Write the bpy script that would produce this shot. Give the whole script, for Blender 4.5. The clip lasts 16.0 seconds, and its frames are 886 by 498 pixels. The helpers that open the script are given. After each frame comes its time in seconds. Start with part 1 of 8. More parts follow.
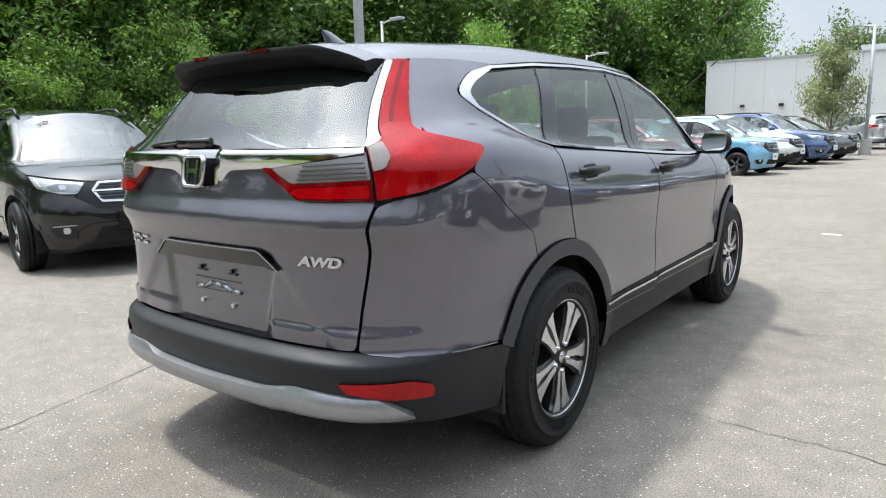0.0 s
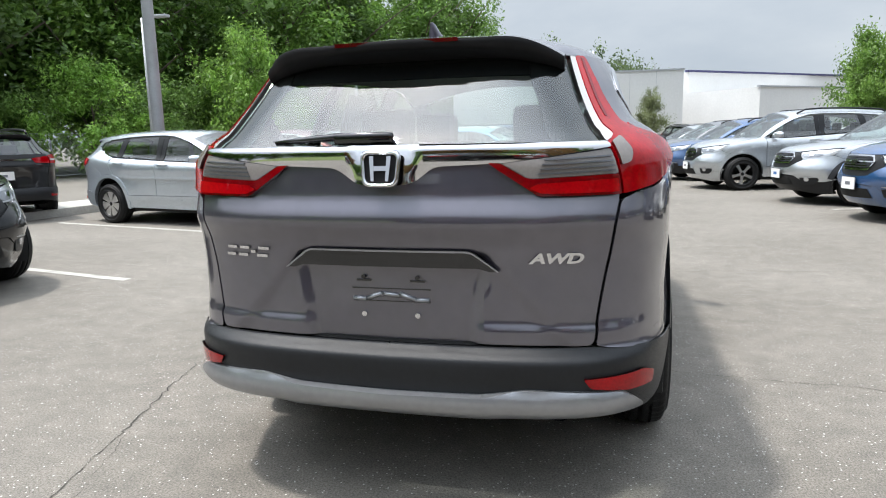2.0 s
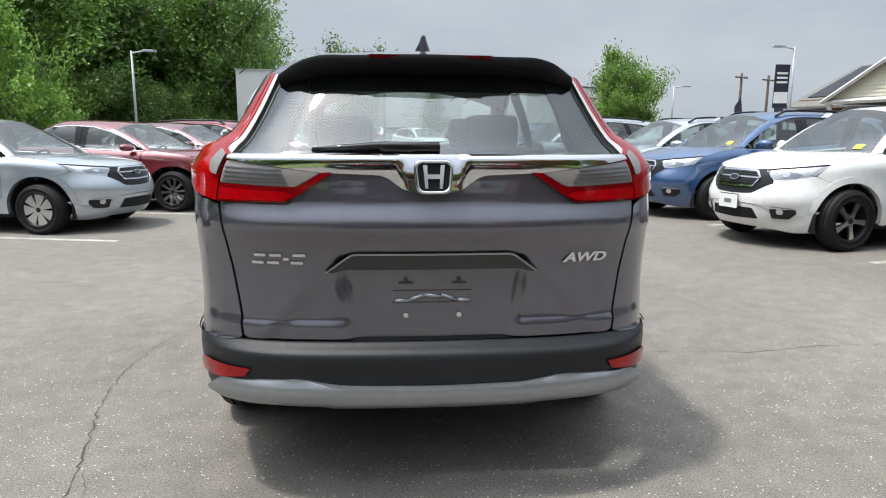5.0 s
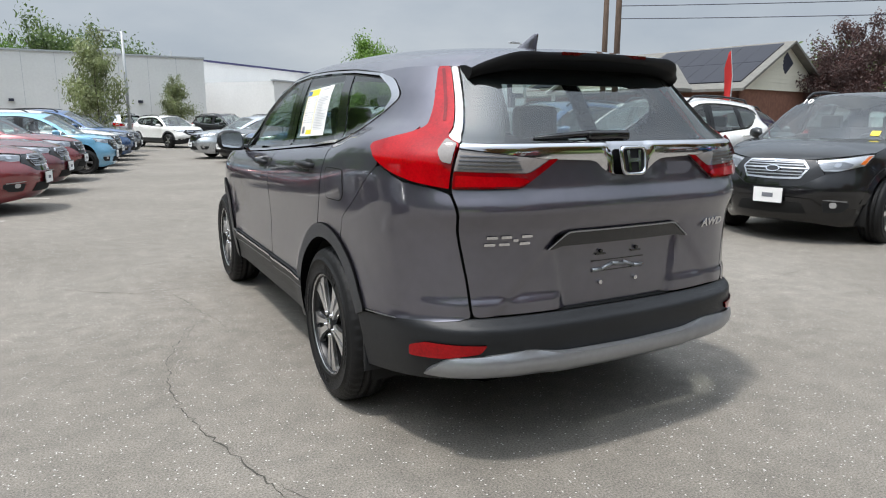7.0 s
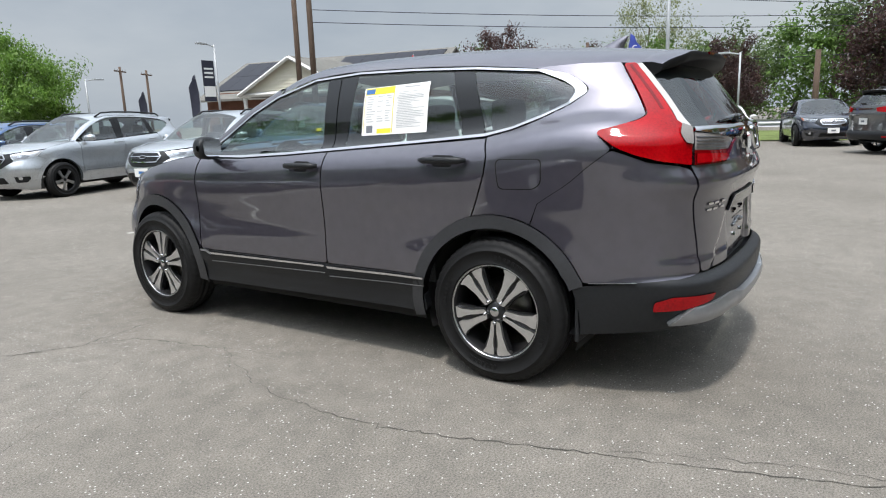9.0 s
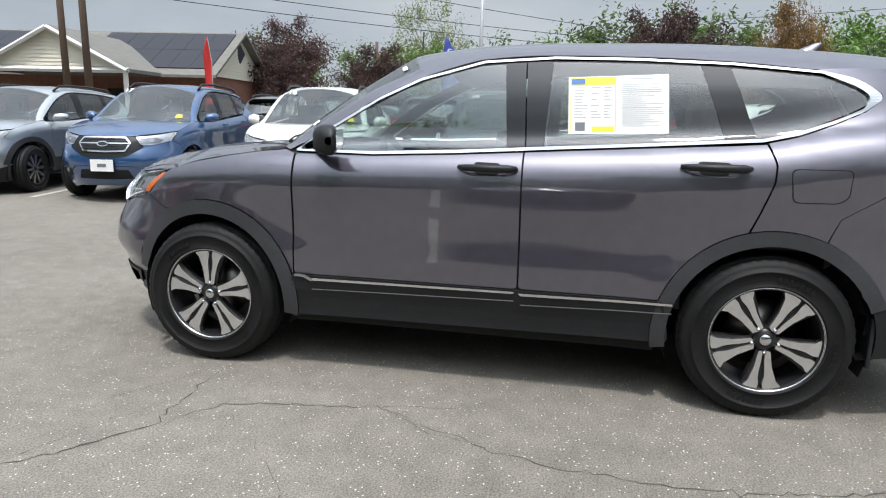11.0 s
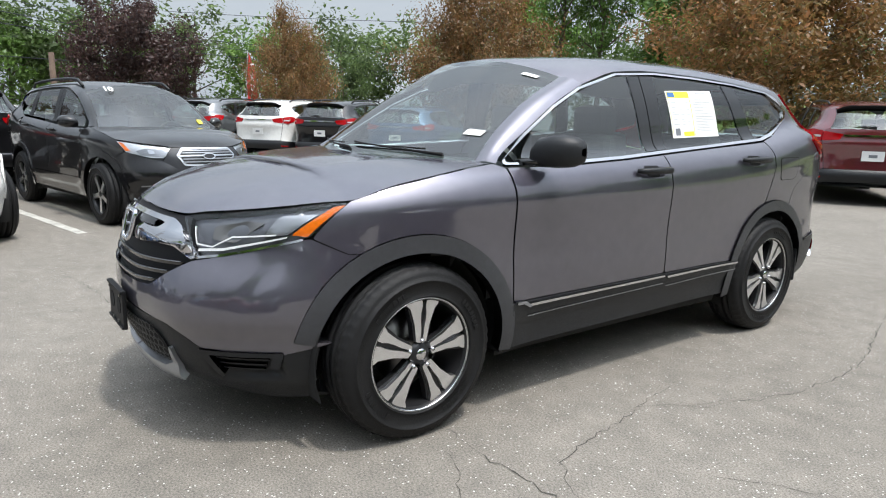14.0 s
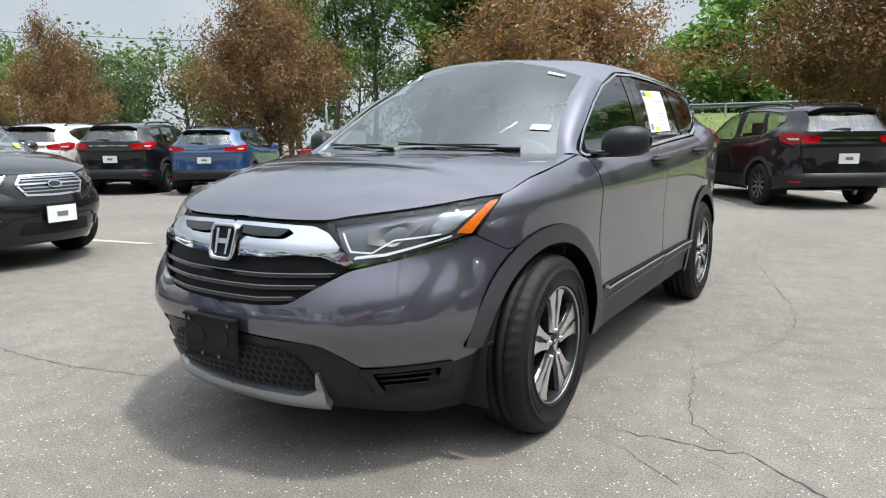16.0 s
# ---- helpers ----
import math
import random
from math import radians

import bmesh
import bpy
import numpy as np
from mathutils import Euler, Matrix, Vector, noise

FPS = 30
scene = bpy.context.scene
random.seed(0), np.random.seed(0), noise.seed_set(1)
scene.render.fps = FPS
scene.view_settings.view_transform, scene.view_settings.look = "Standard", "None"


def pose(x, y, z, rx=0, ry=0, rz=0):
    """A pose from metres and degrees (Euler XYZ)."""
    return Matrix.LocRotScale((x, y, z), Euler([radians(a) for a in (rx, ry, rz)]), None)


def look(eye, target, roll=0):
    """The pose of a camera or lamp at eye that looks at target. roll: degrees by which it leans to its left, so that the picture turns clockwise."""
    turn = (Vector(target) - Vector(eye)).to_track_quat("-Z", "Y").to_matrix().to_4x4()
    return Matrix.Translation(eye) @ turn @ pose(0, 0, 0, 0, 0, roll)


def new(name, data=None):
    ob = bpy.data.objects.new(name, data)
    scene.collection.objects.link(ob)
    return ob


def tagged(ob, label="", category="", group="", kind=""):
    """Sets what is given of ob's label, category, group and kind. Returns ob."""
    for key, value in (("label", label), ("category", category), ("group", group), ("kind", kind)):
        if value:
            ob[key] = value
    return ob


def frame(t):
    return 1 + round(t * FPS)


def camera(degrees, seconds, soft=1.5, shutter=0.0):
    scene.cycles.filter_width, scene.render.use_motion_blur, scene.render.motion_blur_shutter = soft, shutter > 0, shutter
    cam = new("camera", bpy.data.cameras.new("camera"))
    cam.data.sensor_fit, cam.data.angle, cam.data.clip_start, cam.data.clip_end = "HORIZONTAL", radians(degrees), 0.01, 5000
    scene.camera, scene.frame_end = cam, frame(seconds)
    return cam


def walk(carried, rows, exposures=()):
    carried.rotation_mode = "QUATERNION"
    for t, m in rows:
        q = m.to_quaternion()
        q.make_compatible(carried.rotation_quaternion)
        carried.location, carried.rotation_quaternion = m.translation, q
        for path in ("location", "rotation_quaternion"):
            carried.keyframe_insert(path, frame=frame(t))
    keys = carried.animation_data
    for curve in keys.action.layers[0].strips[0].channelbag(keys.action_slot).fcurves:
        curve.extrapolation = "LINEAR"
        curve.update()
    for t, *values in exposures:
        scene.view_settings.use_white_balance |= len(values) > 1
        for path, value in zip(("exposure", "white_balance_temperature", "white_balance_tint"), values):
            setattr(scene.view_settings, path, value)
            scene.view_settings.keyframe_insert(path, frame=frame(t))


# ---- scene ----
cam = camera(68.0, 16.0, soft=1.1)

PATH = [
    (0, (2.054, -3.595, 1.255), (0.869, -2.021, 0.909), -1.5),
    (0.5, (1.828, -3.871, 1.278), (0.754, -2.221, 0.928), -1.1),
    (1, (1.467, -4.05, 1.249), (0.555, -2.301, 0.915), -1.2),
    (1.5, (1.066, -4.168, 1.244), (0.359, -2.327, 0.915), -1.3),
    (2, (0.699, -4.214, 1.242), (0.2, -2.307, 0.907), -1.3),
    (2.5, (0.371, -4.205, 1.252), (0.071, -2.256, 0.917), -1.1),
    (3, (0.125, -4.267, 1.256), (-0.027, -2.301, 0.919), -0.8),
    (3.5, (0.063, -4.365, 1.258), (0.006, -2.394, 0.92), -0.6),
    (3.7, (0.048, -4.404, 1.26), (0.016, -2.434, 0.919), -0.5),
    (5.8, (-0.622, -4.431, 1.307), (-0.232, -2.502, 0.948), 0.6),
    (6, (-0.812, -4.423, 1.296), (-0.345, -2.512, 0.936), 0.6),
    (6.5, (-1.314, -4.357, 1.296), (-0.632, -2.514, 0.926), 0.5),
    (7, (-1.82, -4.18, 1.299), (-0.905, -2.444, 0.915), -0.0),
    (7.5, (-2.356, -3.959, 1.285), (-1.209, -2.368, 0.895), -0.4),
    (8, (-2.826, -3.642, 1.287), (-1.474, -2.225, 0.884), -1.7),
    (8.5, (-3.266, -3.269, 1.295), (-1.746, -2.034, 0.893), -2.4),
    (9, (-3.61, -2.787, 1.298), (-1.971, -1.711, 0.904), -2.1),
    (9.5, (-3.862, -2.236, 1.296), (-2.137, -1.304, 0.899), -1.5),
    (10, (-3.895, -1.666, 1.296), (-2.1, -0.879, 0.897), -0.6),
    (10.2, (-3.9, -1.436, 1.292), (-2.08, -0.71, 0.889), -0.2),
    (12.3, (-3.673, 1.066, 1.312), (-1.735, 0.759, 0.923), 2.1),
    (12.5, (-3.646, 1.294, 1.3), (-1.73, 0.871, 0.914), 2.1),
    (13, (-3.499, 1.852, 1.31), (-1.666, 1.152, 0.922), 2.0),
    (13.5, (-3.288, 2.376, 1.294), (-1.574, 1.424, 0.901), 1.7),
    (14, (-2.958, 2.794, 1.296), (-1.386, 1.623, 0.902), 1.4),
    (14.5, (-2.622, 3.175, 1.28), (-1.207, 1.815, 0.89), 1.0),
    (15, (-2.245, 3.383, 1.258), (-0.982, 1.878, 0.884), 0.3),
    (15.5, (-1.961, 3.6, 1.214), (-0.832, 1.987, 0.864), -0.4),
    (16, (-1.912, 3.746, 1.175), (-0.839, 2.089, 0.848), -0.5),
]
walk(cam, [(t, look(eye, target, roll)) for t, eye, target, roll in PATH],
     exposures=[(0.0, 0.38), (1.5, 0.25), (3.0, 0.08), (6.0, -0.08), (9.5, -0.20), (13.0, 0.0), (16.0, 0.08)])

# ---------------------------------------------------------------- light
SUN_TILT, SUN_FROM = 21.0, 193.0      # degrees from the zenith; compass angle from +x towards +y of the side it stands on
world = bpy.data.worlds.new("sky")
scene.world = world
world.use_nodes = True
nt = world.node_tree
nt.nodes.clear()
w_out = nt.nodes.new("ShaderNodeOutputWorld")
w_bg = nt.nodes.new("ShaderNodeBackground")
w_sky = nt.nodes.new("ShaderNodeTexSky")
w_sky.sky_type = "NISHITA"
w_sky.sun_disc = False
w_sky.sun_elevation = radians(90 - SUN_TILT)
w_sky.sun_rotation = radians(90 - SUN_FROM)
w_sky.air_density, w_sky.dust_density, w_sky.ozone_density = 1.0, 4.0, 1.0
w_tc = nt.nodes.new("ShaderNodeTexCoord")
w_map = nt.nodes.new("ShaderNodeMapping")
w_map.inputs["Scale"].default_value = (1.0, 1.0, 2.6)
w_noise = nt.nodes.new("ShaderNodeTexNoise")
w_noise.inputs["Scale"].default_value = 2.2
w_noise.inputs["Detail"].default_value = 7.0
w_noise.inputs["Roughness"].default_value = 0.55
w_ramp = nt.nodes.new("ShaderNodeValToRGB")
w_ramp.color_ramp.elements[0].position, w_ramp.color_ramp.elements[1].position = 0.34, 0.68
w_ramp.color_ramp.elements[0].color = (5.15, 5.9, 6.8, 1)      # grey-blue cloud base
w_ramp.color_ramp.elements[1].color = (7.2, 7.8, 8.4, 1)      # brighter thin cloud
w_mix = nt.nodes.new("ShaderNodeMix")
w_mix.data_type = "RGBA"
w_mix.inputs["Factor"].default_value = 0.88
nt.links.new(w_tc.outputs["Generated"], w_map.inputs["Vector"])
nt.links.new(w_map.outputs["Vector"], w_noise.inputs["Vector"])
nt.links.new(w_noise.outputs["Fac"], w_ramp.inputs["Fac"])
nt.links.new(w_sky.outputs["Color"], w_mix.inputs["A"])
nt.links.new(w_ramp.outputs["Color"], w_mix.inputs["B"])
# an overcast sky is brighter overhead than at the horizon
w_sep = nt.nodes.new("ShaderNodeSeparateXYZ")
w_up = nt.nodes.new("ShaderNodeMapRange")
w_up.interpolation_type = "SMOOTHSTEP"
w_up.inputs["From Min"].default_value, w_up.inputs["From Max"].default_value = 0.20, 0.85
w_up.inputs["To Min"].default_value, w_up.inputs["To Max"].default_value = 1.0, 2.45
nt.links.new(w_tc.outputs["Generated"], w_sep.inputs[0])
nt.links.new(w_sep.outputs["Z"], w_up.inputs["Value"])
# the veiled sun brightens the thin cloud round it
w_dot = nt.nodes.new("ShaderNodeVectorMath")
w_dot.operation = "DOT_PRODUCT"
w_dot.inputs[1].default_value = (math.sin(radians(SUN_TILT)) * math.cos(radians(SUN_FROM)), math.sin(radians(SUN_TILT)) * math.sin(radians(SUN_FROM)), math.cos(radians(SUN_TILT)))
w_glow = nt.nodes.new("ShaderNodeMapRange")
w_glow.interpolation_type = "SMOOTHSTEP"
w_glow.inputs["From Min"].default_value, w_glow.inputs["From Max"].default_value = 0.72, 1.0
w_glow.inputs["To Min"].default_value, w_glow.inputs["To Max"].default_value = 1.0, 2.3
w_both = nt.nodes.new("ShaderNodeMath")
w_both.operation = "MULTIPLY"
w_mul = nt.nodes.new("ShaderNodeVectorMath")
w_mul.operation = "SCALE"
nt.links.new(w_tc.outputs["Generated"], w_dot.inputs[0])
nt.links.new(w_dot.outputs["Value"], w_glow.inputs["Value"])
nt.links.new(w_up.outputs[0], w_both.inputs[0])
nt.links.new(w_glow.outputs[0], w_both.inputs[1])
nt.links.new(w_mix.outputs["Result"], w_mul.inputs[0])
nt.links.new(w_both.outputs[0], w_mul.inputs["Scale"])
nt.links.new(w_mul.outputs[0], w_bg.inputs["Color"])
w_bg.inputs["Strength"].default_value = 0.094
nt.links.new(w_bg.outputs["Background"], w_out.inputs["Surface"])

sun_lamp = bpy.data.lights.new("sun", "SUN")
sun_lamp.energy, sun_lamp.angle, sun_lamp.color = 3.5, radians(5.0), (1.0, 0.965, 0.92)
sun = new("sun", sun_lamp)
st, sa = radians(SUN_TILT), radians(SUN_FROM)
sun.matrix_world = look((30 * math.sin(st) * math.cos(sa), 30 * math.sin(st) * math.sin(sa), 30 * math.cos(st)), (0, 0, 0))

# ---------------------------------------------------------------- materials
def mat(name, color, rough=0.5, metal=0.0, coat=0.0, bump=0.0, bump_scale=40.0, vary=0.0, vary_scale=3.0, spec=0.5, per_object=0.0,
        dark=None, emit=0.0, coat_rough=0.03):
    """A principled material with two scales of colour variation and a fine relief."""
    m = bpy.data.materials.new(name)
    m.use_nodes = True
    t = m.node_tree
    b = t.nodes["Principled BSDF"]
    b.inputs["Base Color"].default_value = (*color, 1)
    b.inputs["Roughness"].default_value = rough
    b.inputs["Metallic"].default_value = metal
    b.inputs["Coat Weight"].default_value = coat
    b.inputs["Coat Roughness"].default_value = coat_rough
    b.inputs["Specular IOR Level"].default_value = spec
    if emit:
        b.inputs["Emission Color"].default_value = (*color, 1)
        b.inputs["Emission Strength"].default_value = emit
    tc = t.nodes.new("ShaderNodeTexCoord")
    if vary:
        n1 = t.nodes.new("ShaderNodeTexNoise")
        n1.inputs["Scale"].default_value = vary_scale
        n1.inputs["Detail"].default_value = 8
        n2 = t.nodes.new("ShaderNodeTexNoise")
        n2.inputs["Scale"].default_value = vary_scale * 13
        n2.inputs["Detail"].default_value = 4
        add = t.nodes.new("ShaderNodeMath")
        add.operation = "ADD"
        ramp = t.nodes.new("ShaderNodeMapRange")
        ramp.inputs["From Min"].default_value, ramp.inputs["From Max"].default_value = 0.7, 1.3
        ramp.inputs["To Min"].default_value, ramp.inputs["To Max"].default_value = 0, 1
        mix = t.nodes.new("ShaderNodeMix")
        mix.data_type = "RGBA"
        d = dark or tuple(c * (1 - vary) for c in color)
        mix.inputs["A"].default_value = (*d, 1)
        mix.inputs["B"].default_value = (*[min(1, c * (1 + vary * 0.6)) for c in color], 1)
        t.links.new(tc.outputs["Object"], n1.inputs["Vector"])
        t.links.new(tc.outputs["Object"], n2.inputs["Vector"])
        t.links.new(n1.outputs["Fac"], add.inputs[0])
        t.links.new(n2.outputs["Fac"], add.inputs[1])
        t.links.new(add.outputs[0], ramp.inputs["Value"])
        t.links.new(ramp.outputs[0], mix.inputs["Factor"])
        last = mix.outputs["Result"]
        if per_object:
            info = t.nodes.new("ShaderNodeObjectInfo")
            hsv = t.nodes.new("ShaderNodeHueSaturation")
            mr = t.nodes.new("ShaderNodeMapRange")
            mr.inputs["To Min"].default_value, mr.inputs["To Max"].default_value = 1 - per_object, 1 + per_object
            t.links.new(info.outputs["Random"], mr.inputs["Value"])
            t.links.new(mr.outputs[0], hsv.inputs["Value"])
            t.links.new(last, hsv.inputs["Color"])
            last = hsv.outputs["Color"]
        t.links.new(last, b.inputs["Base Color"])
    if bump:
        n3 = t.nodes.new("ShaderNodeTexNoise")
        n3.inputs["Scale"].default_value = bump_scale
        n3.inputs["Detail"].default_value = 6
        bp = t.nodes.new("ShaderNodeBump")
        bp.inputs["Strength"].default_value = bump
        bp.inputs["Distance"].default_value = 0.01
        t.links.new(tc.outputs["Object"], n3.inputs["Vector"])
        t.links.new(n3.outputs["Fac"], bp.inputs["Height"])
        t.links.new(bp.outputs["Normal"], b.inputs["Normal"])
    return m


def paint(name, color, metal=0.5, rough=0.32):
    """Clear-coated car paint with a fine flake."""
    m = mat(name, color, rough, metal, coat=1.0, vary=0.10, vary_scale=1.2)
    t = m.node_tree
    b = t.nodes["Principled BSDF"]
    b.inputs["Specular IOR Level"].default_value = 0.12 if metal < 0.1 else 0.5
    b.inputs["Coat IOR"].default_value = 1.5 if metal < 0.1 else 1.9
    b.inputs["Coat Roughness"].default_value = 0.015
    tc = t.nodes.new("ShaderNodeTexCoord")
    v = t.nodes.new("ShaderNodeTexVoronoi")
    v.inputs["Scale"].default_value = 1800
    mr = t.nodes.new("ShaderNodeMapRange")
    mr.inputs["To Min"].default_value, mr.inputs["To Max"].default_value = rough - 0.08, rough + 0.10
    t.links.new(tc.outputs["Object"], v.inputs["Vector"])
    t.links.new(v.outputs["Distance"], mr.inputs["Value"])
    t.links.new(mr.outputs[0], b.inputs["Roughness"])
    return m


def glass(name, tint, ior=1.5):
    """A thin pane: it lets the tinted view through and mirrors by its angle."""
    m = bpy.data.materials.new(name)
    m.use_nodes = True
    t = m.node_tree
    t.nodes.clear()
    out = t.nodes.new("ShaderNodeOutputMaterial")
    tr = t.nodes.new("ShaderNodeBsdfTransparent")
    tr.inputs["Color"].default_value = (*tint, 1)
    gl = t.nodes.new("ShaderNodeBsdfGlossy")
    gl.inputs["Roughness"].default_value = 0.012
    # the same from both sides of the pane: r0 + (1 - r0) * facing ** 5
    lw = t.nodes.new("ShaderNodeLayerWeight")
    lw.inputs["Blend"].default_value = 0.5
    pw, fr = t.nodes.new("ShaderNodeMath"), t.nodes.new("ShaderNodeMath")
    pw.operation, fr.operation = "POWER", "MULTIPLY_ADD"
    pw.inputs[1].default_value = 5.0
    r0 = ((ior - 1) / (ior + 1)) ** 2
    fr.inputs[1].default_value, fr.inputs[2].default_value = 1 - r0, r0
    t.links.new(lw.outputs["Facing"], pw.inputs[0])
    t.links.new(pw.outputs[0], fr.inputs[0])
    mx = t.nodes.new("ShaderNodeMixShader")
    t.links.new(fr.outputs[0], mx.inputs[0])
    t.links.new(tr.outputs[0], mx.inputs[1])
    t.links.new(gl.outputs[0], mx.inputs[2])
    t.links.new(mx.outputs[0], out.inputs["Surface"])
    return m


def lens(name, color, rough=0.06, inner=0.35):
    """Moulded plastic of a lamp: glossy, a little translucent, with fine ribs."""
    m = mat(name, color, rough, 0.0, coat=1.0, vary=inner, vary_scale=9.0)
    b = m.node_tree.nodes["Principled BSDF"]
    b.inputs["Specular IOR Level"].default_value = 0.15
    return m


M = {}
M["steel"] = paint("grey_metallic_paint", (0.100, 0.094, 0.122), 0.80, 0.41)
M["plastic"] = mat("black_plastic", (0.015, 0.016, 0.018), 0.40, spec=0.30, bump=0.15, bump_scale=900, vary=0.2, vary_scale=4)
M["arch_plastic"] = mat("grey_black_plastic", (0.034, 0.035, 0.039), 0.45, bump=0.15, bump_scale=900, vary=0.2, vary_scale=4)
M["gloss_black"] = mat("gloss_black", (0.008, 0.008, 0.009), 0.08, coat=0.5)
# near-black: puts the shade of gaps, holes and wheel housings into the colour
M["dark"] = mat("shade_black", (0.006, 0.006, 0.006), 0.9)
M["chrome"] = mat("chrome", (0.66, 0.66, 0.68), 0.06, 1.0)
M["silver"] = mat("silver_paint", (0.34, 0.35, 0.37), 0.32, 0.8, vary=0.08)
M["alloy"] = mat("machined_alloy", (0.78, 0.78, 0.79), 0.30, 1.0, vary=0.12, vary_scale=20)
M["alloy_dark"] = mat("dark_alloy", (0.022, 0.022, 0.024), 0.35, 0.4, vary=0.2, vary_scale=15)
M["rubber"] = mat("tyre_rubber", (0.009, 0.009, 0.0095), 0.56, spec=0.24, bump=0.25, bump_scale=220, vary=0.35, vary_scale=9)
M["red_deep"] = lens("deep_red_lens", (0.17, 0.0006, 0.003), 0.06, 0.35)
M["red_deep"].node_tree.nodes["Principled BSDF"].inputs["Coat Weight"].default_value = 0.4
M["red_dark"] = lens("dark_red_lens", (0.07, 0.002, 0.003), 0.10)
M["under"] = mat("matt_black", (0.008, 0.008, 0.009), 0.55, spec=0.2)
M["red"] = lens("red_lens", (0.34, 0.001, 0.004), 0.07, 0.35)
M["red"].node_tree.nodes["Principled BSDF"].inputs["Coat Weight"].default_value = 0.4
M["clear"] = lens("clear_lens", (0.50, 0.485, 0.48), 0.05, 0.08)
M["smoke"] = lens("smoky_clear_lens", (0.22, 0.20, 0.19), 0.05, 0.12)
M["bowl"] = mat("lamp_bowl_grey", (0.13, 0.135, 0.15), 0.33, 0.5, vary=0.25, vary_scale=14)
M["amber"] = lens("amber_lens", (0.75, 0.16, 0.01))
M["glass"] = glass("car_glass", (0.68, 0.78, 0.74), 2.55)
M["dark_glass"] = glass("privacy_glass", (0.72, 0.79, 0.76), 2.25)
M["lamp_glass"] = glass("lamp_cover", (0.93, 0.94, 0.95), 1.45)
M["fabric"] = mat("seat_fabric", (0.09, 0.09, 0.095), 0.9, bump=0.3, bump_scale=500, vary=0.2, vary_scale=20)
M["trim_grey"] = mat("interior_trim", (0.05, 0.05, 0.052), 0.6, vary=0.15, vary_scale=10)
M["lining"] = mat("grey_headlining", (0.42, 0.42, 0.40), 0.9, vary=0.05)
M["paper"] = mat("white_paper", (0.80, 0.80, 0.79), 0.6, vary=0.04, vary_scale=6)
M["yellow"] = mat("yellow_print", (0.80, 0.68, 0.05), 0.55)
M["ink"] = mat("grey_ink", (0.16, 0.17, 0.19), 0.6)
M["print_grey"] = mat("faint_grey_print", (0.44, 0.45, 0.47), 0.6)
M["sticker_blue"] = mat("blue_print", (0.05, 0.16, 0.42), 0.5)
M["mirror"] = mat("mirror_glass", (0.85, 0.87, 0.88), 0.02, 1.0)
M["disc"] = mat("brake_disc", (0.22, 0.21, 0.20), 0.35, 1.0, vary=0.3, vary_scale=30)
# ---------------------------------------------------------------- car body surface
def pchip(points):
    """A smooth curve through (x, y) pairs that does not overshoot."""
    px = np.array([p[0] for p in points], float)
    py = np.array([p[1] for p in points], float)
    h = np.diff(px)
    d = np.diff(py) / h
    m = np.zeros_like(px)
    for i in range(1, len(px) - 1):
        if d[i - 1] * d[i] > 0:
            a, b = 2 * h[i] + h[i - 1], h[i] + 2 * h[i - 1]
            m[i] = (a + b) / (a / d[i - 1] + b / d[i])
    m[0], m[-1] = d[0], d[-1]

    def curve(x):
        x = np.clip(np.asarray(x, float), px[0], px[-1])
        i = np.clip(np.searchsorted(px, x, side="right") - 1, 0, len(h) - 1)
        t = (x - px[i]) / h[i]
        return ((1 + 2 * t) * (1 - t) ** 2 * py[i] + t * (1 - t) ** 2 * h[i] * m[i]
                + t * t * (3 - 2 * t) * py[i + 1] + t * t * (t - 1) * h[i] * m[i + 1])
    return curve


def smooth(a, b, x):
    t = np.clip((np.asarray(x, float) - a) / (b - a), 0, 1)
    return t * t * (3 - 2 * t)


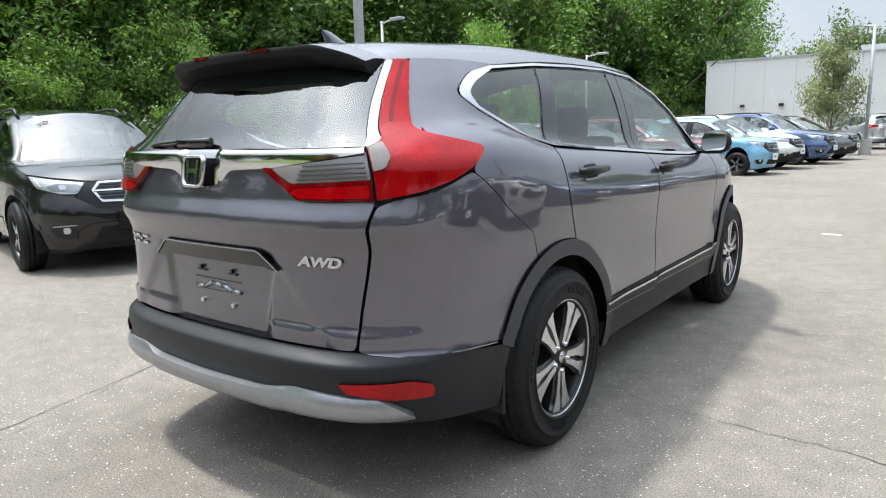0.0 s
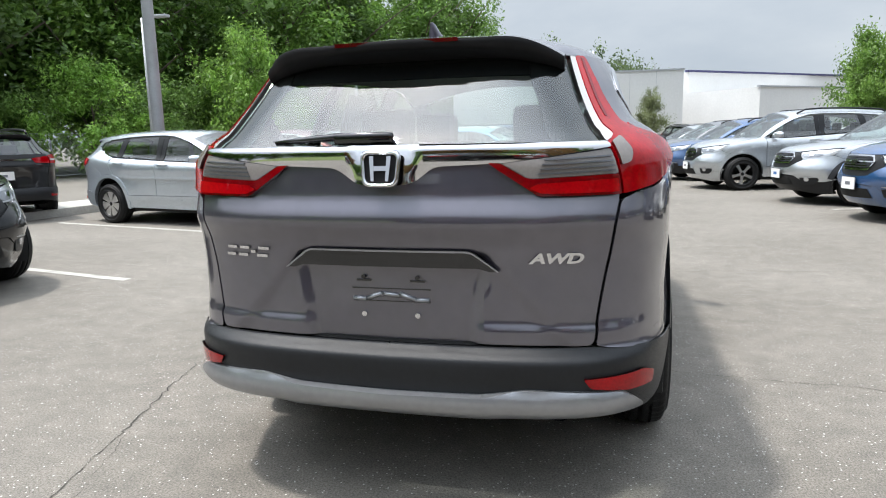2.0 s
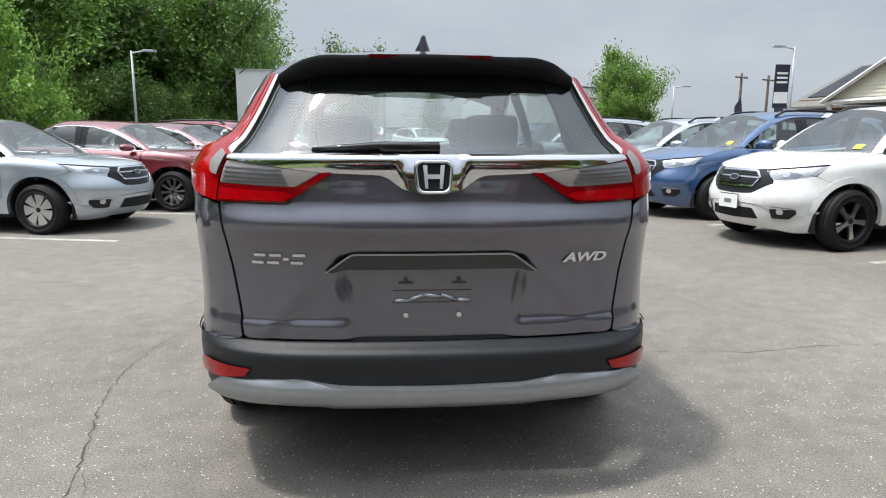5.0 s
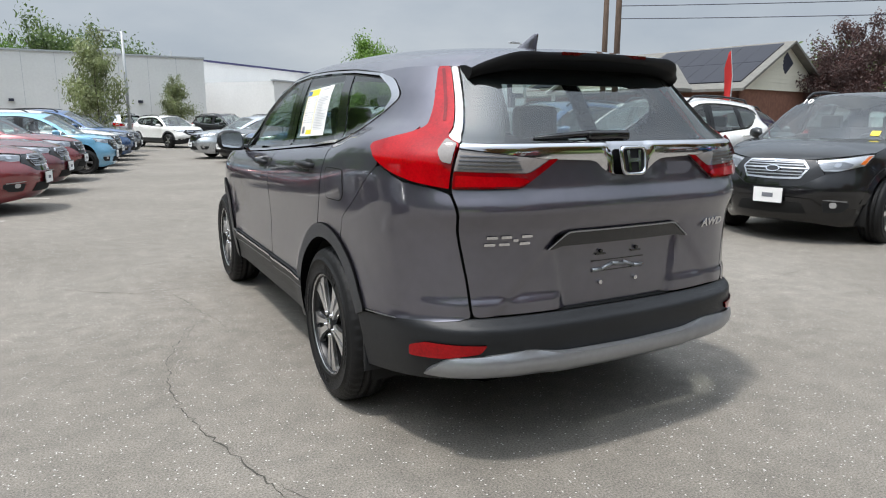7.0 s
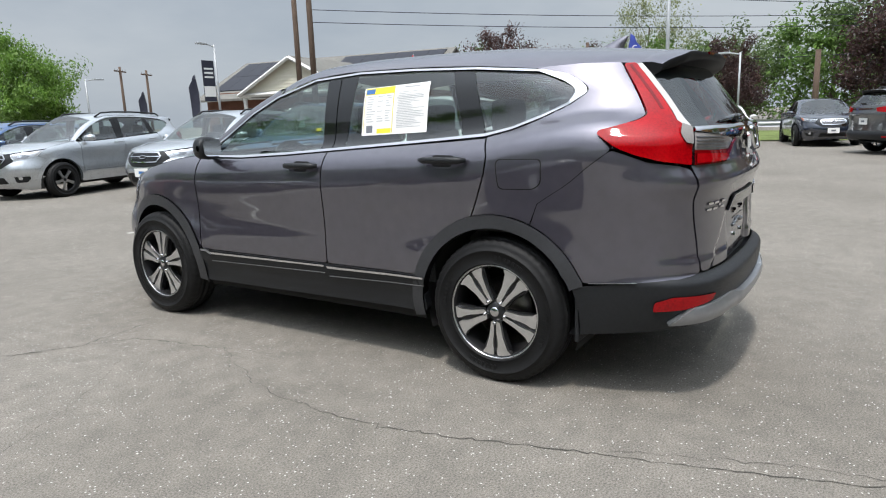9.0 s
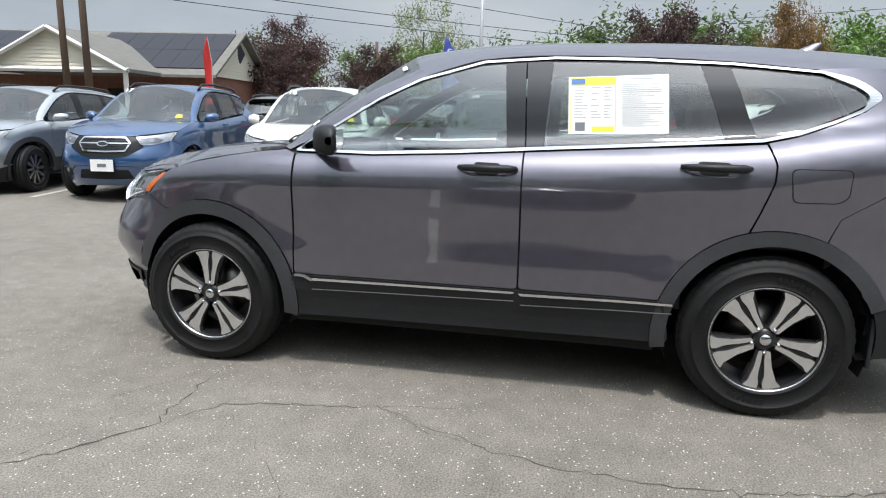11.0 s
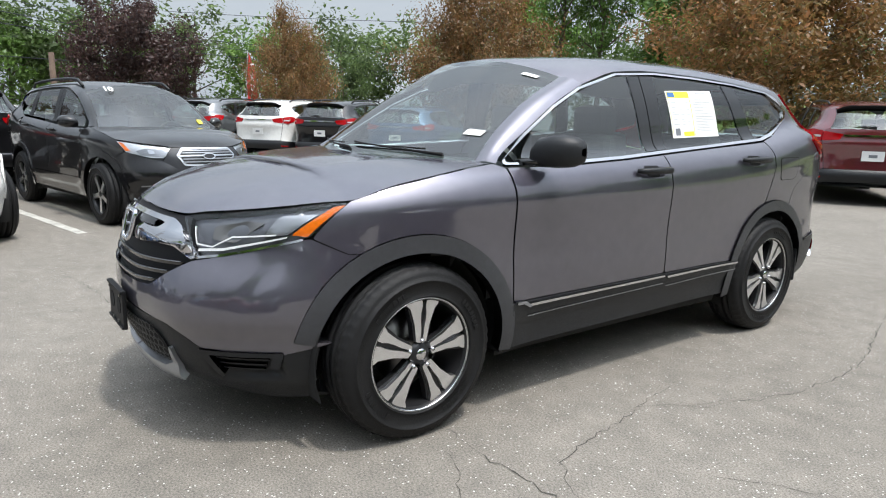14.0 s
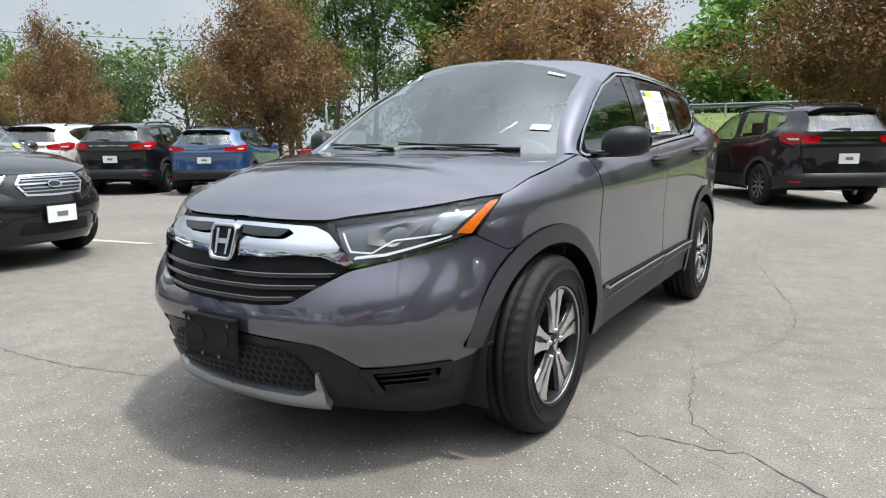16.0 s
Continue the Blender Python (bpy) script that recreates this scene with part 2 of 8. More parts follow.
class Shell:
    """The outer skin of a car: a rounded plan outline at every height. s runs in metres along the outline from the
    middle of the tail (0) round the corner, along the flank and round to the middle of the nose."""

    def __init__(self, rear, front, width, shift, n_rear=6.0, n_front=2.6, y_rear=-1.2, y_front=0.9, bow_rear=0.06,
                 taper=0.03, flare=()):
        self.rear, self.front, self.width, self.shift = pchip(rear), pchip(front), pchip(width), pchip(shift)
        self.y_rear, self.y_front, self.bow_rear, self.taper, self.flare = y_rear, y_front, bow_rear, taper, flare
        a = np.linspace(0, math.pi / 2, 6000)
        px, q = np.sin(a) ** (2 / n_rear), np.cos(a) ** (2 / n_rear)
        lx, ly = 0.9 * px, (y_rear - float(self.rear(0.8))) * q
        self.rs = np.concatenate(([0], np.cumsum(np.hypot(np.diff(lx), np.diff(ly)))))
        self.rpx, self.rq = px, q
        px, q = np.cos(a) ** (2 / n_front), np.sin(a) ** (2 / n_front)
        lx, ly = 0.9 * px, (float(self.front(0.7)) - y_front) * q
        self.fs = np.concatenate(([0], np.cumsum(np.hypot(np.diff(lx), np.diff(ly)))))
        self.fpx, self.fq = px, q
        self.s1 = self.rs[-1]
        self.s2 = self.s1 + y_front - y_rear
        self.s3 = self.s2 + self.fs[-1]

    def half(self, y, z):
        lift = self.shift(y) * smooth(0.85, 1.05, z) * (1 - 0.75 * smooth(1.40, 1.58, z))
        w = self.width(z - lift)
        w = w * (1 - self.taper * np.clip((self.y_rear - y) / 0.8, 0, 2) ** 2 * (1 + 6.0 * smooth(1.22, 1.54, z)))
        for yc, zc, r, out in self.flare:
            d = np.hypot(y - yc, z - zc)
            w = w + out * np.exp(-((d - r) / 0.13) ** 2) * smooth(0.95, 0.6, z)
        return w

    def at(self, s, z):
        s, z = np.broadcast_arrays(np.asarray(s, float), np.asarray(z, float))
        flip = np.where(s < 0, -1.0, 1.0)
        s = np.abs(s)
        y = np.clip(s - self.s1, 0, self.s2 - self.s1) + self.y_rear
        px = np.ones_like(s)
        back = s < self.s1
        px = np.where(back, np.interp(s, self.rs, self.rpx), px)
        y = np.where(back, self.y_rear - (self.y_rear - self.rear(z)) * np.interp(s, self.rs, self.rq), y)
        fore = s > self.s2
        px = np.where(fore, np.interp(s - self.s2, self.fs, self.fpx), px)
        y = np.where(fore, self.y_front + (self.front(z) - self.y_front) * np.interp(s - self.s2, self.fs, self.fq), y)
        x = px * self.half(y, z)
        y = np.where(back, y + self.bow_rear * (x / 0.8) ** 2 * np.interp(s, self.rs, self.rq), y)
        return np.stack((x * flip, y, z), -1)

    def normal(self, s, z):
        e = 0.006
        a = self.at(s + e, z) - self.at(s - e, z)
        b = self.at(s, z + e) - self.at(s, z - e)
        n = np.cross(a, b)
        return n / np.maximum(np.linalg.norm(n, axis=-1, keepdims=True), 1e-9)

    def side(self, y, z):
        """The s of the flank's point at y, z."""
        lo, hi = 0.0, self.s3
        for _ in range(40):
            mid = (lo + hi) / 2
            if float(self.at(mid, z)[1]) < y:
                lo = mid
            else:
                hi = mid
        return lo

    def tail(self, x, z):
        lo, hi = 0.0, self.s1
        for _ in range(40):
            mid = (lo + hi) / 2
            if float(self.at(mid, z)[0]) < abs(x):
                lo = mid
            else:
                hi = mid
        return math.copysign(lo, x)

    def nose(self, x, z):
        lo, hi = self.s2, self.s3
        for _ in range(40):
            mid = (lo + hi) / 2
            if float(self.at(mid, z)[0]) > abs(x):
                lo = mid
            else:
                hi = mid
        return math.copysign(lo, x)
CRV = dict(
    rear=[(0.15, -2.08), (0.26, -2.17), (0.33, -2.24), (0.42, -2.290), (0.535, -2.306), (0.547, -2.304), (0.585, -2.256), (0.61, -2.255),
          (0.70, -2.254), (0.82, -2.250), (0.90, -2.256), (0.95, -2.275), (0.972, -2.285), (0.995, -2.284), (1.03, -2.271), (1.06, -2.259), (1.10, -2.255), (1.15, -2.252), (1.21, -2.235),
          (1.25, -2.20), (1.35, -2.13), (1.45, -2.055), (1.55, -1.97), (1.65, -1.85)],
    front=[(0.15, 2.05), (0.23, 2.13), (0.30, 2.20), (0.40, 2.245), (0.52, 2.268), (0.56, 2.270), (0.61, 2.262), (0.66, 2.250), (0.72, 2.233), (0.80, 2.206),
           (0.88, 2.165), (0.95, 2.09), (1.00, 2.00), (1.06, 1.85), (1.15, 1.6), (1.4, 1.2)],
    width=[(0.15, 0.82), (0.22, 0.855), (0.30, 0.88), (0.40, 0.897), (0.50, 0.907), (0.60, 0.908), (0.70, 0.905), (0.80, 0.908),
           (0.90, 0.915), (0.96, 0.917), (1.02, 0.908), (1.07, 0.890), (1.11, 0.862), (1.14, 0.825), (1.165, 0.788), (1.20, 0.768),
           (1.30, 0.742), (1.40, 0.712), (1.50, 0.672), (1.56, 0.643), (1.62, 0.60)],
    shift=[(-2.4, 0.08), (-2.1, 0.10), (-1.8, 0.13), (-1.5, 0.10), (-1.25, 0.06), (-0.3, 0.0), (0.0, -0.01), (0.9, -0.038), (2.3, -0.04)],
    flare=((-1.30, 0.355, 0.44, 0.012), (1.36, 0.355, 0.44, 0.014)))

# ---------------------------------------------------------------- mesh helpers
def mesh_of(name, verts, faces, material, smooth_shade=True, normals=None):
    me = bpy.data.meshes.new(name)
    me.from_pydata([tuple(map(float, v)) for v in verts], [], [tuple(map(int, f)) for f in faces])
    me.materials.append(material)
    if smooth_shade:
        me.polygons.foreach_set("use_smooth", [True] * len(me.polygons))
    me.update()
    if normals is not None:
        me.normals_split_custom_set_from_vertices([tuple(map(float, n)) for n in normals])
    return me


def put(name, me, parent, label=""):
    ob = new(name, me)
    if parent is not None:
        ob.parent = parent
    return tagged(ob, label)


def part(name, bm, material, parent, label="", shade=False):
    me = bpy.data.meshes.new(name)
    bm.to_mesh(me)
    bm.free()
    me.materials.append(material)
    if shade:
        me.polygons.foreach_set("use_smooth", [True] * len(me.polygons))
    return put(name, me, parent, label)


def thing(name, m, label, category, group="", kind=""):
    ob = new(name)
    ob.empty_display_size = 0.2
    ob.matrix_world = m
    return tagged(ob, label, category, group, kind)


def bm_box(bm, cx, cy, cz, sx, sy, sz, rot=None, bevel=0.0):
    r = bmesh.ops.create_cube(bm, size=1.0)
    bmesh.ops.scale(bm, vec=(sx, sy, sz), verts=r["verts"])
    if bevel:
        edges = list({e for v in r["verts"] for e in v.link_edges})
        made = bmesh.ops.bevel(bm, geom=edges, offset=bevel, segments=2, affect="EDGES", profile=0.6)
        vs = list({v for f in made["faces"] for v in f.verts} | {v for v in r["verts"] if v.is_valid})
    else:
        vs = r["verts"]
    if rot is not None:
        bmesh.ops.rotate(bm, cent=(0, 0, 0), matrix=rot, verts=vs)
    bmesh.ops.translate(bm, vec=(cx, cy, cz), verts=vs)
    return vs


def bm_tube(bm, a, b, ra, rb=None, n=10, caps=True):
    a, b = Vector(a), Vector(b)
    rb = ra if rb is None else rb
    q = (b - a).to_track_quat("Z", "Y").to_matrix()
    rings = []
    for p, r in ((a, ra), (b, rb)):
        rings.append([bm.verts.new(p + q @ Vector((r * math.cos(i * math.tau / n), r * math.sin(i * math.tau / n), 0))) for i in range(n)])
    for i in range(n):
        bm.faces.new((rings[0][i], rings[0][(i + 1) % n], rings[1][(i + 1) % n], rings[1][i]))
    if caps:
        bm.faces.new(rings[0][::-1])
        bm.faces.new(rings[1])


def rounded(points, default=0.012, steps=4):
    """A closed outline with its corners rounded; a point may carry its own radius."""
    n, out = len(points), []
    for i in range(n):
        p0, p1, p2 = (np.array(points[(i + k) % n][:2], float) for k in (-1, 0, 1))
        r = points[i][2] if len(points[i]) > 2 else default
        a, b = p0 - p1, p2 - p1
        la, lb = np.linalg.norm(a), np.linalg.norm(b)
        r = min(r, la * 0.45, lb * 0.45)
        if r < 0.002:
            out.append(tuple(p1))
            continue
        q0, q2 = p1 + a / la * r, p1 + b / lb * r
        for k in range(steps + 1):
            t = k / steps
            out.append(tuple((1 - t) ** 2 * q0 + 2 * t * (1 - t) * p1 + t * t * q2))
    return out


def clip_cell(poly, s0, s1, z0, z1):
    for axis, value, keep in ((0, s0, 1), (0, s1, -1), (1, z0, 1), (1, z1, -1)):
        out = []
        for i in range(len(poly)):
            a, b = poly[i - 1], poly[i]
            da, db = (a[axis] - value) * keep, (b[axis] - value) * keep
            if da >= 0:
                out.append(a)
            if (da > 0) != (db > 0) and abs(da - db) > 1e-12:
                t = da / (da - db)
                if 0 < t < 1:
                    out.append((a[0] + t * (b[0] - a[0]), a[1] + t * (b[1] - a[1])))
        poly = out
        if len(poly) < 3:
            return []
    return poly


def fill(poly, ds, dz):
    """Cells of a grid, clipped to an outline: points in the plane, and faces."""
    poly = [tuple(p[:2]) for p in poly]
    area = sum(poly[i - 1][0] * poly[i][1] - poly[i][0] * poly[i - 1][1] for i in range(len(poly)))
    if area < 0:
        poly = poly[::-1]
    P = np.array(poly)
    lo, hi = P.min(0), P.max(0)
    nx, nz = max(1, int(math.ceil((hi[0] - lo[0]) / ds))), max(1, int(math.ceil((hi[1] - lo[1]) / dz)))
    ds, dz = (hi[0] - lo[0]) / nx, (hi[1] - lo[1]) / nz
    edge = set()
    for i in range(len(poly)):
        a, b = P[i - 1], P[i]
        k = int(max(abs(b[0] - a[0]) / ds, abs(b[1] - a[1]) / dz) * 6) + 2
        for t in np.linspace(0, 1, k):
            c = (a + t * (b - a) - lo) / (ds, dz)
            for ex in (-1e-6, 1e-6):
                for ez in (-1e-6, 1e-6):
                    edge.add((int(np.clip(c[0] + ex, 0, nx - 1)), int(np.clip(c[1] + ez, 0, nz - 1))))
    index, pts, faces = {}, [], []

    def vid(p):
        key = (round(p[0] * 20000), round(p[1] * 20000))
        if key not in index:
            index[key] = len(pts)
            pts.append((p[0], p[1]))
        return index[key]
    for j in range(nz):
        z = lo[1] + (j + 0.5) * dz
        cross = []
        for i in range(len(poly)):
            a, b = poly[i - 1], poly[i]
            if (a[1] > z) != (b[1] > z):
                cross.append(a[0] + (z - a[1]) / (b[1] - a[1]) * (b[0] - a[0]))
        cross.sort()
        for i in range(nx):
            s0, z0 = lo[0] + i * ds, lo[1] + j * dz
            if (i, j) in edge:
                c = clip_cell(poly, s0, s0 + ds, z0, z0 + dz)
                ids = []
                for p in c:
                    v = vid(p)
                    if v not in ids:
                        ids.append(v)
                if len(ids) > 2:
                    faces.append(ids)
            elif sum(1 for x in cross if x < s0 + ds / 2) % 2:
                faces.append([vid((s0, z0)), vid((s0 + ds, z0)), vid((s0 + ds, z0 + dz)), vid((s0, z0 + dz))])
    return np.array(pts), faces


CACHE = {}


class CarMaker:
    """Builds cars out of panels that lie on one shell; warp bends the finished points into another car's proportions."""

    def __init__(self, shell, step=0.03, warp=None):
        self.b, self.step, self.warp = shell, step, warp

    def bend(self, v):
        return np.asarray(v, float) if self.warp is None else self.warp(np.asarray(v, float))

    def panel(self, name, outline, material, parent, lift=0.0, depth=0.014, dent=None, mirror=False, label="", round_by=0.012, step=None):
        """A panel on the skin inside an outline of (s, z), with its edge turned in."""
        st = step or self.step
        key = (tuple(tuple(q) for q in outline), st, mirror, round_by)
        if key not in CACHE:
            pts, faces = fill(rounded(outline, round_by), st * 1.3, st)
            s, z = pts[:, 0], pts[:, 1]
            if mirror:
                s = -s
                faces = [f[::-1] for f in faces]
            n = self.b.normal(s, z)
            n[:, 0] = np.where(np.abs(s) > 0.02, np.abs(n[:, 0]) * np.sign(s), n[:, 0])
            CACHE[key] = s, z, faces, n, self.b.at(s, z)
        s, z, faces, n, p = CACHE[key]
        up = lift if dent is None else lift + dent(np.abs(s), z)
        p = p + n * np.reshape(up, (-1, 1)) if dent is not None else p + n * lift
        if self.warp is not None or dent is not None:
            keep_normals = False
        else:
            keep_normals = True
        count = {}
        for f in faces:
            for i in range(len(f)):
                e = (f[i - 1], f[i])
                k = (min(e), max(e))
                count[k] = None if k in count else e
        rim = [e for e in count.values() if e]
        verts, norms = list(p), list(n)
        ids = {}

        def twin(i, inner):
            if (i, inner) not in ids:
                ids[(i, inner)] = len(verts)
                verts.append(p[i] - n[i] * (depth if inner else 0))
                norms.append(n[i])
            return ids[(i, inner)]
        extra = [(twin(a, 0), twin(a, 1), twin(b, 1), twin(b, 0)) for a, b in rim]
        extra = [f[::-1] for f in extra]
        verts = self.bend(verts)
        me = mesh_of(name, verts, faces + extra, material, True)
        if keep_normals:
            # flat rims, smooth skin
            for k in range(len(faces), len(faces) + len(extra)):
                me.polygons[k].use_smooth = False
            me.normals_split_custom_set_from_vertices([tuple(map(float, q)) for q in norms])
        return put(name, me, parent, label)

    def both(self, name, outline, material, parent, **kw):
        return [self.panel(name, outline, material, parent, mirror=k, **kw) for k in (False, True)]

    def loft(self, name, rows, material, parent, label="", close=False, flat=False):
        """Skins rows of points (all of one length)."""
        rows = [np.asarray(r, float) for r in rows]
        w = len(rows[0])
        verts = self.bend(np.concatenate(rows))
        faces = []
        for i in range(len(rows) - 1):
            for j in range(w if close else w - 1):
                k = (j + 1) % w
                faces.append((i * w + j, i * w + k, (i + 1) * w + k, (i + 1) * w + j))
        me = mesh_of(name, verts, faces, material, not flat)
        return put(name, me, parent, label)

    def tube(self, name, line, radius, material, parent, label="", n=8, flat=1.0):
        """A rod along a line of points; flat squeezes it vertically."""
        line = self.bend(line)
        rows = []
        for i, p in enumerate(line):
            d = line[min(i + 1, len(line) - 1)] - line[max(i - 1, 0)]
            d = d / np.linalg.norm(d)
            a = np.cross(d, (0, 0, 1))
            a = a / max(np.linalg.norm(a), 1e-6)
            c = np.cross(a, d)
            r = radius[i] if isinstance(radius, (list, tuple)) else radius
            rows.append([p + r * (math.cos(t) * a + flat * math.sin(t) * c) for t in np.arange(n) * math.tau / n])
        verts = np.concatenate(rows)
        faces = [(i * n + j, i * n + (j + 1) % n, (i + 1) * n + (j + 1) % n, (i + 1) * n + j) for i in range(len(rows) - 1) for j in range(n)]
        faces += [tuple(range(n))[::-1], tuple(range((len(rows) - 1) * n, len(rows) * n))]
        return put(name, mesh_of(name, verts, faces, material), parent, label)


# ---------------------------------------------------------------- wheels
def lathe(profile, n=48):
    """Turns (radius, x) pairs round the x axis."""
    verts = [(x, r * math.cos(k * math.tau / n), r * math.sin(k * math.tau / n)) for r, x in profile for k in range(n)]
    faces = []
    for i in range(len(profile) - 1):
        for k in range(n):
            faces.append((i * n + k, i * n + (k + 1) % n, (i + 1) * n + (k + 1) % n, (i + 1) * n + k))
    return verts, faces


def wheel_meshes(fine, style="split", R=0.364, rim=0.234, w=0.225):
    """Tyre, rim barrel, spokes, disc, cap and nuts; the outer face looks along +x."""
    n = 150 if fine else 26
    h = w / 2
    tyre = [(rim - 0.012, h - 0.02), (rim + 0.003, h - 0.006), (rim + 0.008, h + 0.003), (rim + 0.012, h + 0.003), (rim + 0.015, h - 0.001), (rim + 0.04, h + 0.004), (R - 0.062, h + 0.004), (R - 0.060, h + 0.008),
            (R - 0.055, h + 0.008), (R - 0.053, h + 0.003), (R - 0.034, h - 0.004), (R - 0.028, h - 0.006), (R - 0.014, h - 0.016), (R - 0.005, h - 0.032), (R, h - 0.06)]
    for k in (0.045, 0.0, -0.045):
        tyre += [(R + 0.001, k + 0.012), (R - 0.009, k + 0.009), (R - 0.009, k - 0.001), (R + 0.001, k - 0.004)]
    tyre += [(R, -h + 0.06), (R - 0.012, -h + 0.02), (R - 0.05, -h - 0.002), (rim, -h + 0.01)]
    out = {}
    v, f = lathe(tyre, n)
    me = mesh_of("tyre", v, f, M["rubber"])
    if fine:
        # shoulder grooves: pull in a thin ring segment of the shoulder at even steps
        for i, q in enumerate(me.vertices):
            r = math.hypot(q.co.y, q.co.z)
            if r > R - 0.024 and abs(q.co.x) > h - 0.07 and (i % n) % 3 == 0:
                q.co.y *= 1 - 0.005 / r
                q.co.z *= 1 - 0.005 / r
    out["tyre"] = me
    if fine:
        vv, ff = [], []
        for a0 in (0.35, 2.0, 3.6, 5.2):
            for q in range(7):
                a, wa, r0, r1 = a0 + q * 0.085, 0.026, R - 0.098, R - 0.078
                k0 = len(vv)
                for x in (h + 0.002, h + 0.0065):
                    vv += [(x, r * math.cos(b), r * math.sin(b)) for r, b in ((r0, a - wa), (r1, a - wa), (r1, a + wa), (r0, a + wa))]
                ff += [tuple(k0 + t for t in f_) for f_ in ((4, 5, 6, 7), (0, 1, 5, 4), (1, 2, 6, 5), (2, 3, 7, 6), (3, 0, 4, 7))]
        out["sidewall_marks"] = mesh_of("sidewall_marks", vv, ff, M["rubber"], False)
    barrel = [(rim + 0.006, h - 0.008), (rim - 0.002, h - 0.004), (rim - 0.008, h - 0.016), (rim - 0.016, h - 0.05), (rim - 0.028, -h + 0.05), (rim - 0.005, -h + 0.012)]
    v, f = lathe(barrel, n)
    out["rim"] = mesh_of("rim", v, f, M["alloy_dark"])
    lip = [(rim + 0.004, h - 0.008), (rim + 0.002, h - 0.004), (rim - 0.003, h - 0.005), (rim - 0.006, h - 0.014)]
    v, f = lathe(lip, n)
    out["rim_lip"] = mesh_of("rim_lip", v, f, M["alloy"])
    v, f = lathe([(0.0, -0.02), (0.15, -0.02), (0.15, -0.035), (0.0, -0.035)], n)
    out["brake_disc"] = mesh_of("brake_disc", v, f, M["disc"])
    fx = h - 0.028

    def prism(ring, x0, x1, inset=0.0):
        """A plate with the outline ring of (y, z) pairs, face at x1, back at x0."""
        k = len(ring)
        cy, cz = sum(p[0] for p in ring) / k, sum(p[1] for p in ring) / k
        vv = [(x0 if not isinstance(x0, list) else x0[i], p[0], p[1]) for i, p in enumerate(ring)]
        vv += [((x1 if not isinstance(x1, list) else x1[i]), cy + (p[0] - cy) * (1 - inset), cz + (p[1] - cz) * (1 - inset)) for i, p in enumerate(ring)]
        ff = [tuple(range(k, 2 * k))] + [(i, (i + 1) % k, k + (i + 1) % k, k + i) for i in range(k)]
        return vv, ff
    faces_m, faces_d = [], []
    if style == "split":
        # five pairs of broad spokes that fork at the rim, a dark channel between the two of a pair
        for k in range(5):
            a = k * math.tau / 5 + math.pi / 2
            for sgn in (1, -1):
                def P(r, off):
                    return (r * math.cos(a) - sgn * off * math.sin(a), r * math.sin(a) + sgn * off * math.cos(a))
                w = 1.0 if sgn > 0 else 0.80
                ring = [P(0.044, 0.004), P(0.105, 0.006), P(0.140, 0.011), P(0.172, 0.012), P(0.200, 0.007), P(rim - 0.012, 0.010), P(rim - 0.004, 0.022), P(rim - 0.002, 0.050), P(rim - 0.008, 0.092 * w),
                        P(0.205, 0.084 * w), P(0.190, 0.066 * w), P(0.125, 0.041 * w), P(0.050, 0.027 * w)]
                faces_m.append((ring, fx + 0.010))
            def Q(r, off):
                return (r * math.cos(a) - off * math.sin(a), r * math.sin(a) + off * math.cos(a))
            faces_d.append(([Q(0.05, 0.030), Q(0.115, 0.042), Q(0.180, 0.066), Q(rim - 0.004, 0.086), Q(rim - 0.004, -0.086), Q(0.180, -0.066), Q(0.115, -0.042), Q(0.05, -0.030)], fx - 0.006))
    elif style == "five":
        for k in range(5):
            a = k * math.tau / 5 + math.pi / 2
            def Q(r, off):
                return (r * math.cos(a) - off * math.sin(a), r * math.sin(a) + off * math.cos(a))
            faces_m.append(([Q(0.05, 0.028), Q(0.12, 0.024), Q(rim - 0.004, 0.036), Q(rim - 0.004, -0.036), Q(0.12, -0.024), Q(0.05, -0.028)], fx + 0.006))
    elif style == "ten":
        for k in range(10):
            a = k * math.tau / 10
            def Q(r, off):
                return (r * math.cos(a) - off * math.sin(a), r * math.sin(a) + off * math.cos(a))
            faces_m.append(([Q(0.05, 0.014), Q(rim - 0.004, 0.022), Q(rim - 0.004, -0.022), Q(0.05, -0.014)], fx + 0.006))
    else:
        # plain wheel cover with slots
        for k in range(7):
            a = k * math.tau / 7
            def Q(r, off):
                return (r * math.cos(a) - off * math.sin(a), r * math.sin(a) + off * math.cos(a))
            faces_m.append(([Q(0.05, 0.024), Q(0.13, 0.050), Q(rim - 0.004, 0.084), Q(rim - 0.004, -0.084), Q(0.13, -0.050), Q(0.05, -0.024)], fx + 0.006))
    if not fine:
        # one moulded disc
        # (one outline that runs out along each spoke and back to the hub)
        star = []
        for ring, x1 in faces_m:
            star += ring[::-1]
        V, Fc = prism(star, fx - 0.024, fx + 0.006)
        out["wheel_disc"] = mesh_of("wheel_disc", V, Fc, M["alloy"], False)
        faces_m = []
    for key, rings, material in (("spoke", faces_m, M["alloy"]), ("spoke_back", faces_d, M["alloy_dark"])):
        for i, (ring, x1) in enumerate(rings):
            vv, ff = prism(ring, x1 - 0.03, x1, 0.03)
            out[key + "%d" % i] = mesh_of(key, vv, ff, material, False)
    v, f = lathe([(0.0, fx + 0.014), (0.028, fx + 0.014), (0.036, fx + 0.006), (0.046, fx + 0.004), (0.050, fx - 0.01)], 28)
    out["hub"] = mesh_of("hub", v, f, M["alloy_dark"])
    v, f = lathe([(0.0, fx + 0.019), (0.020, fx + 0.018), (0.024, fx + 0.014)], 20)
    out["centre_cap"] = mesh_of("centre_cap", v, f, M["chrome"])
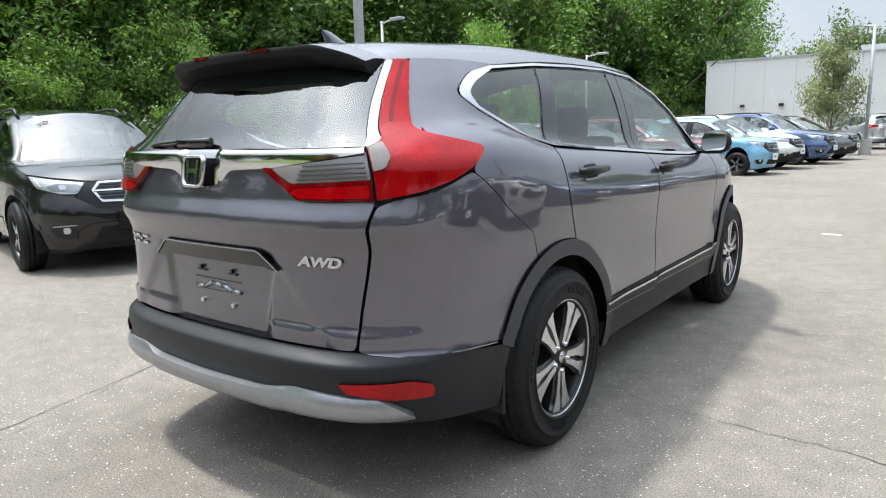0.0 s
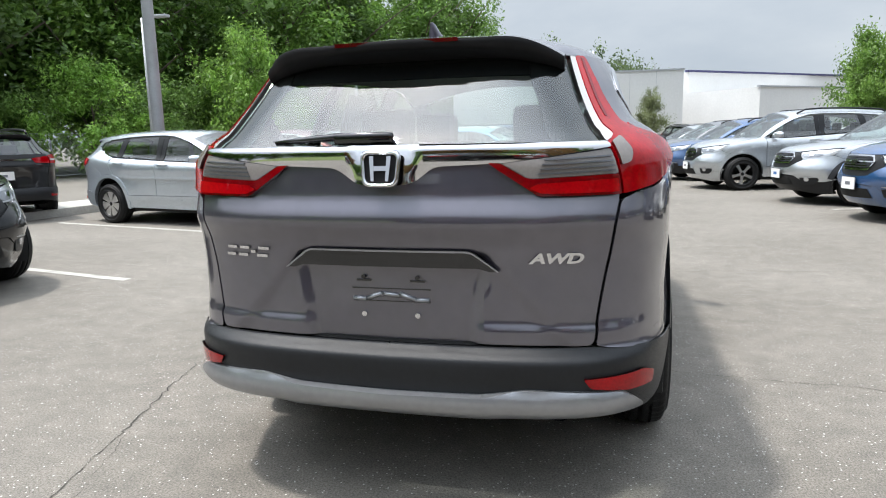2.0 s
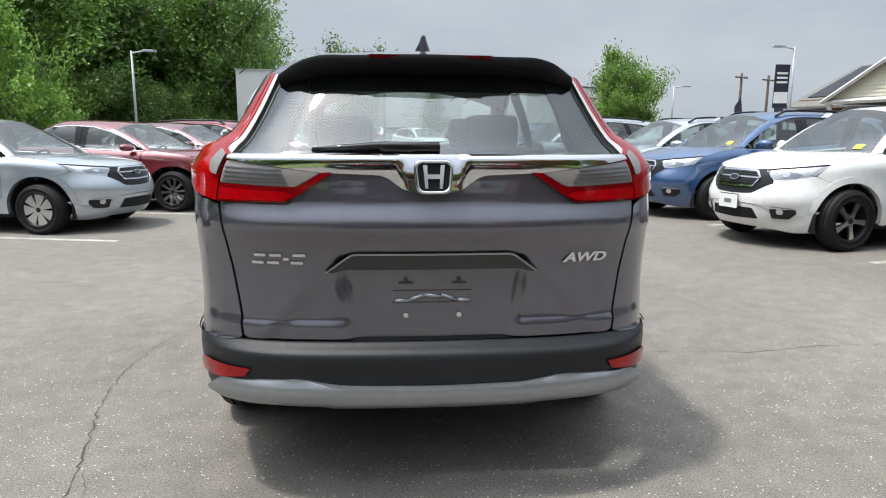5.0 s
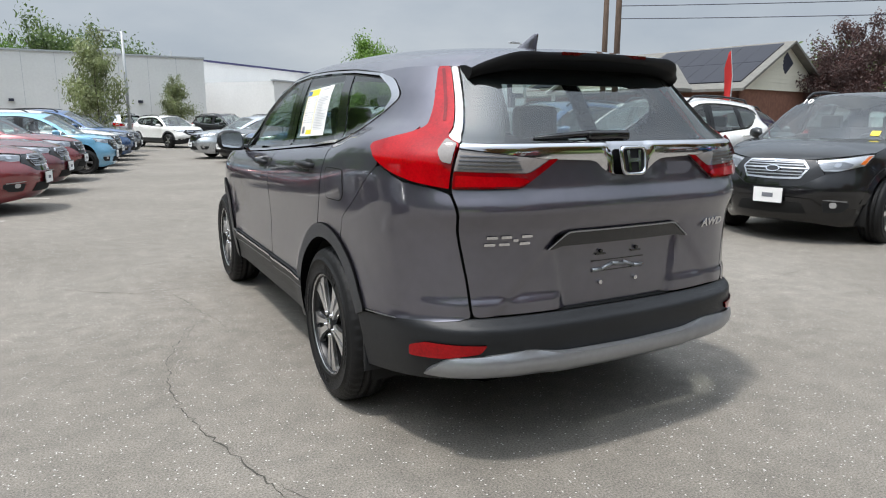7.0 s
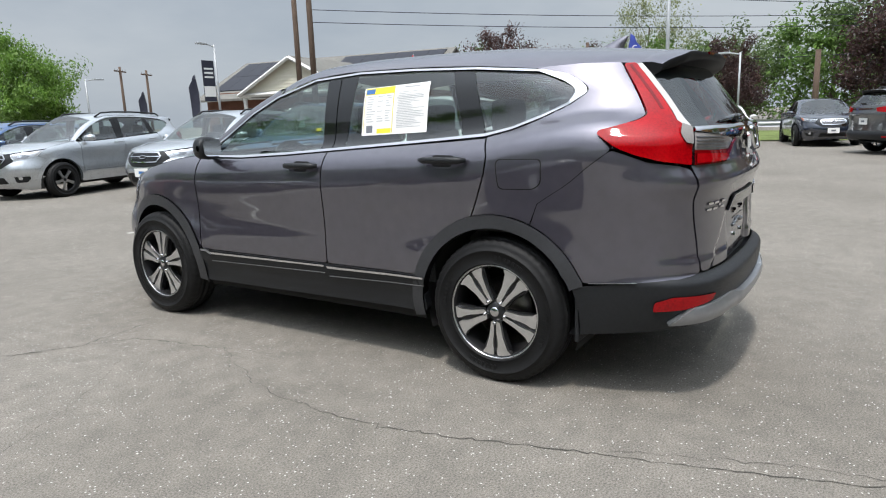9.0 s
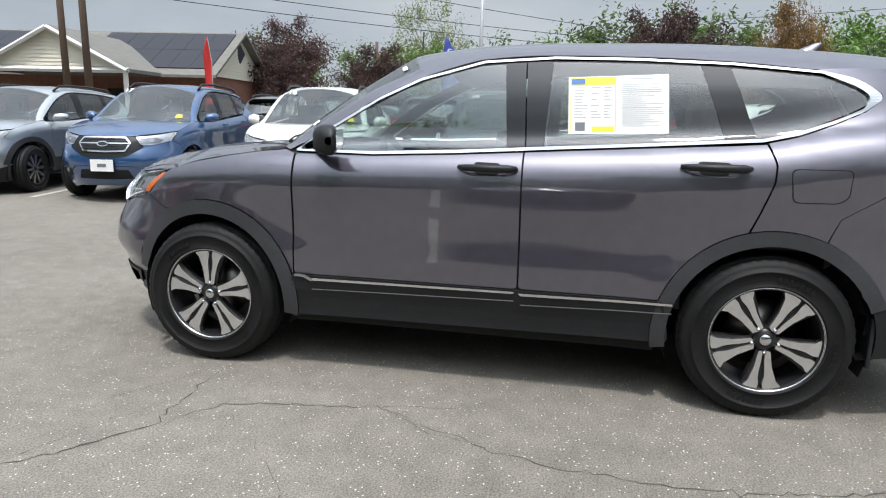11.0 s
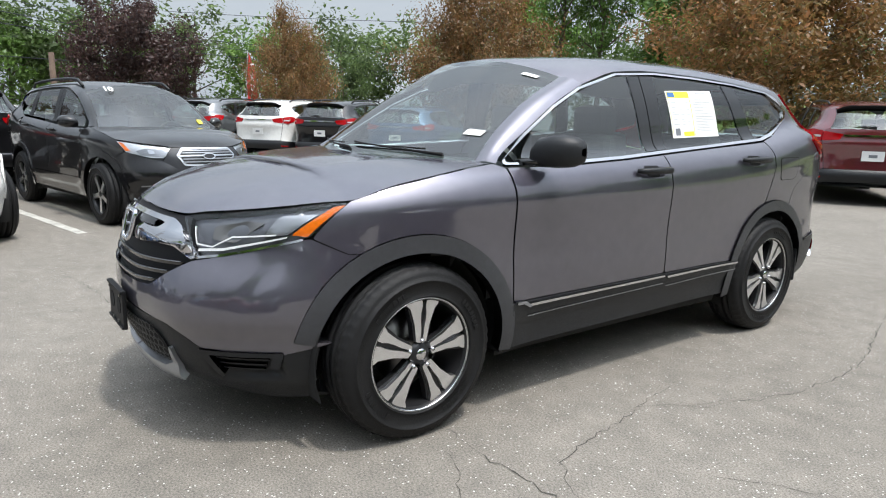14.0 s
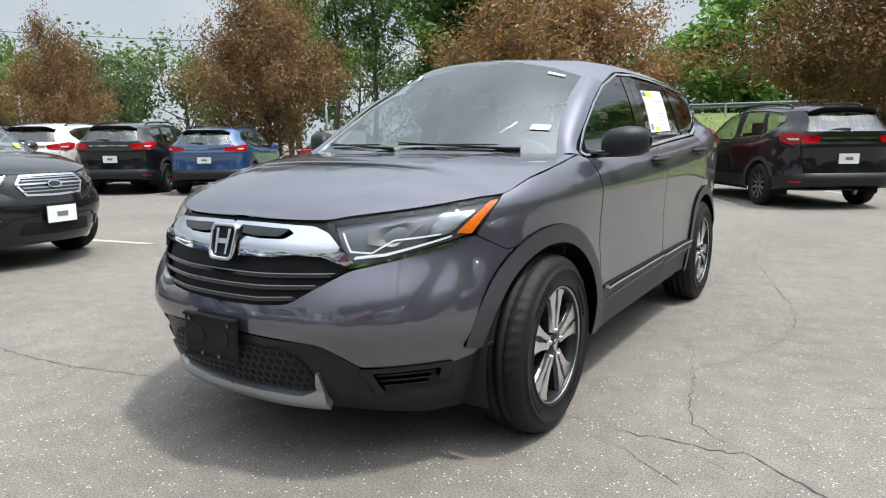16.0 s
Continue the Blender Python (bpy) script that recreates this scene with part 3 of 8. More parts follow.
    for k in range(5):
        a = k * math.tau / 5 + math.pi / 2
        vv, ff = lathe([(0.0, fx + 0.022), (0.008, fx + 0.020), (0.0095, fx - 0.002)], 8)
        out["wheel_nut%d" % k] = mesh_of("wheel_nut", [(p[0], p[1] + 0.057 * math.cos(a), p[2] + 0.057 * math.sin(a)) for p in vv], ff, M["chrome"])
    return out


WHEELS = {}


def add_wheel(parent, style, x, y, side, R=0.364, fine=False, steer=0.0, width=0.225):
    key = (style, fine)
    if key not in WHEELS:
        WHEELS[key] = wheel_meshes(fine, style)
    k = R / 0.364
    w = new("wheel")
    w.parent = parent
    w.matrix_local = pose(x * side, y, R * 0.985, 0, 0, (0 if side > 0 else 180) + steer) @ Matrix.Diagonal((width / 0.225, k, k, 1)) @ pose(0, 0, 0, random.uniform(0, 70) if not fine else (36 if y < 0 else -4))
    for name, me in WHEELS[key].items():
        if name[:9] in ("wheel_nut", "brake_dis", "rim_lip", "centre_ca") and not fine:
            continue
        ob = new(name.rstrip("0123456789"), me)
        ob.parent = w
    return w

# ---------------------------------------------------------------- panels shared by all cars
BASE = Shell(**CRV)
AXLE_R, AXLE_F, AXLE_Z = -1.30, 1.36, 0.355


PMEMO = {}


def P(y, z):
    if (y, z) not in PMEMO:
        PMEMO[(y, z)] = BASE.side(y, z)
    return (PMEMO[(y, z)], z)


def arc(yc, r, a0, a1, n=14):
    """Points on the flank on a circle round an axle; angles from the tail (0) over the top (90) to the nose (180)."""
    out = []
    for a in np.linspace(radians(a0), radians(a1), n):
        out.append((*P(yc - r * math.cos(a), AXLE_Z + r * math.sin(a)), 0))
    return out


# outline of the side windows with their bright frame, from the front foot along the belt to the tail and back over the top
WINDOW = [(0.905, 1.098, 0.03), (0.50, 1.094), (0.10, 1.112), (-0.30, 1.137), (-0.80, 1.168), (-1.22, 1.197), (-1.36, 1.228), (-1.50, 1.280), (-1.62, 1.335),
          (-1.705, 1.395, 0.05), (-1.60, 1.468, 0.08), (-1.45, 1.500), (-1.10, 1.533), (-0.70, 1.552), (-0.33, 1.558), (0.0, 1.538), (0.30, 1.455), (0.50, 1.362),
          (0.72, 1.228)]
BELT = pchip(sorted([(y, z) for y, z, *_ in WINDOW[:9]]))
TOPLINE = pchip(sorted([(y, z) for y, z, *_ in WINDOW[10:]] + [(0.905, 1.098)]))


def inset(poly, d):
    """Moves an outline of (y, z) inwards."""
    pts = [np.array(p[:2], float) for p in poly]
    area = sum(pts[i - 1][0] * pts[i][1] - pts[i][0] * pts[i - 1][1] for i in range(len(pts)))
    sg = 1 if area > 0 else -1
    out = []
    for i in range(len(pts)):
        a, b, c = pts[i - 1], pts[i], pts[(i + 1) % len(pts)]
        n1, n2 = np.array((-(b - a)[1], (b - a)[0])), np.array((-(c - b)[1], (c - b)[0]))
        n1, n2 = n1 / np.linalg.norm(n1), n2 / np.linalg.norm(n2)
        n = n1 + n2
        n = n / max(0.35, float(n @ n) / 2) if float(n @ n) > 0 else n1
        out.append((*(b + sg * n * d), *poly[i][2:]))
    return out


def tail_dent(s, z):
    """The hollow for the number plate in the tailgate."""
    edge = 0.315 + np.clip(0.87 - z, 0, 1) * 0.95
    inner = 0.318 - 0.18 * np.clip(0.86 - z, 0, 1)
    return (-0.014 * smooth(0.888, 0.862, z) * (1 - smooth(inner, inner + 0.035, s))
            - 0.012 * smooth(0.90, 0.84, z) * (1 - smooth(edge - 0.02, edge + 0.05, s))
            + tail_ledge(s, z))


def tail_ledge(s, z):
    """The ledge above the lower edge of the tail, on both sides of the hollow."""
    return 0.010 * smooth(0.658, 0.640, z) * smooth(0.275, 0.345, s) * (1 - smooth(0.70, 0.98, s))


def body_panels(k, car, paint_m, fine=True, style="crv"):
    """Doors, wings, bumpers and the rest of the skin that lies on the shell."""
    R1 = 0.484
    add = k.both
    belt = [(*P(y, float(BELT(y)) - 0.006), 0) for y in (0.5, 0.1, -0.2)]
    door_f = [(*P(0.880, 0.505), 0.02), (*P(0.880, 1.0), 0.01), (*P(0.886, 1.088), 0.01)] + belt[:2] + [(*P(-0.213, float(BELT(-0.213)) - 0.006), 0.004), (*P(-0.215, 0.505), 0.02)]
    fd = add("front_door", door_f, paint_m, car)
    belt = [(*P(y, float(BELT(y)) - 0.006), 0) for y in (-0.5, -0.8, -1.1)]
    door_r = [(*P(-0.223, 0.505), 0.02), (*P(-0.221, float(BELT(-0.221)) - 0.006), 0.004)] + belt + [(*P(-1.232, 1.190), 0.004), P(-1.262, 1.11), P(-1.258, 1.04), P(-1.215, 0.91),
              *arc(AXLE_R, R1, 90 + math.degrees(math.asin(0.12 / R1)), 180 - math.degrees(math.asin(0.15 / R1)), 12)]
    rd = add("rear_door", door_r, paint_m, car)
    wing = [(*P(0.888, 0.505), 0.01), (*P(0.890, 1.0), 0.01), (*P(0.897, 1.088), 0.01), (*P(0.95, 1.105), 0.01), P(1.08, 1.092), P(1.25, 1.066), P(1.45, 1.028), (4.737, 0.979, 0.004), (4.800, 0.846, 0.01),
            (4.650, 0.785, 0.004)]
    wing = wing[:10] + arc(AXLE_F, 0.492, 119, 18, 18)
    add("front_wing", wing, paint_m, car)
    quarter = [(*P(-1.240, 1.195), 0.004), P(-1.270, 1.11), P(-1.266, 1.04), P(-1.223, 0.91), *arc(AXLE_R, R1, 103.2, 67, 8), (1.432, 0.897, 0.004), (1.081, 1.137, 0.02),
               (1.150, 1.206, 0.02), (0.965, 1.258, 0.02), (0.930, 1.275, 0.02), (0.938, 1.32), (0.966, 1.512, 0.01), P(-1.62, 1.516), P(-1.45, 1.510), (*P(-1.43, 1.502), 0.01)]
    quarter += [(*P(y, z), 0.02) for y, z, *_ in WINDOW[10:11]] + [(*P(-1.71, 1.40), 0.05)] + [(*P(y, z - 0.004), 0) for y, z, *_ in reversed(WINDOW[6:9])]
    qp = add("quarter_panel", quarter, paint_m, car)
    corner = [(0.684, 0.592, 0.01), (0.722, 0.848), (0.757, 1.042, 0.01), (0.80, 1.060), (0.93, 1.080), (1.0785, 1.1345, 0.02), (1.4295, 0.8955, 0.004), *arc(AXLE_R, R1, 66.2, 24, 12), (1.007, 0.556), (0.72, 0.576)]
    add("bumper_cover", corner, paint_m, car, dent=tail_ledge, step=0.016 if fine else None)
    gate = [(-0.674, 0.592, 0.02), (0.674, 0.592, 0.02), (0.712, 0.848), (0.746, 1.042), (0.746, 1.212, 0.01), (-0.746, 1.212, 0.01), (-0.746, 1.042), (-0.712, 0.848)]
    tg = k.panel("tailgate", gate, paint_m, car, dent=tail_dent, step=0.012 if fine else None)
    nose = [(BASE.s3, 0.618), (5.561, 0.622), (5.44, 0.632, 0.03), (5.235, 0.748, 0.02), (5.112, 0.774), (4.835, 0.841, 0.01), (4.806, 0.843, 0.006), (4.649, 0.7815, 0.006), *arc(AXLE_F, 0.492, 120, 168, 12),
            (4.69, 0.447, 0.01), (4.88, 0.404), (5.195, 0.418, 0.02), (5.318, 0.506, 0.03), (5.60, 0.520), (BASE.s3, 0.520)]
    add("front_bumper", nose, paint_m, car, step=0.016 if fine else None, dent=lambda s, z: 0.034 * smooth(0.815, 0.62, z) * smooth(0.44, 0.56, z) * smooth(5.50, 5.22, s) * smooth(4.70, 4.90, s) - 0.005 * np.exp(-(((s - 4.97 + (z - 0.66) * 0.5) / 0.035) ** 2 + ((z - 0.66) / 0.07) ** 2)))
    # lower, unpainted parts
    pl = M["plastic"] if style != "painted" else paint_m
    sill = [(*P(0.895, 0.50), 0.01), (*P(-0.86, 0.50), 0.01), (*P(-0.885, 0.40), 0.02), (*P(-0.90, 0.305), 0.03), (*P(0.88, 0.292), 0.03)]
    add("sill_cladding", sill, pl, car, lift=0.012, depth=0.05, dent=lambda s, z: -0.010 * smooth(0.44, 0.40, z) * smooth(0.27, 0.33, z))
    def ring(yc, a0, a1, r0, r1, n=26):
        return arc(yc, r1, a0, a1, n) + arc(yc, r0, a1, a0, n)
    arch = M["arch_plastic"] if pl is M["plastic"] else pl
    add("front_arch_trim", ring(AXLE_F, -8, 168, 0.418, 0.490), arch, car, lift=0.012, depth=0.06, round_by=0.004)
    add("rear_arch_trim", ring(AXLE_R, 22, 189, 0.418, 0.482), arch, car, lift=0.012, depth=0.06, round_by=0.004)
    skirt = [(0.0, 0.586), (0.672, 0.586, 0.01), (0.715, 0.579, 0.01), (1.007, 0.560), (*arc(AXLE_R, R1 - 0.004, 22, 23, 2)[0][:2], 0.004), *arc(AXLE_R, 0.430, 21.5, -8, 8), (1.27, 0.295, 0.03), (0.90, 0.340), (0.60, 0.376), (0.0, 0.384)]
    add("rear_bumper_skirt", skirt, pl, car, lift=0.006, depth=0.06, step=0.011 if fine else None)
    add("front_bumper_skirt", [(BASE.s3, 0.512), (5.60, 0.512), (5.322, 0.500, 0.02), (5.20, 0.415, 0.02), (4.88, 0.401), (4.695, 0.444), (*arc(AXLE_F, 0.492, 168.5, 169, 2)[0][:2], 0.004), *arc(AXLE_F, 0.398, 168.5, 199, 8), (4.75, 0.205, 0.03), (5.02, 0.19), (5.34, 0.235),
                               (BASE.s3, 0.24)], pl, car, lift=-0.002, depth=0.06, step=0.013 if fine else None,
        dent=lambda s, z: -0.032 * smooth(5.185, 5.150, s) * smooth(4.890, 4.920, s) * smooth(0.408, 0.390, z) * smooth(0.288 + (4.99 - s) * 0.12, 0.306 + (4.99 - s) * 0.12, z))
    return dict(front_door=fd, rear_door=rd, tailgate=tg, quarter=qp)


def window_panels(k, car, glass_f, glass_r, fine=True, trim=None):
    """Side panes, their bright frame and black pillars."""
    inner = inset(WINDOW, 0.020)
    ib, it = pchip(sorted([(y, z) for y, z, *_ in inner[:9]])), pchip(sorted([(y, z) for y, z, *_ in inner[9:]] + [tuple(inner[0][:2])]))

    def pane(y0, y1, lean0=0.0, lean1=0.0, tip=()):
        ys = np.linspace(y0, y1, 12)
        lo = [(*P(y, float(ib(y))), 0) for y in ys]
        hi = [(*P(y + lean, float(it(y + lean))), 0) for y, lean in zip(ys[::-1], np.linspace(lean1, lean0, 12))]
        return lo + list(tip) + hi
    front = [(*P(inner[0][0] - 0.10, float(ib(0.80))), 0.02)] + pane(0.78, -0.130, -0.06, 0.03)[0:12] + pane(0.78, -0.130, -0.06, 0.03)[12:-1]
    k.both("front_window", front, glass_f, car, lift=-0.006, depth=0.004)
    k.both("rear_window", pane(-0.300, -1.075, -0.02, 0.11), glass_r, car, lift=-0.006, depth=0.004)
    quarter = [(*P(-1.20, float(ib(-1.20))), 0.01), (*P(-1.36, float(ib(-1.36))), 0)] + [(*P(y, z), 0.03) for y, z, *_ in inner[7:12]] + [(*P(-1.09, float(it(-1.09))), 0.01)]
    k.both("quarter_window", quarter, glass_r, car, lift=-0.006, depth=0.004)
    for y0, y1, l0, l1 in ((-0.130, -0.214, 0.03, 0.02), (-0.221, -0.300, 0.02, -0.02), (-1.075, -1.20, 0.11, 0.11)):
        k.both("pillar", pane(y0, y1, l0, l1), M["gloss_black"] if fine else M["plastic"], car, lift=-0.003, depth=0.012, round_by=0.0)
    if trim:
        # bright frame: a band between the outline and its inset
        for sgn in (1, -1):
            outer = rounded([P(y, z) + tuple(r) for y, z, *r in WINDOW], 0.0)
            W2 = [(*P(y, z), *r) for y, z, *r in inset(WINDOW, 0.0115)]
            for i in (9, 10):
                W2[i] = (*P(*[a_ + b_ for a_, b_ in zip(inset(WINDOW, 0.034)[i][:2], (0, 0))]), *WINDOW[i][2:])
            inn = rounded(W2, 0.0)
            o, q = np.array(outer), np.array(inn)
            m = min(len(o), len(q))
            verts, faces = [], []
            for (s_, z_), lift in [(p, 0.004) for p in o[:m]] + [(p, 0.006) for p in q[:m]] + [(p, -0.008) for p in o[:m]] + [(p, -0.010) for p in q[:m]]:
                p = BASE.at(s_ * sgn, z_)
                nn = BASE.normal(s_ * sgn, z_)
                nn[0] = abs(nn[0]) * sgn
                verts.append(p + nn * lift)
            for i in range(m):
                j = (i + 1) % m
                quad = [(i, j, m + j, m + i), (2 * m + i, 2 * m + j, j, i), (m + i, m + j, 3 * m + j, 3 * m + i)]
                faces += quad if sgn > 0 else [f[::-1] for f in quad]
            put("window_frame", mesh_of("window_frame", k.bend(verts), faces, trim, False), car, "bright chrome window surround")


ROOF_ROWS = [(0.27, 0.45, 1.600), (0.15, 0.25, 1.627), (0.0, 0.05, 1.645), (-0.33, -0.33, 1.660), (-0.8, -0.8, 1.660), (-1.1, -1.15, 1.650), (-1.45, -1.5, 1.628), (-1.7, -1.76, 1.604),
             (-1.885, -1.96, 1.580)]
ROOF_EDGE = pchip([(-1.95, 1.500), (-1.885, 1.506), (-1.7, 1.513), (-1.45, 1.507), (-1.3, 1.521), (-1.1, 1.540), (-0.7, 1.560), (-0.33, 1.566), (0.0, 1.546), (0.15, 1.508), (0.27, 1.470)])
CENTRE_Y = pchip(sorted([(a, b) for a, b, c in ROOF_ROWS]))
CENTRE_Z = pchip(sorted([(a, c) for a, b, c in ROOF_ROWS]))


def roof_row(ye, m=23):
    ze = float(ROOF_EDGE(ye))
    xe = float(BASE.at(BASE.side(ye, ze), ze)[0])
    u = np.linspace(-1, 1, m)
    yc, zc = float(CENTRE_Y(ye)), float(CENTRE_Z(ye))
    a = np.abs(u)
    x = xe * np.sign(u) * (1 - (1 - a) ** 1.15)
    row = np.stack((x, yc + (ye - yc) * a ** 2.2, zc - (zc - ze) * (0.42 * a ** 2 + 0.58 * a ** 5)), -1)
    if ye > 0.0:
        # towards the windscreen the row takes over the header's curve
        head = screen_row(1.0, 41)
        e = np.concatenate(([(-xe, ye, ze)], head, [(xe, ye, ze)]))
        t = float(smooth(0.0, 0.27, ye))
        back = (0, (ye - 0.27) * 0.8, (0.27 - ye) * 0.22)
        front = np.stack((x, np.interp(x, e[:, 0], e[:, 1]), np.interp(x, e[:, 0], e[:, 2])), -1) + np.array(back) * (1 - a[:, None])
        row = row * (1 - t) + front * t
    return row


SCREEN_EDGE = [(0.728, 0.985, 1.100), (0.668, 0.800, 1.250), (0.622, 0.570, 1.395), (0.585, 0.330, 1.505)]
SE_X, SE_Y, SE_Z = (pchip([(i / 3, p[j]) for i, p in enumerate(SCREEN_EDGE)]) for j in range(3))


def screen_row(v, m=21, shrink=1.0):
    xe, ye, ze = float(SE_X(v)), float(SE_Y(v)), float(SE_Z(v))
    yc, zc = 1.215 + (0.455 - 1.215) * v, 1.095 + 0.505 * v + 0.02 * math.sin(v * math.pi)
    u = np.linspace(-1, 1, m) * shrink
    a = np.abs(u)
    return np.stack((xe * u, yc + (ye - yc) * a ** 2.2, zc + (ze - zc) * a ** 2.4), -1)


HOOD_EDGE = [(0.96, 1.109), (1.08, 1.0955), (1.25, 1.0695), (1.45, 1.0315)]


def hood_rows(m=25, n=40):
    line = [BASE.at(BASE.side(y, z), z) for y, z in HOOD_EDGE]
    line += [BASE.at(s, z) for s, z in ((4.737, 0.983), (4.843, 0.976), (4.96, 0.963), (5.074, 0.949), (5.19, 0.936), (5.292, 0.924), (5.38, 0.910), (5.50, 0.908), (5.613, 0.908), (5.70, 0.908))]
    t = np.linspace(0, 1, len(line))
    cx, cy, cz = (pchip(list(zip(t, [p[j] for p in line]))) for j in range(3))
    spine = pchip([(0.9, 1.118), (1.1, 1.116), (1.3, 1.108), (1.5, 1.092), (1.7, 1.066), (1.9, 1.025), (2.0, 0.994), (2.08, 0.956), (2.13, 0.918), (2.16, 0.904)])
    rows = []
    for v in np.linspace(0, 1, n):
        xb, yb, zb = float(cx(v)), float(cy(v)), float(cz(v))
        u = np.linspace(-1, 1, m)
        a = np.abs(u)
        x = xb * u
        crown = max(0.0, float(spine(yb)) - zb)
        z = zb + crown * (1 - a ** 2.6) + 0.007 * np.exp(-((np.abs(x) - 0.50 + 0.10 * (yb - 1.2)) / 0.045) ** 2) * smooth(1.0, 0.9, a) * smooth(2.1, 1.8, yb)
        y = yb + (0.11 if v < 0.3 else 0.11 * (1 - smooth(0.0, 0.35, v))) * (1 - a ** 2) * (1 - v) * 0.9
        rows.append(np.stack((x, y + 0 * x, z), -1))
    return rows


def top_panels(k, car, paint_m, glass_f, glass_r, fine=True, spoiler_m=None):
    k.loft("roof", [roof_row(y) for y in np.linspace(0.27, -1.885, 36 if fine else 16)], paint_m, car)
    k.loft("windscreen", [screen_row(v) for v in np.linspace(1, 0, 14 if fine else 7)], glass_f, car, flat=False)
    for sg in (1, -1):
        rows = []
        for v in np.linspace(0, 1, 16 if fine else 8):
            w = [(0.93, 1.105), (0.72, 1.232), (0.50, 1.365), (0.27, 1.470)]
            oy = float(pchip([(i / 3, p[0]) for i, p in enumerate(w)])(v))
            oz = float(pchip([(i / 3, p[1]) for i, p in enumerate(w)])(v))
            o = BASE.at(BASE.side(oy, oz), oz)
            e = np.array((float(SE_X(v)), float(SE_Y(v)), float(SE_Z(v))))
            row = []
            for u in np.linspace(0, 1, 6):
                q = o + (e - o) * u + np.array((0.010, 0.012, 0.012)) * math.sin(u * math.pi)
                row.append(q * (sg, 1, 1))
            rows.append(row if sg > 0 else row[::-1])
        k.loft("pillar_cover", rows, paint_m, car)
    k.loft("bonnet", hood_rows() if fine else hood_rows(17, 20), paint_m, car)
    # scuttle under the windscreen
    k.loft("scuttle", [screen_row(0.0) + (0, 0.01, 0.004), screen_row(0.0) * (1.02, 1, 1) + (0, 0.10, -0.012), screen_row(0.0) * (1.02, 1, 1) + (0, 0.16, -0.05)], M["plastic"], car)
    # rear screen and the spoiler over it
    k.panel("rear_screen", [(-0.744, 1.214, 0.012), (0.744, 1.214, 0.012), (0.772, 1.264), (0.860, 1.50, 0.01), (-0.860, 1.50, 0.01), (-0.772, 1.264)], glass_r, car, lift=-0.004, depth=0.004)
    if fine:
        # black printed border of the rear screen
        k.both("screen_border", [(0.575, 1.216, 0.05), (0.742, 1.216, 0.01), (0.770, 1.264), (0.858, 1.497, 0.01), (0.66, 1.497, 0.08), (0.640, 1.33, 0.06)], M["under"], car, lift=-0.010, depth=0.003)
        k.panel("screen_border", [(-0.70, 1.495, 0), (-0.68, 1.445, 0.03), (0.68, 1.445, 0.03), (0.70, 1.495, 0)], M["under"], car, lift=-0.014, depth=0.003)
    rows = []
    top = roof_row(-1.885, 61)
    xe = float(top[-1, 0]) + 0.004
    for x in np.linspace(-xe, xe, 49 if fine else 17):
        a = abs(x) / xe
        zt, yt = np.interp(x, top[:, 0], top[:, 2]), np.interp(x, top[:, 0], top[:, 1])
        reach = 0.150 * (1 - smooth(0.80, 1.0, a) * 0.30) - 0.02 * a
        kick = 0.012 * a ** 2 - 0.008 + 0.010 * np.exp(-((a - 0.72) / 0.16) ** 2)
        drop = 1 - 0.10 * smooth(0.80, 1.0, a)
        rows.append([(x, yt + 0.005, zt + 0.003), (x, yt - reach * 0.5, zt - 0.004 + kick), (x, yt - reach, zt - 0.016 + kick), (x, yt - reach - 0.004, zt - 0.026 + kick), (x, yt - reach + 0.002, zt - 0.044 * drop + kick),
                     (x, yt - reach + 0.02, zt - 0.056 * drop), (x, yt - reach * 0.45, zt - 0.070 * drop), (x, yt - 0.02, zt - 0.100 * drop)])
    sp = k.loft("spoiler", [r[:3] for r in rows[::-1]], spoiler_m or paint_m, car)
    k.loft("spoiler_underside", [r[2:] for r in rows[::-1]], M["under"], sp)
    for side in (0, -1):
        end = [k.bend([q])[0] for q in rows[side]]
        put("spoiler_end", mesh_of("spoiler_end", end, [tuple(range(len(end)))], M["under"], False), sp)


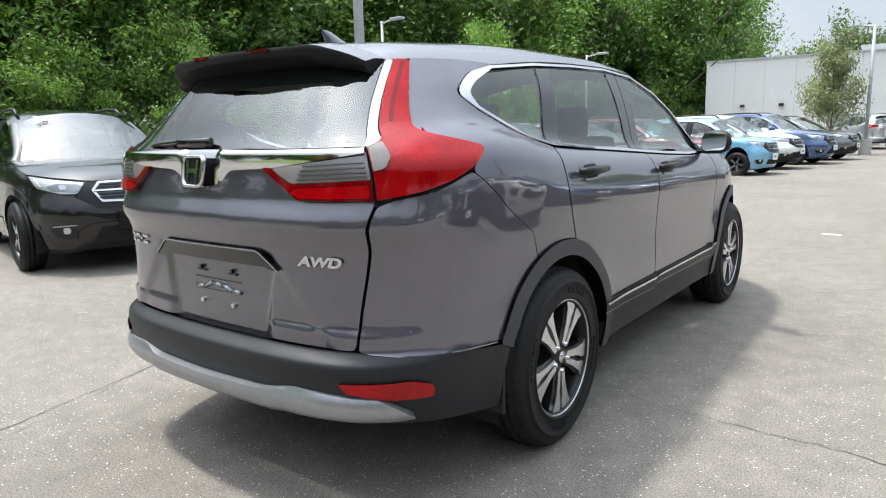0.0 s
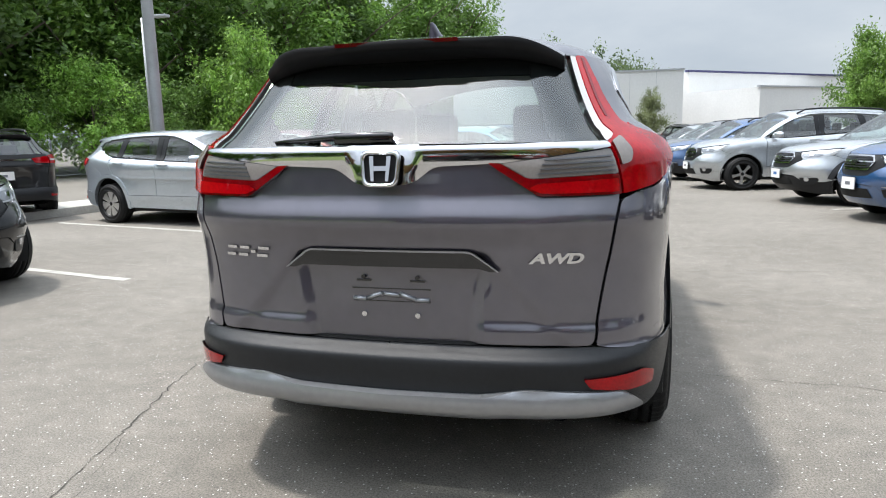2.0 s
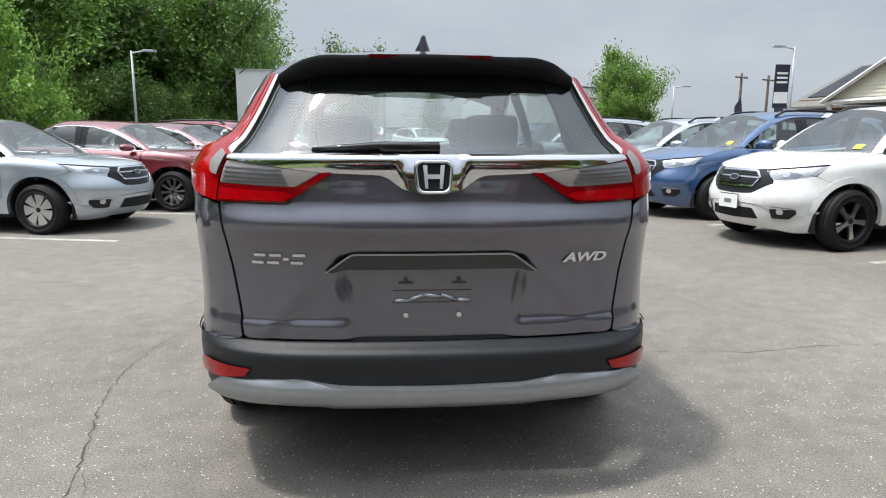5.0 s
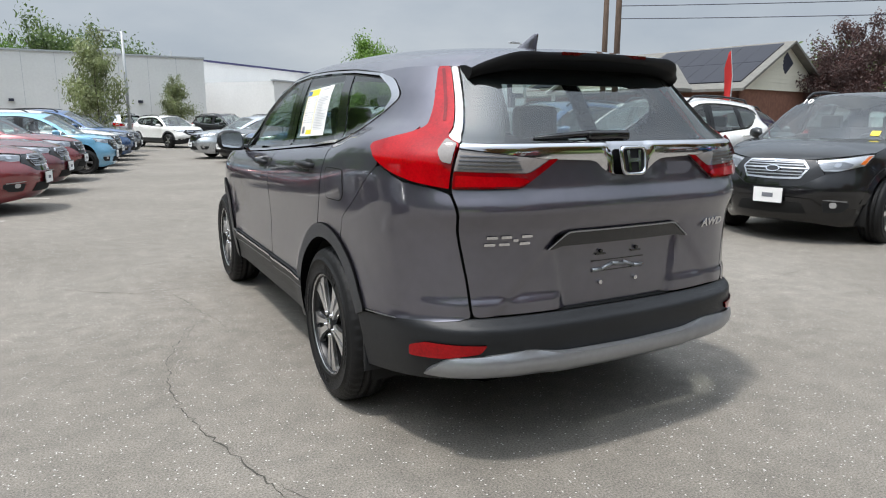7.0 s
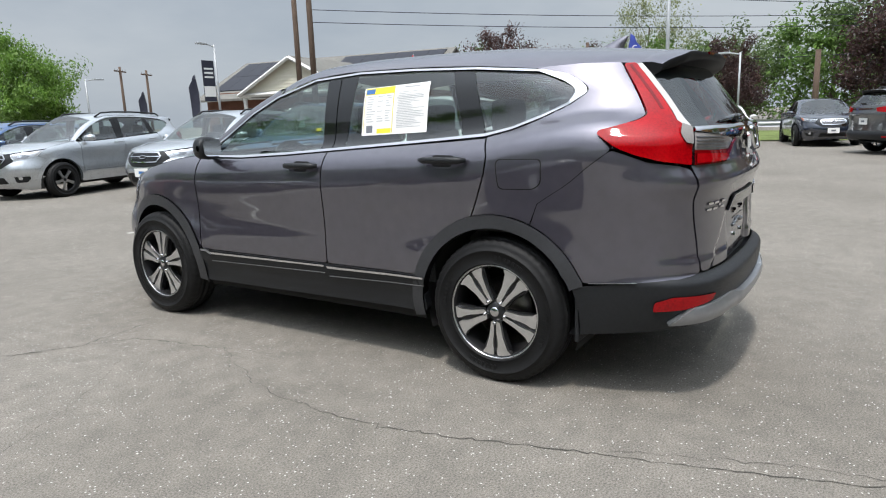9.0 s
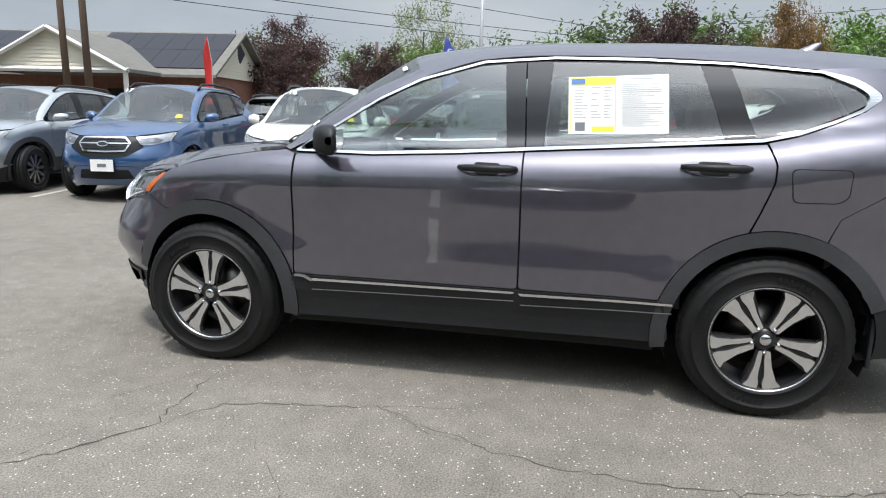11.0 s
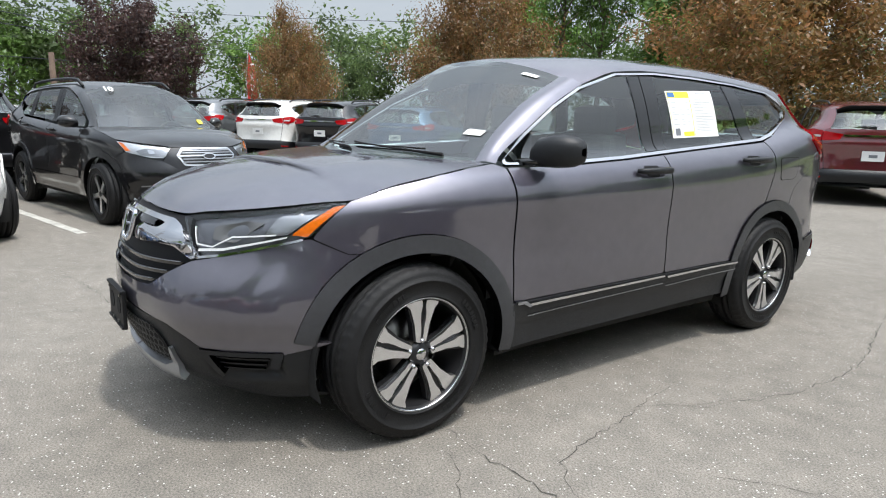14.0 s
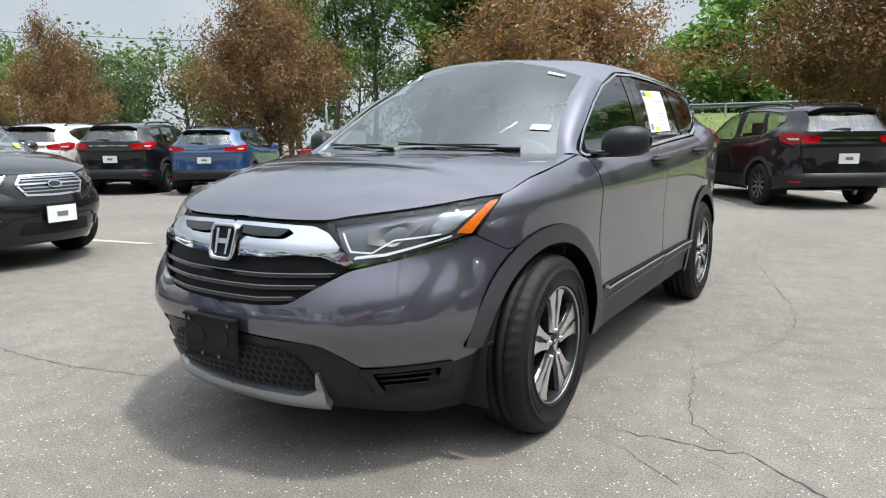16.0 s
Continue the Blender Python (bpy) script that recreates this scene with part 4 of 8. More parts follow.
def inner_shell(k, car, fine=True, seats=True):
    """Lining behind the panels, near-black to put shade into the gaps, floor, seats, dashboard and wheel arches."""
    for a0, a1, sgn in ((0, BASE.s3, 1), (0, BASE.s3, -1)):
        s = np.linspace(a0 + 0.0, a1, 60 if fine else 30)
        rows = []
        for zz in np.linspace(0.24, 1.04, 12):
            z = np.where(s > BASE.s2 + 0.3, 0.24 + (zz - 0.24) * 0.77, np.where(s < BASE.s1 * 0.8, 0.40 + (zz - 0.24) * 0.80, zz))
            n = BASE.normal(s * sgn, z + 0 * s)
            n[:, 0] = np.abs(n[:, 0]) * np.where(s > 0.05, sgn, 0)
            rows.append(BASE.at(s * sgn, z + 0 * s) - n * 0.045 * (1, 1, 0))
        verts = np.concatenate(rows)
        w = len(s)
        faces = []
        for i in range(len(rows) - 1):
            for j in range(w - 1):
                c = verts[[i * w + j, i * w + j + 1, (i + 1) * w + j + 1, (i + 1) * w + j]].mean(0)
                if min(math.hypot(c[1] - AXLE_R, c[2] - AXLE_Z), math.hypot(c[1] - AXLE_F, c[2] - AXLE_Z)) > 0.43:
                    faces.append((i * w + j, i * w + j + 1, (i + 1) * w + j + 1, (i + 1) * w + j))
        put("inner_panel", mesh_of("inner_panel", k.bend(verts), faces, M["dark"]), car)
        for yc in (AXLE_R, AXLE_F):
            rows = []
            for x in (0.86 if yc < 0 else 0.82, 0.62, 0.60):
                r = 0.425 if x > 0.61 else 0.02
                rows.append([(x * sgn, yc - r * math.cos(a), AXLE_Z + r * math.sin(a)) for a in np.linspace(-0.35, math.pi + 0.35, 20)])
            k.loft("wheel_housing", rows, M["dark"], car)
    bm = bmesh.new()
    outline = [(0.55, -2.12), (0.70, -1.95), (0.72, -0.9), (0.74, 0.9), (0.62, 1.6), (0.50, 1.95), (0.30, 2.08)]
    outline = outline + [(-x, y) for x, y in reversed(outline)]
    vs = [bm.verts.new((x, y, 0.30)) for x, y in outline]
    face = bm.faces.new(vs)
    bmesh.ops.solidify(bm, geom=[face], thickness=0.05)
    me = bpy.data.meshes.new("floor_pan")
    bm.to_mesh(me)
    bm.free()
    v = np.array([tuple(q.co) for q in me.vertices])
    for q, c in zip(me.vertices, k.bend(v)):
        q.co = c
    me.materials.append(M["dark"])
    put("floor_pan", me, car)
    if not seats:
        return
    bm = bmesh.new()
    bm_box(bm, 0, 0.80, 0.98, 1.44, 0.42, 0.22, bevel=0.06)
    bm_box(bm, 0, 0.62, 0.72, 0.30, 0.5, 0.45, bevel=0.04)
    dash = part("dashboard", bm, M["trim_grey"], car)
    seats_made = []
    for x in (-0.37, 0.37):
        for y, w in ((-0.10, 0.50), (-1.02, 0.52)):
            bm = bmesh.new()
            bm_box(bm, x, y + 0.28, 0.62, w, 0.50, 0.16, bevel=0.05)
            bm_box(bm, x, y - 0.03, 0.92, w, 0.16, 0.60, rot=None, bevel=0.05)
            bm_box(bm, x, y - 0.10, 1.29, 0.26, 0.10, 0.18, bevel=0.04)
            bm_tube(bm, (x - 0.06, y - 0.08, 1.2), (x - 0.06, y - 0.09, 1.26), 0.008)
            bm_tube(bm, (x + 0.06, y - 0.08, 1.2), (x + 0.06, y - 0.09, 1.26), 0.008)
            seats_made.append(part("seat", bm, M["fabric"], car))
    bm = bmesh.new()
    bmesh.ops.create_cone(bm, segments=24, radius1=0.19, radius2=0.19, depth=0.03, cap_ends=False)
    bmesh.ops.solidify(bm, geom=bm.faces[:], thickness=0.028)
    bm_box(bm, 0, 0, 0, 0.36, 0.06, 0.02)
    bmesh.ops.rotate(bm, cent=(0, 0, 0), matrix=Matrix.Rotation(radians(65), 3, "X"), verts=bm.verts[:])
    bmesh.ops.translate(bm, vec=(-0.37, 0.50, 1.00), verts=bm.verts[:])
    wh = part("steering_wheel", bm, M["trim_grey"], car)
    for ob in (dash, *seats_made, wh):
        v = np.array([tuple(q.co) for q in ob.data.vertices])
        for q, c in zip(ob.data.vertices, k.bend(v)):
            q.co = c
    # headlining, so that no light comes through the roof
    k.loft("headlining", [roof_row(y) * (0.97, 1, 1) - (0, 0, 0.03) for y in np.linspace(0.24, -1.86, 10)], M["lining"], car)

# ---------------------------------------------------------------- details of the grey SUV
def letters(name, text, size, m, material, parent, label="", depth=0.004, slant=0.0, bold=0.02):
    cu = bpy.data.curves.new(name, "FONT")
    cu.body, cu.size, cu.extrude, cu.shear = text, size, depth / 2, slant
    cu.offset = size * bold
    cu.align_x, cu.align_y = "CENTER", "CENTER"
    tmp = bpy.data.objects.new(name, cu)
    scene.collection.objects.link(tmp)
    dg = bpy.context.evaluated_depsgraph_get()
    me = bpy.data.meshes.new_from_object(tmp.evaluated_get(dg))
    bpy.data.objects.remove(tmp)
    me.materials.clear()
    me.materials.append(material)
    ob = put(name, me, parent, label)
    ob.matrix_local = m
    return ob


def emblem(k, parent, at, tilt, w=0.115, h=0.105, face=-1, bars=True):
    """A bright rounded frame with two leaning bars in it. face: -1 looks to the tail, 1 to the nose."""
    x0, y0, z0 = at
    ring = rounded([(-w / 2 * 0.86, -h / 2), (w / 2 * 0.86, -h / 2), (w / 2, h / 2), (-w / 2, h / 2)], 0.026, 6)
    inn = [(a * 0.80, b * 0.78) for a, b in ring]
    rows = []
    for pts, d in ((ring, 0.0), (ring, 0.010), ([((a + c) / 2, (b + e) / 2) for (a, b), (c, e) in zip(ring, inn)], 0.016), (inn, 0.010), (inn, 0.002)):
        rows.append([(x0 + a, y0 + face * (d + 0) - face * b * tilt, z0 + b) for a, b in pts])
    k.loft("badge_frame", rows if face > 0 else rows[::-1], M["chrome"], parent, "chrome rounded badge frame", close=True)
    back = [(x0 + a * 0.95, y0 + face * 0.003 - face * b * tilt * 0.95, z0 + b * 0.95) for a, b in ring]
    put("badge_back", mesh_of("badge_back", k.bend(back), [tuple(range(len(back)))], M["under"], False), parent)
    if bars:
        for sg in (1, -1):
            q = [(sg * (w * 0.14), -h * 0.33), (sg * (w * 0.215), -h * 0.33), (sg * (w * 0.27), h * 0.35), (sg * (w * 0.165), h * 0.35)]
            v = [(x0 + a, y0 + face * d - face * b * tilt, z0 + b) for d in (0.003, 0.011) for a, b in q]
            f = [(0, 1, 2, 3), (4, 5, 6, 7), (0, 1, 5, 4), (1, 2, 6, 5), (2, 3, 7, 6), (3, 0, 4, 7)]
            put("badge_bar", mesh_of("badge_bar", k.bend(v), f, M["chrome"], False), parent)
        q = [(-w * 0.16, -h * 0.05), (w * 0.16, -h * 0.05), (w * 0.17, h * 0.08), (-w * 0.17, h * 0.08)]
        v = [(x0 + a, y0 + face * d - face * b * tilt, z0 + b) for d in (0.003, 0.010) for a, b in q]
        put("badge_bar", mesh_of("badge_bar", k.bend(v), f, M["chrome"], False), parent)


def grey_suv(k, car, panels):
    pm = M["steel"]
    both, pan = k.both, k.panel
    # ---- tail
    red, clear, chrome = M["red"], M["clear"], M["chrome"]
    lamps = both("tail_lamp", [(0.754, 1.062, 0.006), (0.88, 1.083), (0.98, 1.110), (1.07, 1.146, 0.03), (1.143, 1.198, 0.012), (1.135, 1.212, 0.012), (0.965, 1.246, 0.03), (0.922, 1.266, 0.02), (0.930, 1.31), (0.962, 1.500, 0.02),
                             (0.898, 1.500, 0.01), (0.822, 1.29, 0.03), (0.806, 1.235, 0.02), (0.754, 1.215, 0.006)], M["red"], car, lift=0.012, depth=0.045,
                 dent=lambda s, z: 0.010 * np.exp(-((z - 1.165) / 0.03) ** 2) * smooth(0.76, 0.82, s) - 0.006 * np.exp(-((z - 1.205 + (s - 0.9) * 0.12) / 0.008) ** 2), label="red tail lamp running up the pillar")
    for mir, lamp in zip((False, True), lamps):
        pan("clear_strip", [(0.752, 1.214, 0.006), (0.800, 1.232, 0.01), (0.818, 1.29), (0.895, 1.498, 0.006), (0.866, 1.498, 0.006), (0.776, 1.262, 0.02), (0.752, 1.226, 0.006)], clear, lamp, lift=0.010, depth=0.03, mirror=mir, label="clear plastic strip")
        pan("reversing_lamp", [(0.757, 1.208, 0.004), (0.800, 1.222, 0.008), (0.812, 1.185, 0.012), (0.790, 1.152, 0.012), (0.757, 1.146, 0.004)], M["smoke"], lamp, lift=0.0235, depth=0.012, mirror=mir)
        pan("light_guide", [(0.852, 1.29, 0.004), (0.866, 1.29, 0.004), (0.938, 1.492, 0.003), (0.922, 1.492, 0.003)], M["red_deep"], lamp, lift=0.0135, depth=0.002, mirror=mir)
    gate = panels["tailgate"]
    inner = both("inner_tail_lamp", [(0.352, 1.160, 0.006), (0.500, 1.058, 0.015), (0.744, 1.060, 0.006), (0.744, 1.122, 0.006), (0.47, 1.112, 0.02), (0.392, 1.158, 0.006)], M["red_deep"], gate, lift=0.016, depth=0.03, label="red inner tail lamp")
    both("clear_lamp", [(0.396, 1.158, 0.006), (0.474, 1.114, 0.012), (0.744, 1.124, 0.006), (0.744, 1.192, 0.006)], M["smoke"], gate, lift=0.014, depth=0.03)
    both("light_guide", [(0.470, 1.084, 0.006), (0.508, 1.066, 0.01), (0.736, 1.068, 0.004), (0.736, 1.108, 0.004), (0.500, 1.098, 0.01)], red, gate, lift=0.021, depth=0.008)
    for i in range(4):
        both("lamp_rib", [(0.50 + 0.01 * i, 1.125 + 0.013 * i, 0), (0.735, 1.131 + 0.013 * i, 0), (0.735, 1.135 + 0.013 * i, 0), (0.50 + 0.01 * i, 1.129 + 0.013 * i, 0)], M["bowl"], gate, lift=0.018, depth=0.006, round_by=0)
    pan("chrome_bar", [(-0.744, 1.194, 0.003), (-0.40, 1.160), (-0.17, 1.152, 0.03), (-0.095, 1.100, 0.03), (0.0, 1.092), (0.095, 1.100, 0.03), (0.17, 1.152, 0.03), (0.40, 1.160), (0.744, 1.194, 0.003), (0.744, 1.212, 0.003), (0.0, 1.216), (-0.744, 1.212, 0.003)],
        chrome, gate, lift=0.020, depth=0.02, dent=lambda s, z: (0.32 * (np.minimum(z, 1.202) - 1.155) - 0.9 * np.maximum(z - 1.202, 0)) * smooth(0.09, 0.14, s) - 0.010, label="chrome bar across the tailgate", step=0.006)
    emblem(k, gate, (0.0, float(BASE.rear(1.152)) - 0.030, 1.150), 0.18, 0.132, 0.112)
    pan("handle_garnish", [(-0.285, 0.888, 0.02), (0.285, 0.888, 0.02), (0.372, 0.826, 0.006), (0.345, 0.826, 0.006), (0.31, 0.836, 0.01), (-0.31, 0.836, 0.01), (-0.345, 0.826, 0.006), (-0.372, 0.826, 0.006)], M["gloss_black"], gate, lift=0.006, depth=0.03)
    pan("garnish_edge", [(-0.285, 0.893, 0.02), (0.285, 0.893, 0.02), (0.378, 0.826, 0.004), (0.370, 0.826, 0.004), (0.283, 0.887, 0.02), (-0.283, 0.887, 0.02), (-0.370, 0.826, 0.004), (-0.378, 0.826, 0.004)], M["silver"], gate, lift=0.010, depth=0.012, step=0.01)
    # number plate holder: pressed bracket, slots and screws in the hollow
    yb = float(BASE.rear(0.70)) + 0.028
    for x in (-0.092, 0.092):
        bm = bmesh.new()
        bm_tube(bm, (x, yb + 0.01, 0.672), (x, yb - 0.012, 0.672), 0.009, n=12)
        part("plate_screw", bm, chrome, gate)
        bm = bmesh.new()
        bm_tube(bm, (x, yb + 0.01, 0.797), (x, yb - 0.010, 0.797), 0.007, n=12)
        bm_box(bm, x, yb - 0.002, 0.785, 0.05, 0.006, 0.006)
        part("plate_clip", bm, M["gloss_black"], gate)
    bm = bmesh.new()
    for a, b, za, zb in ((-0.13, -0.085, 0.722, 0.722), (-0.085, -0.03, 0.722, 0.742), (-0.03, 0.03, 0.742, 0.735), (0.03, 0.085, 0.742, 0.722), (0.085, 0.13, 0.722, 0.722)):
        bm_tube(bm, (a, yb - 0.003, za), (b, yb - 0.003, zb), 0.008, n=8)
    part("plate_bracket", bm, M["silver"], gate, "bare pressed metal strip", shade=True)
    bm = bmesh.new()
    for z in (0.758, 0.716):
        bm_box(bm, 0, yb - 0.001, z, 0.27, 0.004, 0.003)
    part("bracket_outline", bm, M["gloss_black"], gate)
    # script on the tailgate: plain bright bars for the model, letters for the drive
    for i, (x, w, h) in enumerate(((-0.585, 0.042, 0.034), (-0.532, 0.042, 0.034), (-0.492, 0.020, 0.008), (-0.452, 0.044, 0.034))):
        s0 = BASE.tail(x, 0.872)
        for zc in ((0.872,) if h < 0.02 else (0.859, 0.885)):
            lean = (zc - 0.872) * 0.35
            pan("badge_script", [(s0 - w / 2 + lean, zc - 0.005, 0.002), (s0 + w / 2 + lean, zc - 0.005, 0.002), (s0 + w / 2 + lean, zc + 0.005, 0.002), (s0 - w / 2 + lean, zc + 0.005, 0.002)], chrome, gate, lift=0.006, depth=0.006, round_by=0.002)
    p = BASE.at(BASE.tail(0.533, 0.868), 0.868)
    letters("letters", "AWD", 0.043, pose(float(p[0]), float(p[1]) - 0.004, 0.868, 92, 0, 12) @ Matrix.Diagonal((1.50, 1, 1, 1)), chrome, gate, "bright letters", slant=0.25, bold=0.045)
    # rear wiper
    bm = bmesh.new()
    bm_box(bm, -0.075, -2.222, 1.243, 0.20, 0.03, 0.040, bevel=0.012)
    wip = part("rear_wiper", bm, M["gloss_black"], car, shade=True)
    k.tube("wiper_blade", [(-0.40, -2.196, 1.236), (-0.30, -2.206, 1.242), (-0.16, -2.214, 1.250), (0.0, -2.214, 1.244)], [0.006, 0.011, 0.014, 0.012], M["gloss_black"], wip)
    # lower bumper
    pan("silver_skid_trim", [(-0.845, 0.405, 0.02), (-0.775, 0.452, 0.025), (-0.47, 0.468, 0.03), (-0.335, 0.446, 0.04), (0.0, 0.441), (0.335, 0.446, 0.04), (0.47, 0.468, 0.03), (0.775, 0.452, 0.025), (0.845, 0.405, 0.02),
                             (0.865, 0.380, 0.015), (0.60, 0.382), (0.36, 0.374, 0.02), (0.0, 0.368), (-0.36, 0.374, 0.02), (-0.60, 0.382), (-0.865, 0.380, 0.015)], M["silver"], car, lift=0.014, depth=0.04,
        dent=lambda s, z: 0.024 * np.clip(1 - ((z - 0.412) / 0.050) ** 2, 0, 1) + 0.006 * smooth(0.42, 0.34, s), label="silver painted lower bumper trim", step=0.010)
    both("reflector", [(0.650, 0.500, 0.006), (0.860, 0.503, 0.012), (0.930, 0.480, 0.015), (0.930, 0.438, 0.012), (0.80, 0.446), (0.672, 0.470, 0.01)], red, car, lift=0.016, depth=0.02, label="red bumper reflector")
    both("bumper_groove", [(0.99, 0.560, 0), (1.20, 0.550, 0), (1.20, 0.553, 0), (0.99, 0.563, 0)], M["silver"], car, lift=0.014, depth=0.004, round_by=0)
    bm = bmesh.new()
    bm_tube(bm, (0.56, -1.8, 0.330), (0.60, -2.06, 0.318), 0.028, n=14, caps=False)
    bm_tube(bm, (0.56, -1.8, 0.330), (0.60, -2.058, 0.318), 0.024, n=14, caps=True)
    part("exhaust_pipe", bm, M["disc"], car, shade=True)
    # ---- flanks
    for mir in (False, True):
        sg = -1 if mir else 1
        for door, y0, y1, z0 in (("front_door", 0.070, -0.195, 1.050), ("rear_door", -0.890, -1.165, 1.086)):
            dr = panels[door][1 if mir else 0]
            pan("handle_bowl", [(*P(y0 - 0.03, z0 - 0.030), 0.03), (*P(y1 + 0.05, z0 - 0.040), 0.03), (*P(y1 + 0.03, z0 + 0.025), 0.02), (*P(y0 - 0.02, z0 + 0.028), 0.02)], pm, dr, lift=0.0015, depth=0.0, mirror=mir,
                dent=lambda s, z: 0.003 * np.exp(-((z - z0 + 0.034) / 0.008) ** 2), step=0.008)
            # flat matt-black sheet: the bowl's shade behind the handle, painted in
            pan("handle_hollow", [(*P(y0 - 0.075, z0 - 0.026), 0.02), (*P(y1 + 0.085, z0 - 0.030), 0.02), (*P(y1 + 0.075, z0 + 0.026), 0.02), (*P(y0 - 0.065, z0 + 0.028), 0.02)], M["under"], dr, lift=0.0035, depth=0.0, mirror=mir)
            line = []
            for y, dx in ((y0, 0.012), (y0 - 0.03, 0.034), ((y0 + y1) / 2, 0.042), (y1 + 0.03, 0.038), (y1, 0.014)):
                q = BASE.at(BASE.side(y, z0 + 0.006), z0 + 0.006)
                line.append((sg * (float(q[0]) + dx), y, z0 + 0.006))
            k.tube("door_handle", line, [0.010, 0.014, 0.016, 0.017, 0.010], M["plastic"], dr, "black plastic door handle", flat=1.05)
        # sill trims and mud flaps
        for y0, y1 in ((0.79, -0.205), (-0.235, -0.90)):
            pan("bright_strip", [(*P(y0, 0.478), 0.004), (*P(y1, 0.486), 0.004), (*P(y1, 0.496), 0.004), (*P(y0 + 0.01, 0.490), 0.004)], M["chrome"], car, lift=0.020, depth=0.012, mirror=mir, round_by=0.002)
            pan("sill_line", [(*P(y0, 0.430), 0), (*P(y1, 0.448), 0), (*P(y1, 0.452), 0), (*P(y0, 0.434), 0)], M["silver"], car, lift=0.014, depth=0.004, mirror=mir, round_by=0)
        pan("strip_end", [(*P(0.875, 0.508), 0.004), (*P(0.82, 0.506), 0.004), (*P(0.775, 0.480), 0.004), (*P(0.79, 0.474), 0.004), (*P(0.83, 0.494), 0.004), (*P(0.875, 0.496), 0.004)], M["silver"], car, lift=0.021, depth=0.012, mirror=mir, round_by=0.003)
        for yc, x in ((0.905, 0.80), (-1.715, 0.82)):
            bm = bmesh.new()
            bm_box(bm, x * sg, yc, 0.375, 0.15, 0.018, 0.22, bevel=0.006)
            part("mud_flap", bm, M["plastic"], car)
        # outside mirror
        rows = []
        for x, y, z, ry, rz in ((0.855, 0.735, 1.135, 0.015, 0.015), (0.862, 0.725, 1.140, 0.050, 0.045), (0.885, 0.70, 1.155, 0.075, 0.066), (0.95, 0.675, 1.162, 0.082, 0.072), (1.01, 0.655, 1.163, 0.076, 0.066), (1.042, 0.640, 1.162, 0.055, 0.048),
                                (1.052, 0.635, 1.162, 0.02, 0.018)):
            row = []
            for a in np.linspace(0, math.tau, 20, endpoint=False):
                c, s_ = math.cos(a), math.sin(a)
                row.append((x * sg, y + ry * math.copysign(abs(c) ** 0.75, c) * (1.0 if c > 0 else 0.55), z + rz * math.copysign(abs(s_) ** 0.75, s_)))
            rows.append(row if mir else row[::-1])
        mirror = k.loft("door_mirror", rows, M["plastic"], car, "black plastic door mirror", close=True)
        face = [(x * sg, 0.700 - 0.075 + (1.04 - x) * 0.14 + 0.018, z) for x, z in rounded([(0.885, 1.110), (1.025, 1.115), (1.035, 1.210), (0.885, 1.215)], 0.03)]
        put("mirror_glass", mesh_of("mirror_glass", [(a, b - 0.035, c) for a, b, c in face], [tuple(range(len(face)))], M["mirror"], False), mirror)
        k.tube("mirror_foot", [(0.80 * sg, 0.80, 1.108), (0.85 * sg, 0.76, 1.112), (0.93 * sg, 0.72, 1.125)], [0.022, 0.026, 0.022], M["gloss_black"], mirror, flat=0.7)
        both_side = dict(mirror=mir)
        # wheel arch edge lines on the wing
        pan("side_marker", [(*P(-1.92, 0.600), 0.004), (*P(-1.98, 0.600), 0.004), (*P(-1.98, 0.606), 0.004), (*P(-1.92, 0.606), 0.004)], pm, car, lift=0.001, depth=0.001, **both_side)
    # fuel flap on the far quarter panel
    qp = panels["quarter"][1]
    flap = [(*P(-1.318, 1.098), 0.03), (*P(-1.556, 1.100), 0.03), (*P(-1.548, 0.985), 0.04), (*P(-1.510, 0.960), 0.03), (*P(-1.332, 0.958), 0.03)]
    pan("flap_gap", flap, M["dark"], qp, lift=0.0012, depth=0.001, mirror=True)
    small = [(*P(-1.323, 1.094), 0.03), (*P(-1.551, 1.096), 0.03), (*P(-1.543, 0.988), 0.04), (*P(-1.507, 0.964), 0.03), (*P(-1.337, 0.962), 0.03)]
    pan("fuel_flap", small, pm, qp, lift=0.0022, depth=0.001, mirror=True)
    # ---- price sheets behind the rear door pane
    def sheet(y, z):
        """Corner-to-corner place on the taped sheets, u along, v up."""
        u, v = y, z
        yy = -0.393 - 0.437 * u + (-0.013) * (1 - v)
        zz = 1.212 + 0.014 * u + (0.255 + 0.003 * u) * v
        return P(yy, zz)
    def bar(u0, u1, v0, v1, m, lift=0.0):
        return pan("print", [(*sheet(u0, v0), 0), (*sheet(u1, v0), 0), (*sheet(u1, v1), 0), (*sheet(u0, v1), 0)], m, paper, lift=lift - 0.003, depth=0.0005, mirror=True, round_by=0)
    paper = pan("price_sheet", [(*sheet(0, 0), 0), (*sheet(1, 0), 0), (*sheet(1, 1), 0), (*sheet(0, 1), 0)], M["paper"], car, lift=-0.003, depth=0.001, mirror=True, round_by=0, label="white and yellow printed price sheets taped in the window")
    bar(0.02, 0.47, 0.85, 0.985, M["yellow"], 0.0012)
    bar(0.03, 0.17, 0.865, 0.965, M["sticker_blue"], 0.0018)
    bar(0.24, 0.46, 0.03, 0.125, M["yellow"], 0.0012)
    bar(0.02, 0.026, 0.03, 0.85, M["yellow"], 0.0012)
    bar(0.47, 0.48, 0.03, 0.985, M["yellow"], 0.0012)
    bar(0.07, 0.17, 0.05, 0.20, M["ink"], 0.0012)
    rnd = random.Random(5)
